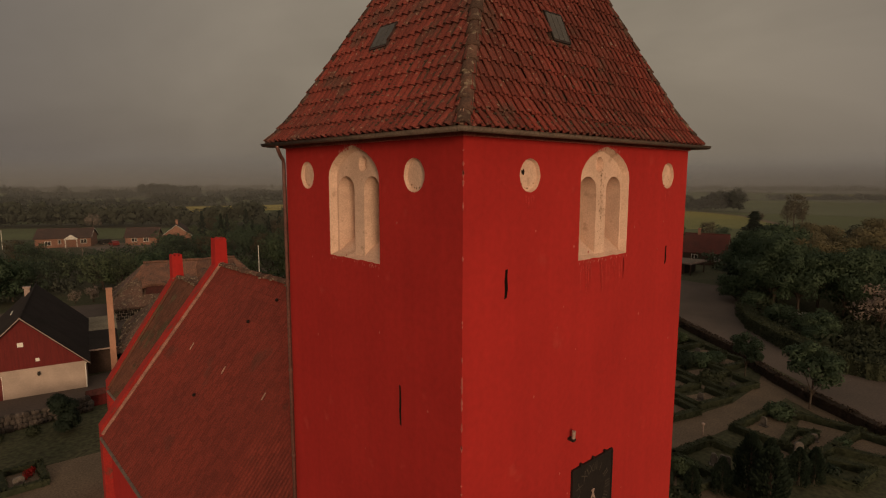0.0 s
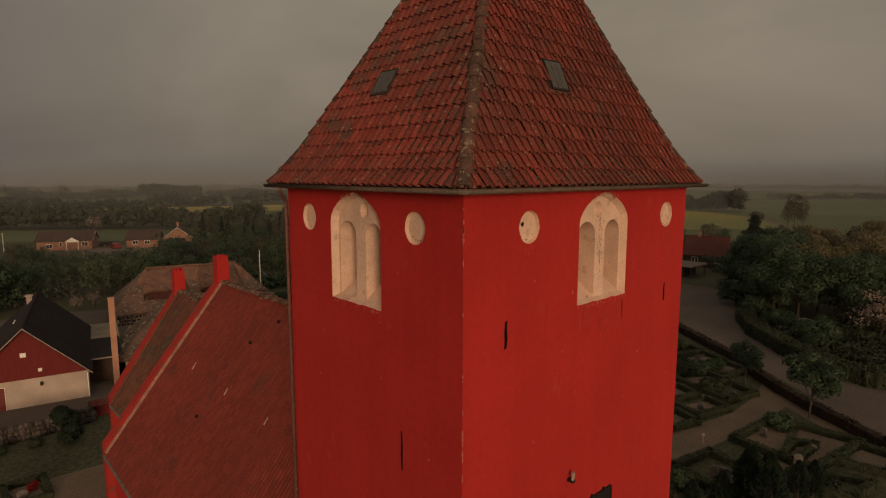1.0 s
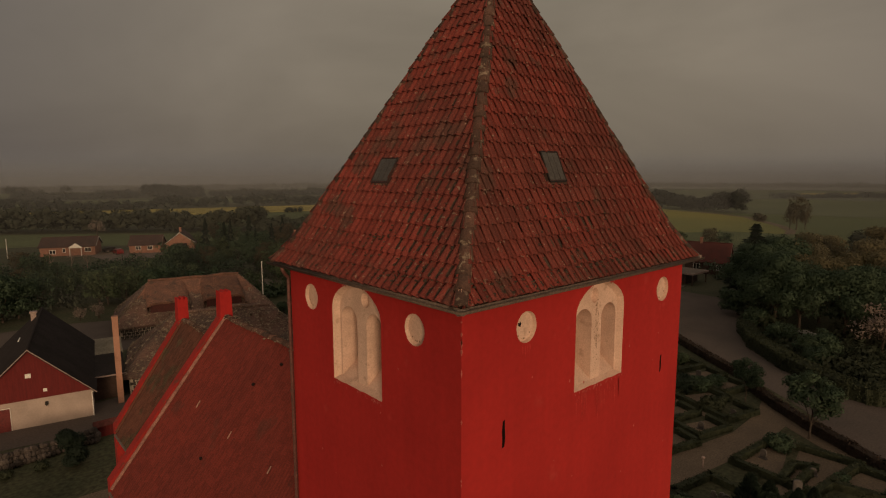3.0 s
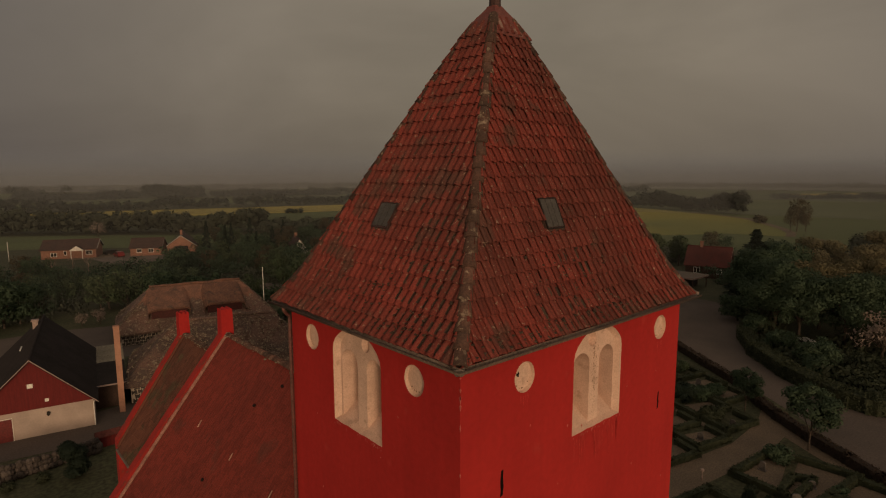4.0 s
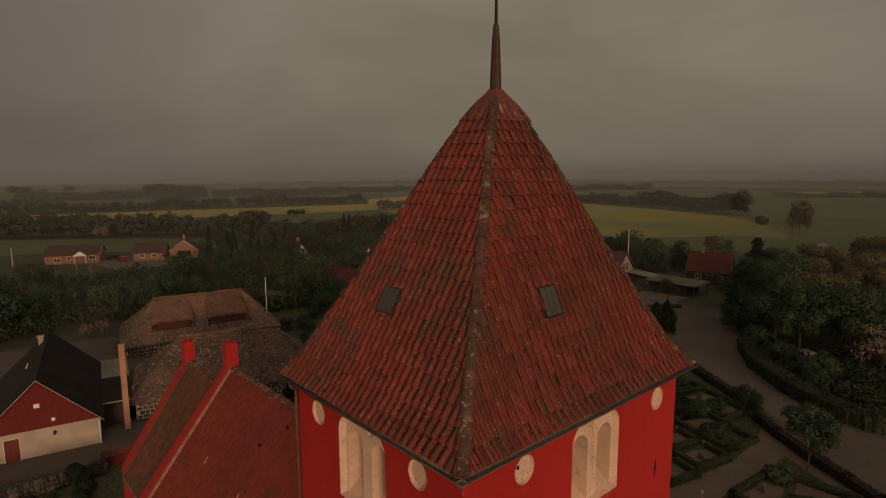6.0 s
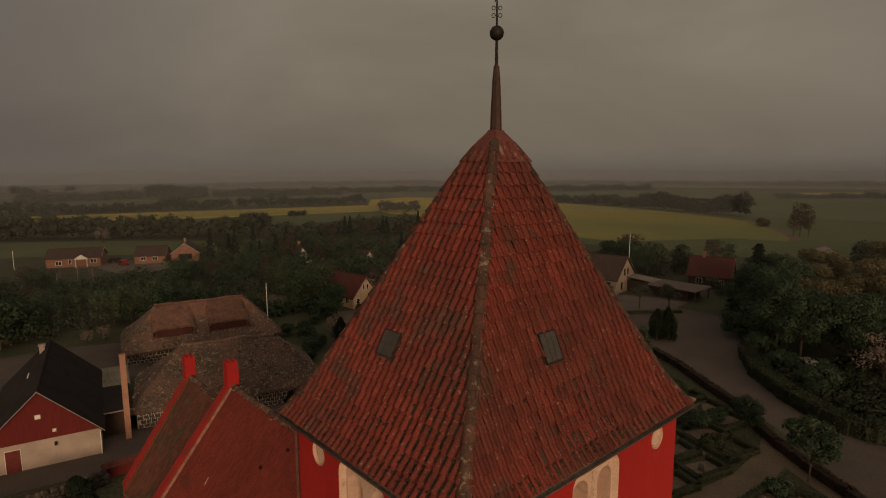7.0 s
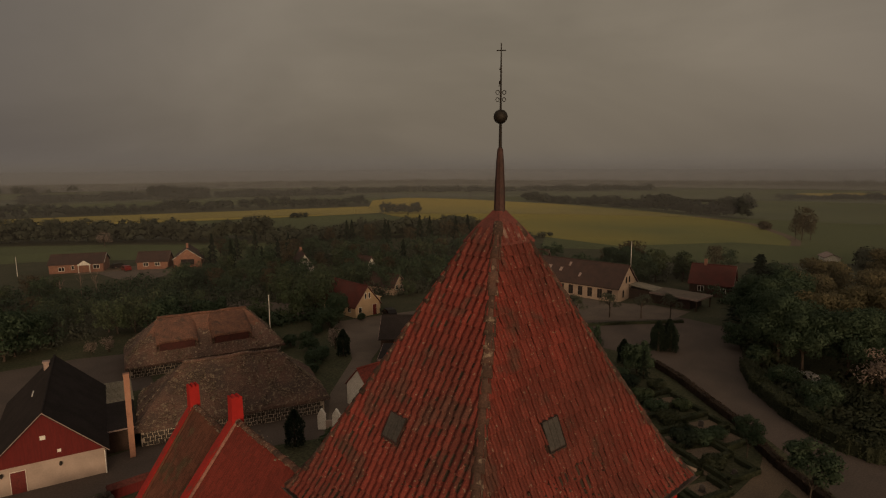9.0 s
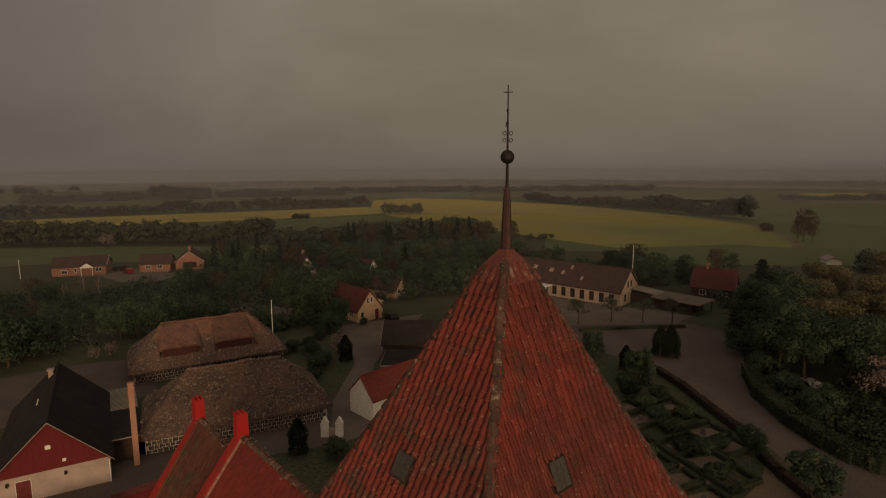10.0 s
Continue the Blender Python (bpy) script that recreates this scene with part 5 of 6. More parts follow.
house("outhouse", "small white plastered outhouse with a red roof", (28.25, 48.2), -88, 10, 4.8, 2.6, 4.9, M_FRAME, M_ROOFRED, category="outhouse", over=0.15)
house("workshop", "low building with a broad black roof", (44.7, 66.0), -132, 16, 9, 2.6, 4.9, M_WOOD, M_SLATE, category="building")
lean = thing("lean_to", "low black-roofed lean-to with a white edge", "outhouse", m=pose(36.2, 55.6, 0, 0, 0, -42))
part("wall", Geo().box((0.2, 0.2, 0), (8, 6.5, 2.3)), M_WOOD, lean)
part("roof", Geo().box((0, 0, 2.3), (8.2, 7, 2.48)), M_SLATE, lean)
part("fascia", Geo().box((-0.05, -0.05, 2.2), (0.0, 7, 2.5)).box((0.001, -0.05, 2.2), (8.2, -0.002, 2.5)), M_PIPE, lean)

yel = house("village_house", "yellow plastered house with a red tile roof", (53.2, 83.4), 3, 11, 5.8, 2.3, 5.75, M_YELLOW, M_ROOFDULL,
      front=(("win", -0.75, 3.4, 0.55, 1.2), ("win", 0.15, 3.4, 0.55, 1.2), ("door", 1.2, 0, 0.9, 2.05), ("win", -2.2, 0.9, 0.8, 1.1)), gable=(("win", 1.5, 0.8, 1.0, 1.2), ("win", 3.5, 0.8, 1.0, 1.2), ("win", 5.5, 0.8, 1.0, 1.2)))
part("annex", Geo().box((2.901, 3.2, 0), (5.6, 8.0, 2.3)).box((2.902, 3.0, 2.301), (5.8, 8.2, 2.45)), M_YELLOW, yel, "flat-roofed yellow annex")
hall = house("village_hall", "long cream house with a brown tile roof and tall windows", (103.0, 57.2), 7.5, 30, 9.6, 3.1, 7.3, M_CREAM, M_ROOFBROWN,
      front=(("dark", -1.1, 3.6, 0.7, 1.4), ("dark", 0.5, 3.6, 0.7, 1.4), ("dark", -2.5, 0.7, 0.8, 1.6)), gable=tuple(("dark", 1.3 + 2.3 * k, 0.5, 1.1, 2.0) for k in range(9)))
house("village_house", "dark wooden house with a red tile roof", (123.6, 43.2), 16, 8.6, 8.0, 2.8, 6.4, M_WOOD, M_ROOFDULL, gable=(("win", 1.2, 1.0, 1.0, 1.1), ("win", 5.6, 1.0, 1.3, 1.3)), chimneys=((6.0, 1.2),))
bung = house("bungalow", "brick bungalow with a low brown roof and white porch", (26.5, 176.5), 68, 13, 8, 2.5, 4.6, M_BRICK, M_ROOFBROWN, gable=(("win", 0.9, 0.9, 1.6, 1.2), ("win", 7.0, 0.9, 0.7, 1.2), ("win", 9.3, 0.6, 1.5, 1.1)), barge=M_FRAME)
house("bungalow", "brick house whose gable glows in low sun", (44.8, 164.0), -22, 10, 7.4, 2.4, 5.2, M_BRICK, M_ROOFBROWN, front=(("dark", -1.8, 0.6, 3.6, 1.7),), chimneys=((2.0, 1.4),), barge=M_FRAME)
house("bungalow", "low brick wing with a brown roof beside the gabled house", (41.2, 168.0), 62, 8, 6.4, 2.3, 4.5, M_BRICK, M_ROOFBROWN, gable=(("win", 2, 0.9, 1.4, 1.1), ("win", 5, 0.9, 1.4, 1.1)))
house("village_house", "white house gable half hidden by trees", (77.5, 118.0), 10, 8, 4.4, 2.2, 4.8, M_FRAME, M_ROOFBROWN, front=(("win", -0.4, 2.0, 0.8, 1.0),))
house("village_house", "pale cottage half hidden by garden trees", (69.5, 95.0), 20, 8, 4.6, 2.0, 4.3, M_CREAM, M_ROOFBROWN, front=(("win", -1.4, 1.0, 0.9, 1.2), ("win", 0.5, 0.8, 0.9, 1.1)))
house("village_house", "white gable of a house behind the hall", (120.0, 92.2), 20, 9, 2.8, 2.6, 5.2, M_FRAME, M_ROOFBROWN)
house("village_house", "white gabled house under dark trees", (62.9, 127.2), -20, 10, 4.8, 2.6, 6.0, M_FRAME, M_ROOFBROWN, front=(("win", -0.5, 2.3, 1.0, 1.1),), chimneys=((7.0, 0.9),))
for yy, zz, ww in ((17.5, 0.55, 1.0), (14.5, 0.5, 0.7), (22.0, 0.6, 1.0), (9.5, 0.35, 0.5), (13.0, 0.78, 0.5)):
    a = -4.8 * (1 - zz)
    z = 3.1 + 4.2 * zz + 0.2
    part("roof_window", Geo().add([(a - 0.5, yy, z - 0.40), (a - 0.5, yy + ww, z - 0.40), (a + 0.3, yy + ww, z + 0.33), (a + 0.3, yy, z + 0.33), (a - 0.46, yy, z - 0.48), (a - 0.46, yy + ww, z - 0.48), (a + 0.34, yy + ww, z + 0.25), (a + 0.34, yy, z + 0.25)], [(0, 3, 2, 1), (4, 5, 6, 7), (0, 1, 5, 4), (1, 2, 6, 5), (2, 3, 7, 6), (3, 0, 4, 7)]), M_PIPE, hall, "pale roof window")
# porches of the hall and the bungalow
hp = part("porch", Geo().box((-7.6, 16.2, 2.45), (-4.801, 19.4, 2.68)).box((-7.5, 16.3, 0), (-7.35, 16.45, 2.449)).box((-7.5, 19.15, 0), (-7.35, 19.3, 2.449)), M_FRAME, hall, "white flat-roofed porch")
part("porch_roof", Geo().add([(0.6, -6.2, 2.45), (5.2, -6.2, 2.45), (5.2, -0.01, 3.15), (0.6, -0.01, 3.15), (0.6, -6.2, 2.3), (5.2, -6.2, 2.3), (5.2, -0.01, 3.0), (0.6, -0.01, 3.0)], [(0, 1, 2, 3), (7, 6, 5, 4), (0, 4, 5, 1), (1, 5, 6, 2), (2, 6, 7, 3), (3, 7, 4, 0)]), M_GREENROOF, hall, "pale sheet roof of the side porch")
part("porch_wall", Geo().box((0.8, -6.0, 0), (5.0, -0.01, 2.28)), M_WOOD, hall, "dark brown boarded porch wall")
bp = part("porch", Geo().prism([(2.8, 2.35), (5.8, 2.35), (4.3, 3.35)], -5.4, -3.2, lambda a, b, d: Vector((d, a, b))), M_ROOFBROWN, bung, "small gabled porch")
part("porch_gable", Geo().prism([(2.7, 2.2), (5.9, 2.2), (5.9, 2.4), (4.3, 3.5), (2.7, 2.4)], -5.55, -5.41, lambda a, b, d: Vector((d, a, b))), M_FRAME, bp, "white porch gable")
for yy in (2.9, 5.6):
    part("porch_post", Geo().box((-5.52, yy, 0), (-5.38, yy + 0.14, 2.199)), M_FRAME, bp)
carport = thing("carport", "flat-roofed carport with a pale fascia", "carport", m=pose(102.8, 41.8, 0, 0, 0, 0))
part("roof", Geo().box((0, 0, 2.25), (6.8, 10.2, 2.5)), M_FLATROOF, carport)
part("fascia", Geo().box((-0.06, -0.06, 2.18), (-0.005, 10.2, 2.52)).box((0, -0.06, 2.18), (6.8, -0.005, 2.52)), M_PIPE, carport)
part("wall", Geo().box((1.2, 2.0, 0), (6.4, 9.8, 2.24)), M_WOOD, carport)
for x, y in ((0.3, 0.3), (0.3, 9.7), (6.4, 0.3)):
    part("post", Geo().box((x - 0.1, y - 0.1, 0), (x + 0.1, y + 0.1, 2.24)), M_WOOD, carport)

for at, hgt, lb in (((31.0, 78.4), 8.3, "white flagpole behind the thatched houses"), ((108.6, 59.9), 11.7, "white flagpole behind the long house"), ((6.2, 180), 5.0, "white flagpole among far trees")):
    f = thing("flagpole", lb, "flagpole", m=pose(at[0], at[1], 0))
    part("pole", Geo().tube([(0, 0, 0), (0, 0, hgt)], [0.09, 0.055], 8), M_FRAME, f)
    part("finial", Geo().ball((0, 0, hgt + 0.06), 0.1, 8), M_FRAME, f)


# ---- trees ----
def leaf_cloud(clumps, per, size, seed, flat=0.6, calm=0.35):
    """Many small leaves on the skins of clumps (centre, radius)."""
    r = np.random.default_rng(seed)
    vs, fs, ns = [], [], []
    for c, rad in clumps:
        n = max(10, int(per * rad * rad))
        d = r.normal(size=(n, 3))
        d /= np.linalg.norm(d, axis=1)[:, None]
        p = np.asarray(c) + d * rad * r.uniform(0.55, 1.08, (n, 1)) * np.array([1, 1, 0.8])
        a = r.normal(size=(n, 3)) + d * flat
        a -= d * (a * d).sum(1)[:, None] * 0.6
        a /= np.linalg.norm(a, axis=1)[:, None]
        b = np.cross(a, d + 0.35 * r.normal(size=(n, 3)))
        b /= np.linalg.norm(b, axis=1)[:, None] + 1e-6
        s = size * r.uniform(0.6, 1.35, (n, 1))
        b *= np.sign((np.cross(a, b) * d).sum(1))[:, None]
        q = np.stack([p - a * s, p - b * s * 0.55, p + a * s, p + b * s * 0.55], 1).reshape(-1, 3)
        o = len(vs)
        vs += q.tolist()
        soft = d * (1.1 - calm) + 0.14 * r.normal(size=(n, 3)) + np.array([-0.1, -0.2, 0.9]) * calm
        soft /= np.linalg.norm(soft, axis=1)[:, None]
        ns += np.repeat(soft, 4, 0).tolist()
        fs += [(o + 4 * i, o + 4 * i + 1, o + 4 * i + 2, o + 4 * i + 3) for i in range(n)]
    g = Geo()
    g.v, g.f, g.n = vs, fs, ns
    return g


def broadleaf(name, label, height, spread, material, seed, leaf=0.28, low=0.25, per=75, group="", trunk_r=0.22, n=26):
    t = thing(name, label, "tree", group)
    r = random.Random(seed)
    clumps, limbs = [], []
    base = height * low
    for k in range(n):
        a, b = r.uniform(0, 2 * math.pi), r.uniform(0, 1)
        z = base + (height - base) * (0.12 + 0.78 * b)
        w = spread * (1 - (abs(b - 0.38) / 0.75) ** 2) ** 0.5 * r.uniform(0.35, 0.86)
        rad = spread * r.uniform(0.26, 0.42)
        clumps.append(((w * math.cos(a), w * math.sin(a), z), rad))
        if k % 3 == 0:
            limbs.append((w * math.cos(a), w * math.sin(a), z))
    clumps.append(((0, 0, base + (height - base) * 0.5), spread * 0.6))
    g = Geo().tube([(0, 0, 0), (0.05, 0.02, base * 0.6), (0.0, 0.1, base * 1.3), (0.1, 0, height * 0.75)], [trunk_r, trunk_r * 0.75, trunk_r * 0.6, trunk_r * 0.15], 7)
    for p in limbs:
        z0 = base * r.uniform(0.7, 1.4)
        g.tube([(0, 0.05, z0), (p[0] * 0.5, p[1] * 0.5, z0 + (p[2] - z0) * 0.6), p], [trunk_r * 0.4, trunk_r * 0.25, 0.02], 5)
    part("trunk", g, M_BARK, t)
    part("crown", leaf_cloud(clumps, per, leaf, seed), material, t)
    return t


def conifer(name, label, height, spread, material, seed, leaf=0.3, n=900, column=False):
    t = thing(name, label, "tree")
    part("trunk", Geo().tube([(0, 0, 0), (0, 0, height * 0.9)], [0.16, 0.03], 6), M_BARK, t)
    r = np.random.default_rng(seed)
    h = r.uniform(0.04, 1.0, n) ** 0.9
    rad = spread * ((1 - h) ** 0.85 if not column else np.clip((1 - h) * 2.2, 0, 1) ** 0.6) * ((0.72 + 0.28 * np.sin(h * 34)) if not column else 0.9 + 0.1 * np.sin(h * 11 + 1))
    ang = r.uniform(0, 2 * np.pi, n)
    rr = rad * r.uniform(0.55, 1.05, n)
    p = np.stack([rr * np.cos(ang), rr * np.sin(ang), h * height], 1)
    out = np.stack([np.cos(ang), np.sin(ang), (-0.45 if not column else 1.4) + 0.25 * r.normal(size=n)], 1)
    out /= np.linalg.norm(out, axis=1)[:, None]
    side = np.cross(out, r.normal(size=(n, 3)))
    side /= np.linalg.norm(side, axis=1)[:, None]
    s = leaf * r.uniform(0.6, 1.4, (n, 1))
    q = np.stack([p - out * s, p - side * s * 0.4, p + out * s, p + side * s * 0.4], 1).reshape(-1, 3)
    g = Geo()
    g.v, g.f = q.tolist(), [(4 * i, 4 * i + 1, 4 * i + 2, 4 * i + 3) for i in range(n)]
    part("crown", g, material, t)
    return t


TREES = {
    "a": broadleaf("tree", "broad dark green leafy tree", 9.0, 4.0, M_LEAF, 11, leaf=0.15, per=225, n=36),
    "b": broadleaf("tree", "rounded green leafy tree", 7.5, 3.2, M_LEAF2, 12),
    "c": broadleaf("tree", "olive brown spring tree", 10.0, 4.2, M_LEAF3, 13, leaf=0.2, per=110),
    "d": broadleaf("tree", "bushy dark tree with low branches", 6.0, 3.4, M_LEAF, 14, low=0.08, leaf=0.2, per=125),
    "e": conifer("spruce_tree", "dark spruce with drooping branches", 11.0, 2.6, M_NEEDLE, 15, n=1600),
    "f": broadleaf("fruit_tree", "tree in white blossom", 6.0, 3.0, M_BLOSSOM, 16, leaf=0.2, per=32),
    "g": conifer("cypress", "dark columnar cypress with dense foliage", 4.0, 1.1, M_NEEDLE, 17, leaf=0.14, n=2600, column=True),
    "p": broadleaf("tree", "dark leafy village tree with a dense crown", 8.5, 4.0, M_LEAF, 21, leaf=0.25, per=36, low=0.12, n=24),
    "q": broadleaf("tree", "rounded green village tree with a dense crown", 7.5, 3.7, M_LEAF2, 22, leaf=0.25, per=36, low=0.1, n=22),
    "r": broadleaf("tree", "brownish spring tree in the village", 9.0, 3.6, M_LEAF4, 23, leaf=0.25, per=34, low=0.2, n=22),
    "k": broadleaf("street_tree", "small pollarded tree with brownish young leaves", 5.0, 1.8, M_BELT, 24, leaf=0.13, low=0.4, per=130, trunk_r=0.13, n=14),
    "h": broadleaf("lime_tree", "small round lime tree with dense leaves", 6.0, 2.1, M_LEAF, 18, leaf=0.13, low=0.27, per=420, trunk_r=0.09, n=18),
}
used = set()


def tree(kind, x, y, s=1.0, sz=None, turn=None):
    m = Matrix.LocRotScale((x, y, 0), Euler((0, 0, turn if turn is not None else (x * 3.7 + y * 1.3) % 6.28)), (s, s, sz or s))
    if kind not in used:
        used.add(kind)
        TREES[kind].matrix_basis = m
        return TREES[kind]
    ob = copy_thing(TREES[kind], Matrix.Identity(4))
    ob.matrix_basis = m
    return ob


# churchyard limes and conifers by the road
for x, y, c, cz in ((46.4, 6.1, 1.02, 0.95), (50.8, 12.8, 0.70, 0.72)):
    tagged(tree("h", x, y, c, cz), group="limes in the churchyard")
for x, y, c in ((76.0, 33.6, 1.15), (77.4, 34.6, 1.2), (75.2, 35.2, 1.2), (76.6, 36, 1.1), (65.7, 35.5, 0.95), (37.1, 66.1, 1.05), (18.3, 44.9, 1.0), (29.3, 4.7, 0.95), (30.2, 3.9, 0.85), (32.4, 2.9, 0.62), (33.4, 2.3, 0.6), (27.7, 5.7, 0.6), (26.1, 6.8, 0.5), (27.5, 3.0, 1.0)):
    tree("g", x, y, c)
tree("d", 63.9, 32.3, 0.60, 0.85)
tree("e", 62.6, 30.6, 0.4, 0.36)
tree("d", 67.2, 42.0, 0.5, 0.8)
for x, y in ((80.8, 54.5), (87.0, 51.4), (90.9, 47.0), (95.0, 43.3)):
    tagged(tree("k", x, y, 1.15, 0.95), group="small trees in front of the hall")
# the grove beyond the road
grove = [(97, 29, "a", 1.1), (90.5, 23.8, "a", 1.2), (82, 20.5, "a", 1.2), (81, 17.0, "a", 1.1), (69.5, 11.8, "d", 0.7), (100, 30, "e", 1.3), (103, 33, "e", 0.85), (97, 24, "a", 1.25), (90, 17, "c", 1.1), (82, 12, "a", 1.1), (86, 9, "a", 1.05), (106, 24, "c", 1.1), (100, 14, "c", 1.1), (92, 6, "c", 1.1), (84, 3, "c", 0.9), (78.2, 7.2, "f", 1.05)]
grove += [(116, 16, "c", 1.15), (110, 4, "c", 1.1), (124, 26, "c", 1.1), (134, 14, "c", 1.1), (102, -4, "c", 1.1), (126, 4, "c", 1.1), (140, 31, "c", 0.8), (116, 33, "d", 1.2), (130, 37, "c", .7), (112, 30, "a", 1.1), (150, 20, "c", 1.1), (146, 4, "c", 1.2), (158, 24, "c", 0.7), (170, 14, "c", 1.1), (86, 27, "d", .8), (79, 21.5, "d", .6), (72, 16.5, "d", .6), (66.5, 11.5, "d", .5)]
for x, y, k, c in grove:
    tree(k, x, y, c * 1.8 if k == "e" else c, c * 0.92 if k == "e" else c)
# trees behind the farm and through the village
rt = random.Random(5)
for k in range(46):
    x = -32 + k * 2.1 + rt.uniform(-1, 1)
    y = 103 + 5 * math.sin(k * 0.7) + rt.uniform(-4, 8) + max(0, x - 10) * 0.08
    if not (29 < x < 47 and 94 < y < 118):
        tree(rt.choice("ppqqp"), x, y, rt.uniform(0.7, 0.95))
for k in range(80):
    x = rt.uniform(-40, 66)
    y = rt.uniform(116, 150)
    if abs(x - (-6.8 + 0.2 * (y + 7))) > 9.5:
        tree(rt.choice("ppqqr"), x, y, rt.uniform(0.5, 0.75))
for k in range(120):
    a = rt.uniform(0, 1)
    x, y = 58 + 70 * a + rt.uniform(-12, 12), 150 - 60 * a + rt.uniform(-30, 34)
    if 45 < x and not (90 < x < 112 and 52 < y < 92) and not (47 < x < 64 and 74 < y < 97) and not (56 < x < 70 and 118 < y < 142):
        kind = rt.choice("pppqqre")
        tree("p" if kind == "e" and x > 100 else kind, x, y, rt.uniform(0.55, 0.85))
for x, y, k, s in ((112, 60, "a", 1.0), (116, 66, "a", 1.0), (124, 62, "b", 1.1), (130, 58, "b", 1.0), (120, 72, "a", .9), (124, 68.5, "r", 1.1), (150, 58.5, "r", 0.8), (156, 57.5, "p", 0.7), (36, 229, "f", 0.95), (31, 121, "a", .7), (138, 136, "r", 1.1), (146, 131, "r", 1.0), (152, 137, "r", 1.05), (131, 140, "r", .95), (38, 70, "f", .6), (41, 90, "q", 1.05), (46.5, 92, "q", 1.1), (36, 76, "d", .34), (39.5, 79, "d", .34), (34.2, 71.5, "d", .42), (31.6, 65.0, "d", .44), (33.6, 67.0, "d", .40), (33.0, 75.4, "d", .38), (29.8, 62.6, "d", .30), (42.5, 84, "d", .4), (50, 95, "q", 1.1), (46.2, 82.6, "a", .62), (43.0, 80.5, "d", .7), (50.4, 81.6, "d", .26), (34, 90, "q", .7), (28, 96, "d", 1), (68, 97, "p", .8), (69.5, 91.5, "q", .5), (78, 90, "p", .8), (84, 89, "q", .8), (66, 103, "p", .85), (77.5, 101, "p", .9), (82, 97, "q", .9), (88, 95, "p", .85)):
    tree(k, x, y, s)
# spruces and brown crowns standing out of the village trees
for k in range(13):
    tree("e" if k % 3 else "r", 96 + 4.2 * k + rt.uniform(-2, 2), 176 - 2.4 * k + rt.uniform(-5, 5), rt.uniform(0.75, 1.0))
# bare pale birches before the bungalow
for x, y, hh, sd in ((14.6, 141, 6.2, 1), (17.4, 140, 6.0, 2), (10.5, 139, 4.6, 3)):
    bt = thing("birch", "bare birch with a pale forked trunk", "tree", m=pose(x, y, 0))
    rb_ = random.Random(sd)
    part("trunk", Geo().tube([(0, 0, 0), (0.1, 0, hh * 0.5), (0.0, 0.1, hh)], [0.075, 0.055, 0.015], 6), M_BIRCH, bt)
    for k in range(7):
        a, z0 = rb_.uniform(0, 6.28), hh * rb_.uniform(0.35, 0.7)
        part("branch", Geo().tube([(0.05, 0, z0), (0.6 * math.cos(a), 0.6 * math.sin(a), z0 + 0.9), (1.0 * math.cos(a), 1.0 * math.sin(a), z0 + 2.0)], [0.035, 0.025, 0.01], 5), M_BIRCH, bt)
for x, y, c, cz in ((240, 64.5, 1.1, 1.45), (243.5, 62.5, 0.8, 1.1), (237.5, 66, 0.7, 1.0)):
    tagged(tree("r", x, y, c, cz), group="trees by the country lane")
tree("f", 10.6, 92.6, 0.42)
tagged(tree("b", 20.7, 41.3, 0.50, 0.30), label="low spreading bush by the church")
tree("f", 8.2, 92.9, 0.36)
shed = house("farm_shed", "long pale farm shed beyond the trees", (190.5, 41.6), -60, 6, 4, 1.3, 2.2, M_FRAME, M_PIPE, category="shed")
for k, ob in TREES.items():
    if k not in used:
        tree(k, -20, 120)


def wood(name, label, p0, p1, depth, height, n, size, seed, material=None, kind="stuff", fine=1.0):
    """A far belt of trees: many leaf clumps along a line, with an uneven top."""
    r = np.random.default_rng(seed)
    p0, p1 = np.array(p0, float), np.array(p1, float)
    d = p1 - p0
    L = np.linalg.norm(d)
    nrm = np.array([-d[1], d[0]]) / L
    clumps = []
    for k in range(n):
        t = r.uniform()
        top = height * (0.62 + 0.38 * noise.noise(Vector((t * L / 22, seed * 3.1, 0)))) + r.uniform(-0.12, 0.12) * height
        q = p0 + d * t + nrm * r.uniform(-depth, depth)
        z = top * r.uniform(0.15, 1.0) ** 0.7
        clumps.append(((q[0], q[1], z), size * r.uniform(0.9, 1.6)))
    leaf = (0.24 + 0.17 * size) * fine
    g = leaf_cloud(clumps, (2.1 if fine == 1.0 else 1.3) / leaf ** 2, leaf, seed, calm=0.85)
    # the leafy mass inside each clump
    core = Geo()
    clumps = clumps if fine == 1.0 else []
    for c, rad in clumps:
        core.ball(c, rad * 0.5, 8, (1.0, 1.0, 0.8))
    o = len(g.v)
    for i, (c, rad) in enumerate(clumps):
        for p in core.v[i * 40:(i + 1) * 40]:
            d = (Vector(p) - Vector(c)).normalized() * 0.2 + Vector((-0.1, -0.2, 0.8)) + Vector((r.normal(), r.normal(), r.normal())) * 0.12
            g.n.append(tuple(d.normalized()))
    g.add(core.v, core.f)
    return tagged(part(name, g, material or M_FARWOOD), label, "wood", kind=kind)


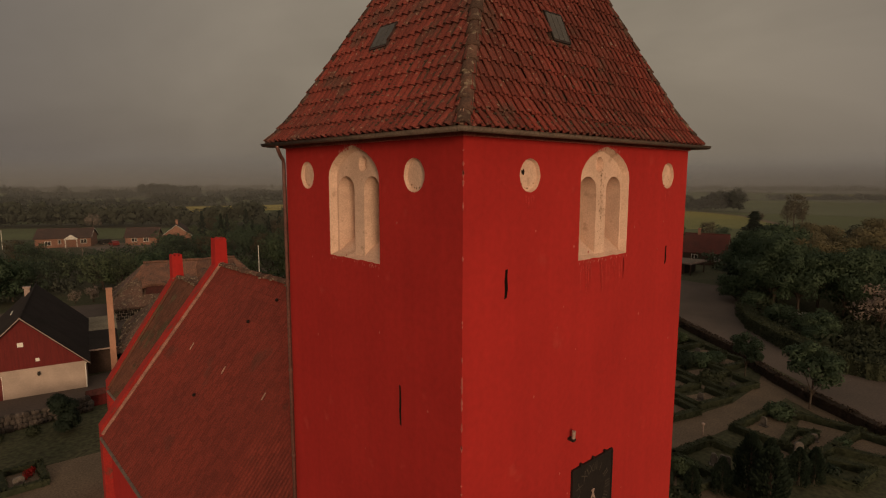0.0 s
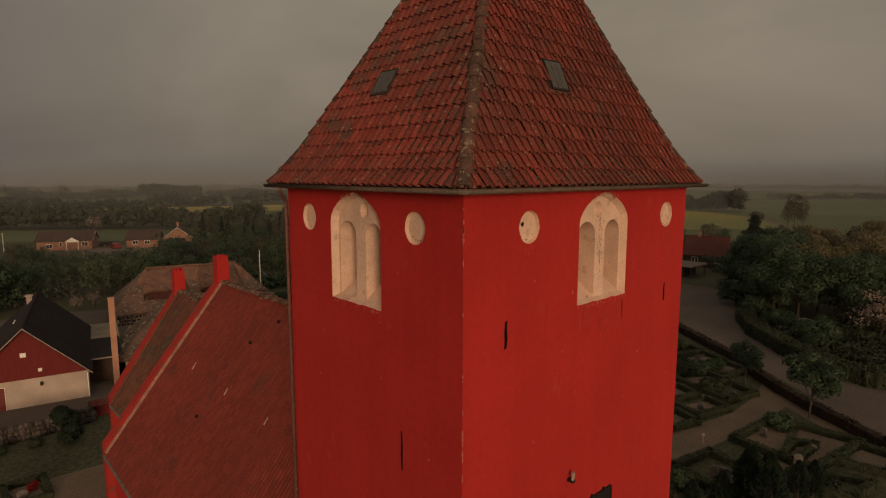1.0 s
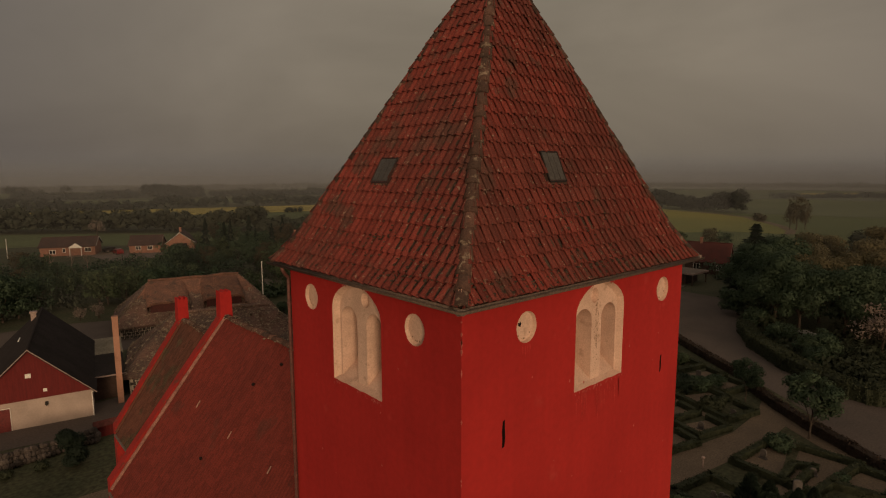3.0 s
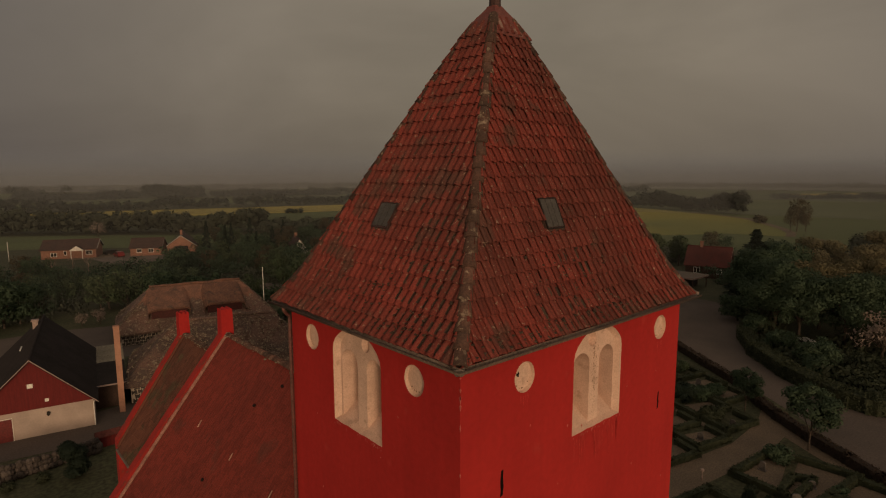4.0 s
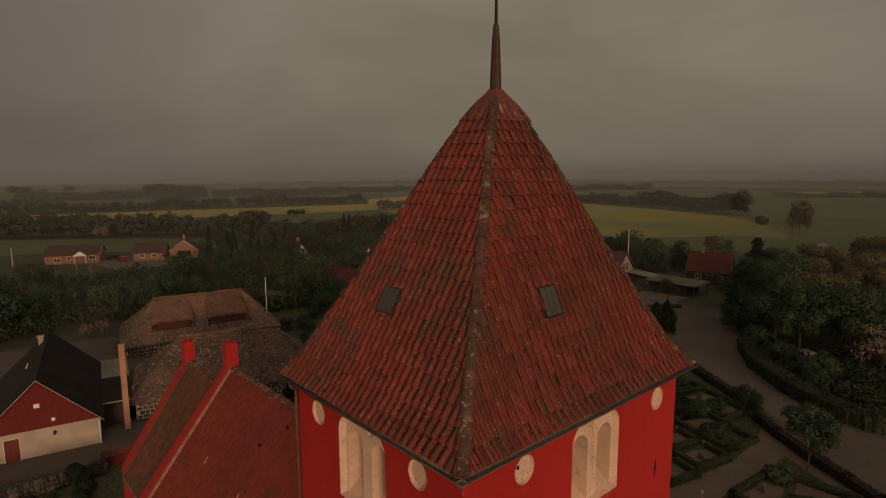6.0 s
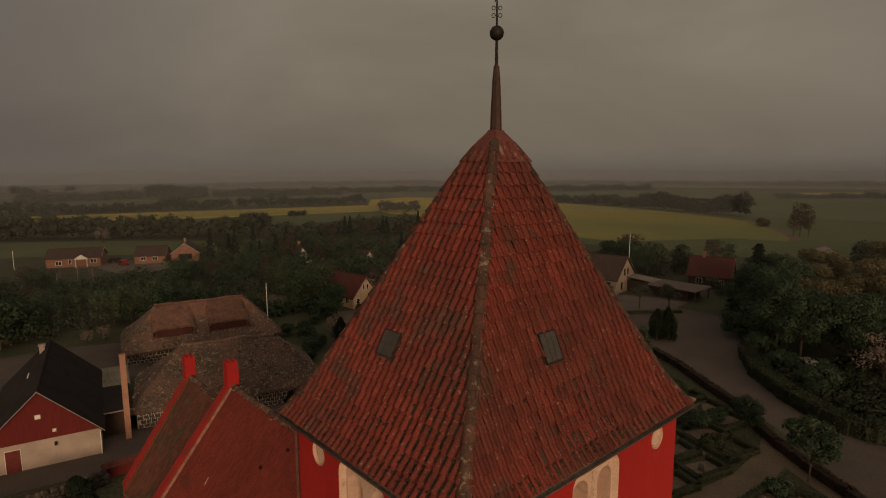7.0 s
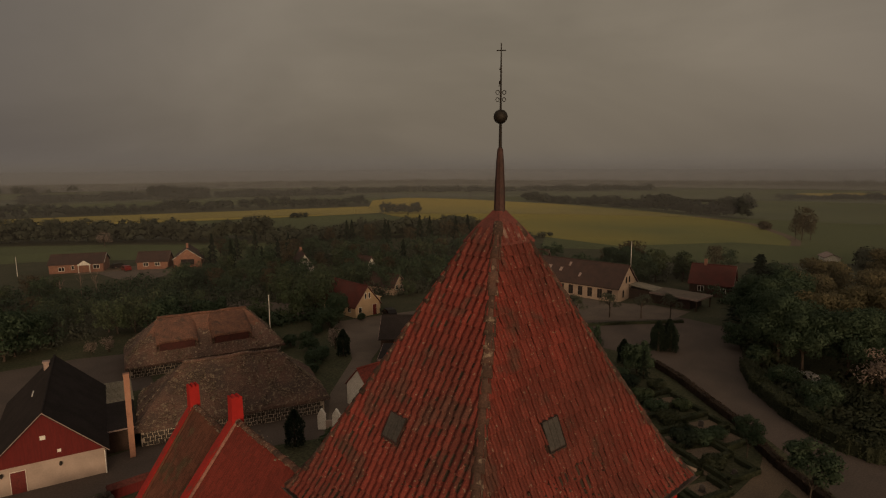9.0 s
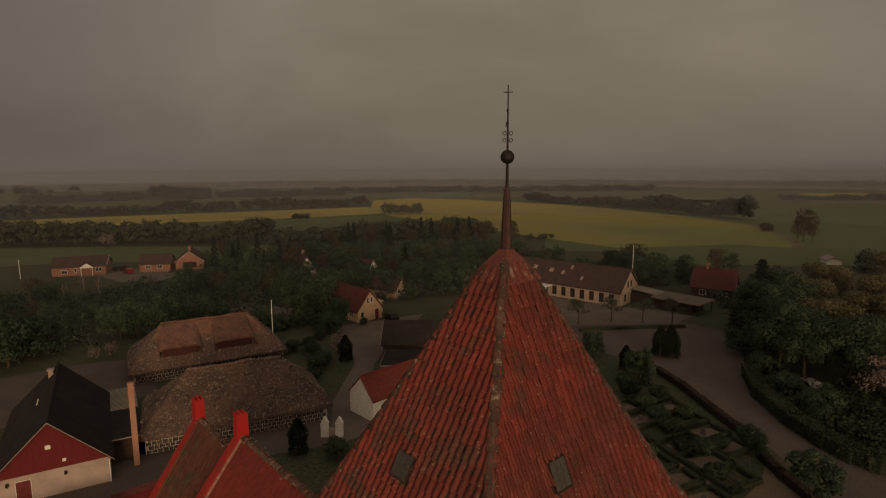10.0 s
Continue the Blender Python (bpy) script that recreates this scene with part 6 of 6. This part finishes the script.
wood("far_wood", "dark belt of trees behind the meadow", (-80, 300), (8, 266), 7, 10.5, 520, 1.4, 1, M_BELT)
wood("far_wood", "dark belt of trees behind the meadow", (8, 266), (90, 208), 7, 11, 640, 1.5, 21, M_BELT)
wood("far_wood", "dark belt of village trees", (84, 200), (176, 172), 12, 8.5, 420, 1.6, 2, M_BELT)
wood("far_wood", "copse between the fields", (195, 280), (217, 269), 3.5, 9, 130, 1.2, 3, M_BELT)
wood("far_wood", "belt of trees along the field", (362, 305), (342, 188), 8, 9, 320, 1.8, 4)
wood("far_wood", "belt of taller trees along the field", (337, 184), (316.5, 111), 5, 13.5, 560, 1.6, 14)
wood("far_wood", "belt of distant trees", (-160, 448), (232, 352), 8, 9, 620, 1.9, 5)
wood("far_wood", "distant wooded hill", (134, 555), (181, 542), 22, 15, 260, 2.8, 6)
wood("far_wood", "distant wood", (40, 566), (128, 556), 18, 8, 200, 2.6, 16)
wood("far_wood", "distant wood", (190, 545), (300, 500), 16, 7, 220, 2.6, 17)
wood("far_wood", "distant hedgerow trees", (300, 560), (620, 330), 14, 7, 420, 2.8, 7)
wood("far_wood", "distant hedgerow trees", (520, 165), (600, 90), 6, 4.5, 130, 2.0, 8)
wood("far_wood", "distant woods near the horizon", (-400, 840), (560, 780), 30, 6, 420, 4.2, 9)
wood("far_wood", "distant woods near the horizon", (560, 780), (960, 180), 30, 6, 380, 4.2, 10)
wood("far_wood", "lone bush at the edge of the rape field", (140, 290), (147, 285), 1.2, 4, 16, 1.2, 13)
wood("far_wood", "blossoming bushes by the country lane", (266, 86), (278, 92), 2, 4.0, 22, 1.0, 18, M_LEAF4)
wood("far_wood", "dark wood at the edge of the village", (186, 34), (192, -8), 5, 7.6, 240, 1.7, 12, M_BELT)
wood("far_wood", "small bushes in the green field", (168, 142), (177, 135), 1.0, 3.0, 16, 0.9, 19, M_BELT)

# undergrowth between the village trees
thickets = [((-40, 104), (60, 108), 7, 4.0), ((-40, 122), (52, 124), 8, 3.5), ((-40, 140), (50, 140), 7, 3.0), ((72, 142), (132, 102), 11, 4.5), ((72, 112), (118, 96), 9, 4.0), ((76, 156), (140, 128), 11, 5.0), ((48, 100), (84, 92), 4, 3.5), ((24, 92), (46, 88), 2.5, 3.2), ((52, 112), (66, 110), 4, 3.0)]
thickets += [((104, 26), (160, 10), 8, 5.0), ((112, 40), (150, 36), 6, 4.0), ((66, 2), (96, 10), 6, 3.5), ((120, 66), (146, 58), 5, 5.0), ((63.5, 4.0), (68, 11), 2.4, 1.6), ((68, 11.5), (78, 18.0), 2.2, 1.5), ((80, 21.5), (94, 29.0), 2.2, 4.0), ((70, 6), (76, 10), 2.4, 1.5), ((64.5, 11.8), (76, 19.6), 1.2, 1.8), ((76, 19.6), (92, 28.4), 1.5, 3.0), ((62, 1.0), (61.2, 5.0), 1.0, 1.8)]
for k, (p0, p1, d, h) in enumerate(thickets):
    # grove undergrowth gets the darker box leaf, painting in the shade under its trees
    wood("thicket", "dense dark undergrowth between the trees", p0, p1, d, h, int(0.42 * d * math.dist(p0, p1) ** 0.9) + 26, 1.0 if d < 2 else 1.2, 40 + k, M_BOX if 60 < p0[0] < 100 and p0[1] < 30 else M_LEAF if k % 3 else M_BELT, fine=0.6)


# ---- churchyard ----
def leafy_hedge(name, label, pts, w, h, seed, dens=70, leaf=0.07, material=None, category="hedge", group=""):
    """A clipped hedge along a line: a solid core under a skin of small leaves."""
    material = material or M_BOX
    r = np.random.default_rng(seed)
    core, vs, fs = Geo(), [], []
    for (x0, y0), (x1, y1) in zip(pts, pts[1:]):
        d = np.array([x1 - x0, y1 - y0])
        L = np.linalg.norm(d)
        d = d / L
        nr = np.array([-d[1], d[0]])
        m = Matrix(((d[0], nr[0], 0, x0), (d[1], nr[1], 0, y0), (0, 0, 1, 0), (0, 0, 0, 1)))
        core.box((-w * 0.4, -w * 0.42, 0), (L + w * 0.4, w * 0.42, h * 0.93), m)
        n = int(L * dens * (w + 2 * h))
        u = r.uniform(-w / 2, L + w / 2, n)
        k = r.uniform(0, w + 2 * h, n)
        a = np.where(k < h, -w / 2, np.where(k < h + w, k - h - w / 2, w / 2))
        z = np.where(k < h, k, np.where(k < h + w, h, w + 2 * h - k))
        p = np.stack([x0 + d[0] * u + nr[0] * a, y0 + d[1] * u + nr[1] * a, z], 1) + r.normal(size=(n, 3)) * 0.025
        t1 = r.normal(size=(n, 3))
        t1 /= np.linalg.norm(t1, axis=1)[:, None]
        t2 = np.cross(t1, r.normal(size=(n, 3)))
        t2 /= np.linalg.norm(t2, axis=1)[:, None]
        s = leaf * r.uniform(0.6, 1.4, (n, 1))
        o = len(vs)
        vs += np.stack([p - t1 * s, p - t2 * s * 0.6, p + t1 * s, p + t2 * s * 0.6], 1).reshape(-1, 3).tolist()
        fs += [(o + 4 * i, o + 4 * i + 1, o + 4 * i + 2, o + 4 * i + 3) for i in range(n)]
    core.add(vs, fs)
    return tagged(part(name, core, material), label, category, group)


GL = "low clipped box hedge round a grave plot"
hedges = []
# plots on the near side of the path
hedges.append([(29.0, 6.5), (29.9, 9.8), (33.8, 9.0), (33.4, 6.6)])
hedges.append([(33.4, 6.4), (33.2, 4.2), (36.6, 3.9), (37.0, 5.2)])
hedges.append([(37.0, 5.4), (37.4, 8.7), (42.5, 8.1), (42.9, 6.6)])
hedges.append([(37.2, 5.3), (40.2, 5.4), (40.9, 4.2), (37.2, 4.3)])
hedges.append([(43.7, 6.0), (43.9, 2.0), (36.8, 3.1), (36.9, 4.9)])
hedges.append([(39.2, 2.6), (39.7, -0.3), (43.0, -0.8), (43.3, 1.7)])
hedges.append([(36.8, 2.2), (37.4, 0.0), (34.4, 0.3), (34.0, 2.6)])
hedges.append([(24.6, 4.2), (25.4, 7.4), (28.4, 6.4), (28.0, 3.6)])
# rows of plots on the far side
AWAY, ALONG = Vector((0.36, 0.93)), Vector((0.964, -0.266))
for x0, y0, w, rows in ((35.4, 12.7, 3.1, 8), (39.5, 12.3, 3.7, 8), (44.6, 12.0, 3.9, 7), (50.9, 14.8, 3.7, 5)):
    for j in range(rows):
        p = Vector((x0, y0)) + AWAY * (3.35 * j) - ALONG * (0.12 * j)
        grow = w + (0.42 * j if x0 > 44 else 0.0)
        quad = [p + ALONG * grow + AWAY * 2.2, p + ALONG * grow, p, p + AWAY * (3.0 if j % 2 else 2.7)]
        hedges.append([(q.x, q.y) for q in quad])
for k, line in enumerate(hedges):
    leafy_hedge("grave_hedge", GL, line, 0.55, 0.56, 100 + k, dens=60, group="grave hedges")
leafy_hedge("path_hedge", "low box hedge along the churchyard path", [(20, 5.6), (25.5, 8.0), (29.5, 9.6)], 0.5, 0.5, 300, dens=46)
leafy_hedge("road_hedge", "clipped brown hedge along the gravel road", [(43.4, -1.0), (44.4, 0.6), (46.3, 3.3), (48.4, 6.5), (51.1, 10.0), (53.4, 12.4), (57.7, 16.4), (60.9, 20.9), (65.4, 26.8), (68.2, 31.6)], 0.9, 0.9, 301, dens=40, leaf=0.09, material=M_BEECH)
leafy_hedge("verge_hedge", "broad dark green hedge along the road bend", [(64.5, -4.0), (61.2, 1.6), (59.6, 4.4), (59.9, 6.6), (61.2, 9.2), (64.2, 13.2), (69.6, 18.4), (76.0, 22.2)], 1.9, 1.7, 304, dens=46, leaf=0.11, material=M_BOX)
leafy_hedge("verge_hedge", "dark low hedge between forecourt and road", [(77.5, 51.4), (84, 47.5), (90, 43), (93.5, 40.4)], 0.8, 0.5, 303, dens=30, leaf=0.1)
for k, (c, rr) in enumerate((((42.6, 7.2), 1.0), ((28.3, 8.4), 0.85), ((46.6, 14.2), 1.0), ((40.6, 15.8), 0.7), ((50.6, 17.2), 1.1), ((45.2, 20.8), 1.0), ((52.2, 21.8), 1.2), ((37.6, 16.0), 0.6), ((42.0, 22.0), 0.9), ((56, 27), 1.2), ((48, 26.5), 1.0), ((34.8, 2.0), 0.7), ((40.5, 2.4), 0.5), ((24.3, 9.0), 0.8), ((36.0, 6.8), 0.45), ((58.5, 30.5), 1.3), ((54, 24.2), 1.2), ((57, 22.5), 1.0), ((60.5, 27.6), 1.1), ((49, 18.4), 1.3), ((53, 16.6), 0.9), ((47.5, 29.8), 1.2), ((52.3, 29.9), 1.3), ((56.5, 35), 1.2), ((61, 33), 1.0), ((44, 24.3), 1.1), ((38.5, 18.4), 0.9), ((35.5, 18.5), 1.0))):
    g = leaf_cloud([((c[0] + 0.5 * rr * math.cos(a), c[1] + 0.5 * rr * math.sin(a), rr * 0.65 + 0.2 * rr * math.sin(3 * a)), rr * 0.7) for a in (0, 1.3, 2.5, 3.8, 5.0)], 750, 0.105, 400 + k)
    tagged(part("shrub", g, (M_LEAF, M_LEAF2, M_BOX, M_NEEDLE)[k % 4]), "rounded dark shrub between the graves", "shrub", "churchyard shrubs")


def headstone(x, y, w, h, ang, kind):
    st = thing("headstone", ("upright grey granite headstone in its plot", "tall slim pale headstone with a rounded top", "rough natural boulder headstone")[kind], "headstone", "headstones", m=pose(x, y, 0, 0, 0, ang))
    if kind == 2:
        g = Geo().ball((0, 0, h * 0.4), h * 0.62, 10, (0.9, 0.5, 1.0))
        part("stone", g, M_BOULDER, st, smooth=True)
    else:
        top = [(w / 2 * math.cos(a), h - w * 0.3 + w * 0.3 * math.sin(a)) for a in (math.pi * k / 8 for k in range(9))]
        part("stone", Geo().prism([(-w / 2, 0.1), (w / 2, 0.1)] + top, -0.07, 0.07, lambda a, b, d: Vector((a, d, b))), M_MIDGREY, st)
    part("plinth", Geo().box((-w / 2 - 0.08, -0.16, 0), (w / 2 + 0.08, 0.16, 0.11)), M_MIDGREY, st)


rs = random.Random(31)
for line in hedges[::2]:
    cx = sum(p[0] for p in line[:4]) / 4
    cy = sum(p[1] for p in line[:4]) / 4
    headstone(cx + rs.uniform(-0.5, 0.5), cy + rs.uniform(-0.6, 0.6), rs.uniform(0.4, 0.6), rs.uniform(0.5, 0.8), rs.uniform(-100, -70), rs.choice((0, 0, 0, 0, 2)))
headstone(35.1, 3.7, 0.55, 1.7, -60, 1)
headstone(30.7, 6.6, 0.5, 1.1, -60, 1)
headstone(43.6, 6.9, 0.9, 0.9, -60, 1)
headstone(31.3, 7.1, 0.35, 0.8, -60, 0)
headstone(30.9, 7.5, 0.3, 0.9, -60, 0)
for k, line in enumerate(hedges):
    xs, ys = [p[0] for p in line[:4]], [p[1] for p in line[:4]]
    g = Geo().add([(x, y, 0.03 + 0.0005 * k) for x, y in line[:4]], [(0, 1, 2, 3)])
    tagged(part("grave_gravel", g, M_LAWN if k % 3 == 0 else M_PATH), "raked gravel bed inside the hedges", "grave bed", "grave beds")
lampp = thing("path_lamp", "short pale bollard lamp beside the path", "lamp", m=pose(35.0, 10.0, 0))
part("post", Geo().tube([(0, 0, 0), (0, 0, 0.8)], [0.05, 0.05], 8), M_PIPE, lampp)
part("shade", Geo().tube([(0, 0, 0.8), (0, 0, 0.92), (0, 0, 0.98)], [0.12, 0.14, 0.05], 10), M_PIPE, lampp)

# west side: boulder wall, round bush, grave plot
bw = thing("boulder_wall", "low dry wall of grey field boulders", "stone wall")
rb = random.Random(3)
bm_ = Geo().ball((0, 0, 0), 0.36, 8, (1.1, 0.9, 0.8)).mesh("boulder", M_BOULDER)
for k in range(44):
    t = k / 43
    for row in range(3):
        x, y = -13 + 14.5 * t + rb.uniform(-.12, .12), 44.6 + 1.2 * t + row * 0.16 + rb.uniform(-.08, .08)
        ob = new("boulder", bm_)
        ob.parent = bw
        ob.matrix_basis = Matrix.LocRotScale((x, y, 0.24 + row * 0.36), Euler((rb.uniform(0, 6), rb.uniform(0, 6), rb.uniform(0, 6))), (rb.uniform(.7, 1.1),) * 3)
wall_r = thing("churchyard_wall", "low churchyard wall with a red tile coping", "wall")
part("wall", Geo().box((1.6, 46.7, 0), (14, 47.1, 1.05)), M_BARNRED, wall_r)
part("coping", Geo().prism([(-0.45, 1.0), (0.45, 1.0), (0, 1.4)], 1.5, 14.1, lambda a, b, d: Vector((d, 46.9 + a, b))), M_ROOFDULL, wall_r, "red tile coping")
g = leaf_cloud([((-0.65 + 0.42 * math.cos(a), 42.6 + 0.42 * math.sin(a), 0.75 + 0.60 * (k % 4)), 0.66) for k, a in enumerate((0, 1.1, 2.2, 3.3, 4.4, 5.5, 0.5, 3.9))], 2600, 0.075, 77)
tagged(part("bush", g, M_NEEDLE), "round dark clipped bush on the lawn", "bush")
for k in range(6):
    g = leaf_cloud([((-12 + k * 1.9 + rb.uniform(-.4, .4), 44.0 + rb.uniform(-.5, .3), 0.35), 0.5)], 1500, 0.08, 90 + k)
    tagged(part("shrub", g, M_BOX), "small shrub along the boulder wall", "shrub", "shrubs along the wall")
leafy_hedge("grave_hedge", GL, [(-5.0, 34.6), (-2.9, 34.6), (-2.9, 37.6), (-5.0, 37.6), (-5.0, 34.6)], 0.4, 0.45, 500, dens=60, group="grave hedges")
leafy_hedge("grave_hedge", GL, [(-9.0, 34.8), (-6.9, 34.8), (-6.9, 37.8), (-9.0, 37.8), (-9.0, 34.8)], 0.4, 0.45, 501, dens=60, group="grave hedges")
M_FLOWER = leaves("red_flower", (0.45, 0.03, 0.02), (0.35, 0.02, 0.02), 3)
g = leaf_cloud([((-3.6, 36.4, 0.3), 0.32), ((-3.4, 36.9, 0.25), 0.25), ((-3.9, 36.0, 0.22), 0.22)], 3000, 0.045, 510)
tagged(part("flower_bed", g, M_FLOWER), "bright red flowers on a grave", "flowers", kind="stuff")
headstone(-4.2, 35.4, 0.6, 0.7, 10, 0)

# white gate piers by the lane
gate = thing("gate_piers", "white gate piers with gabled caps by the lane", "gate")
for x, y in ((22.4, 46.6), (23.6, 45.5)):
    part("pier", Geo().box((-0.42, -0.24, 0), (0.42, 0.24, 1.6), pose(x, y, 0, 0, 0, -42)), M_FRAME, gate)
    part("pier_cap", Geo().prism([(-0.46, 1.6), (0.46, 1.6), (0.06, 2.3), (-0.06, 2.3)], -0.27, 0.27, lambda a, b, d, x=x, y=y: pose(x, y, 0, 0, 0, -42) @ Vector((a, d, b))), M_FRAME, gate)
part("wall", Geo().box((-0.37, -0.1, 0), (0.37, 0.1, 1.0), pose(23.0, 46.05, 0, 0, 0, -42)), M_BARNWHITE, gate)


def car(label, x, y, ang, paint):
    c = thing("car", label, "car", m=pose(x, y, 0, 0, 0, ang))
    side = [(-2.1, 0.3), (2.1, 0.3), (2.15, 0.7), (1.2, 0.88), (0.6, 1.42), (-1.3, 1.45), (-2.0, 0.95)]
    part("body", Geo().prism(side, -0.82, 0.82, lambda a, b, d: Vector((a, d, b))), paint, c)
    part("side_window", Geo().prism([(1.0, 0.92), (0.52, 1.36), (-1.2, 1.38), (-1.7, 0.96)], -0.835, 0.835, lambda a, b, d: Vector((a, d, b))), M_PANE, c)
    part("windscreen", Geo().add([(1.2, -0.7, 0.9), (1.2, 0.7, 0.9), (0.64, 0.66, 1.41), (0.64, -0.66, 1.41)], [(0, 1, 2, 3)]), M_PANE, c)
    for wx in (-1.3, 1.3):
        for wy in (-0.8, 0.8):
            w = part("wheel", Geo().tube([(wx, wy - 0.1, 0.31), (wx, wy + 0.1, 0.31)], [0.31, 0.31], 14), M_TYRE, c)
            part("rim", Geo().tube([(wx, wy - 0.112, 0.31), (wx, wy + 0.112, 0.31)], [0.19, 0.19], 10), M_PIPE, w)


car("small red car parked by the bungalow", 30.0, 170.0, 95, M_CARRED)
car("dark car parked by the bungalow", 29.5, 176.0, 15, M_BLACK)
car("dark car parked by the yellow house", 56.4, 80.8, 75, M_BLACK)
car("pale car parked under the trees", 77.5, 15.5, 50, M_CARGREY)

# loose laths on the nave roof, and dark lumps painted as gaps in its tiles
for p, q in (((1.82, 20.49, 11.07), (2.04, 20.55, 11.35)), ((1.75, 16.39, 10.99), (1.96, 16.45, 11.25)), ((1.76, 12.5, 11.0), (1.94, 12.53, 11.23))):
    up = Vector((-0.05, 0, 0.045))
    part("lath", Geo().tube([Vector(p) + up, Vector(q) + up], [0.03, 0.025], 6), M_MORTAR, nave, "pale wooden lath lying on the tiles")
# near-black lumps on the tiles in place of shaded holes
for p in ((3.25, 17.03, 12.88), (4.08, 15.83, 13.93), (0.93, 17.49, 9.95)):
    part("tile_gap", Geo().ball(Vector(p) + Vector((-0.04, 0, 0.035)), 0.11, 8, (0.7, 0.8, 0.7)), M_HOLE_SHADE, nave, "dark lump painted as a shaded gap in the tiles")
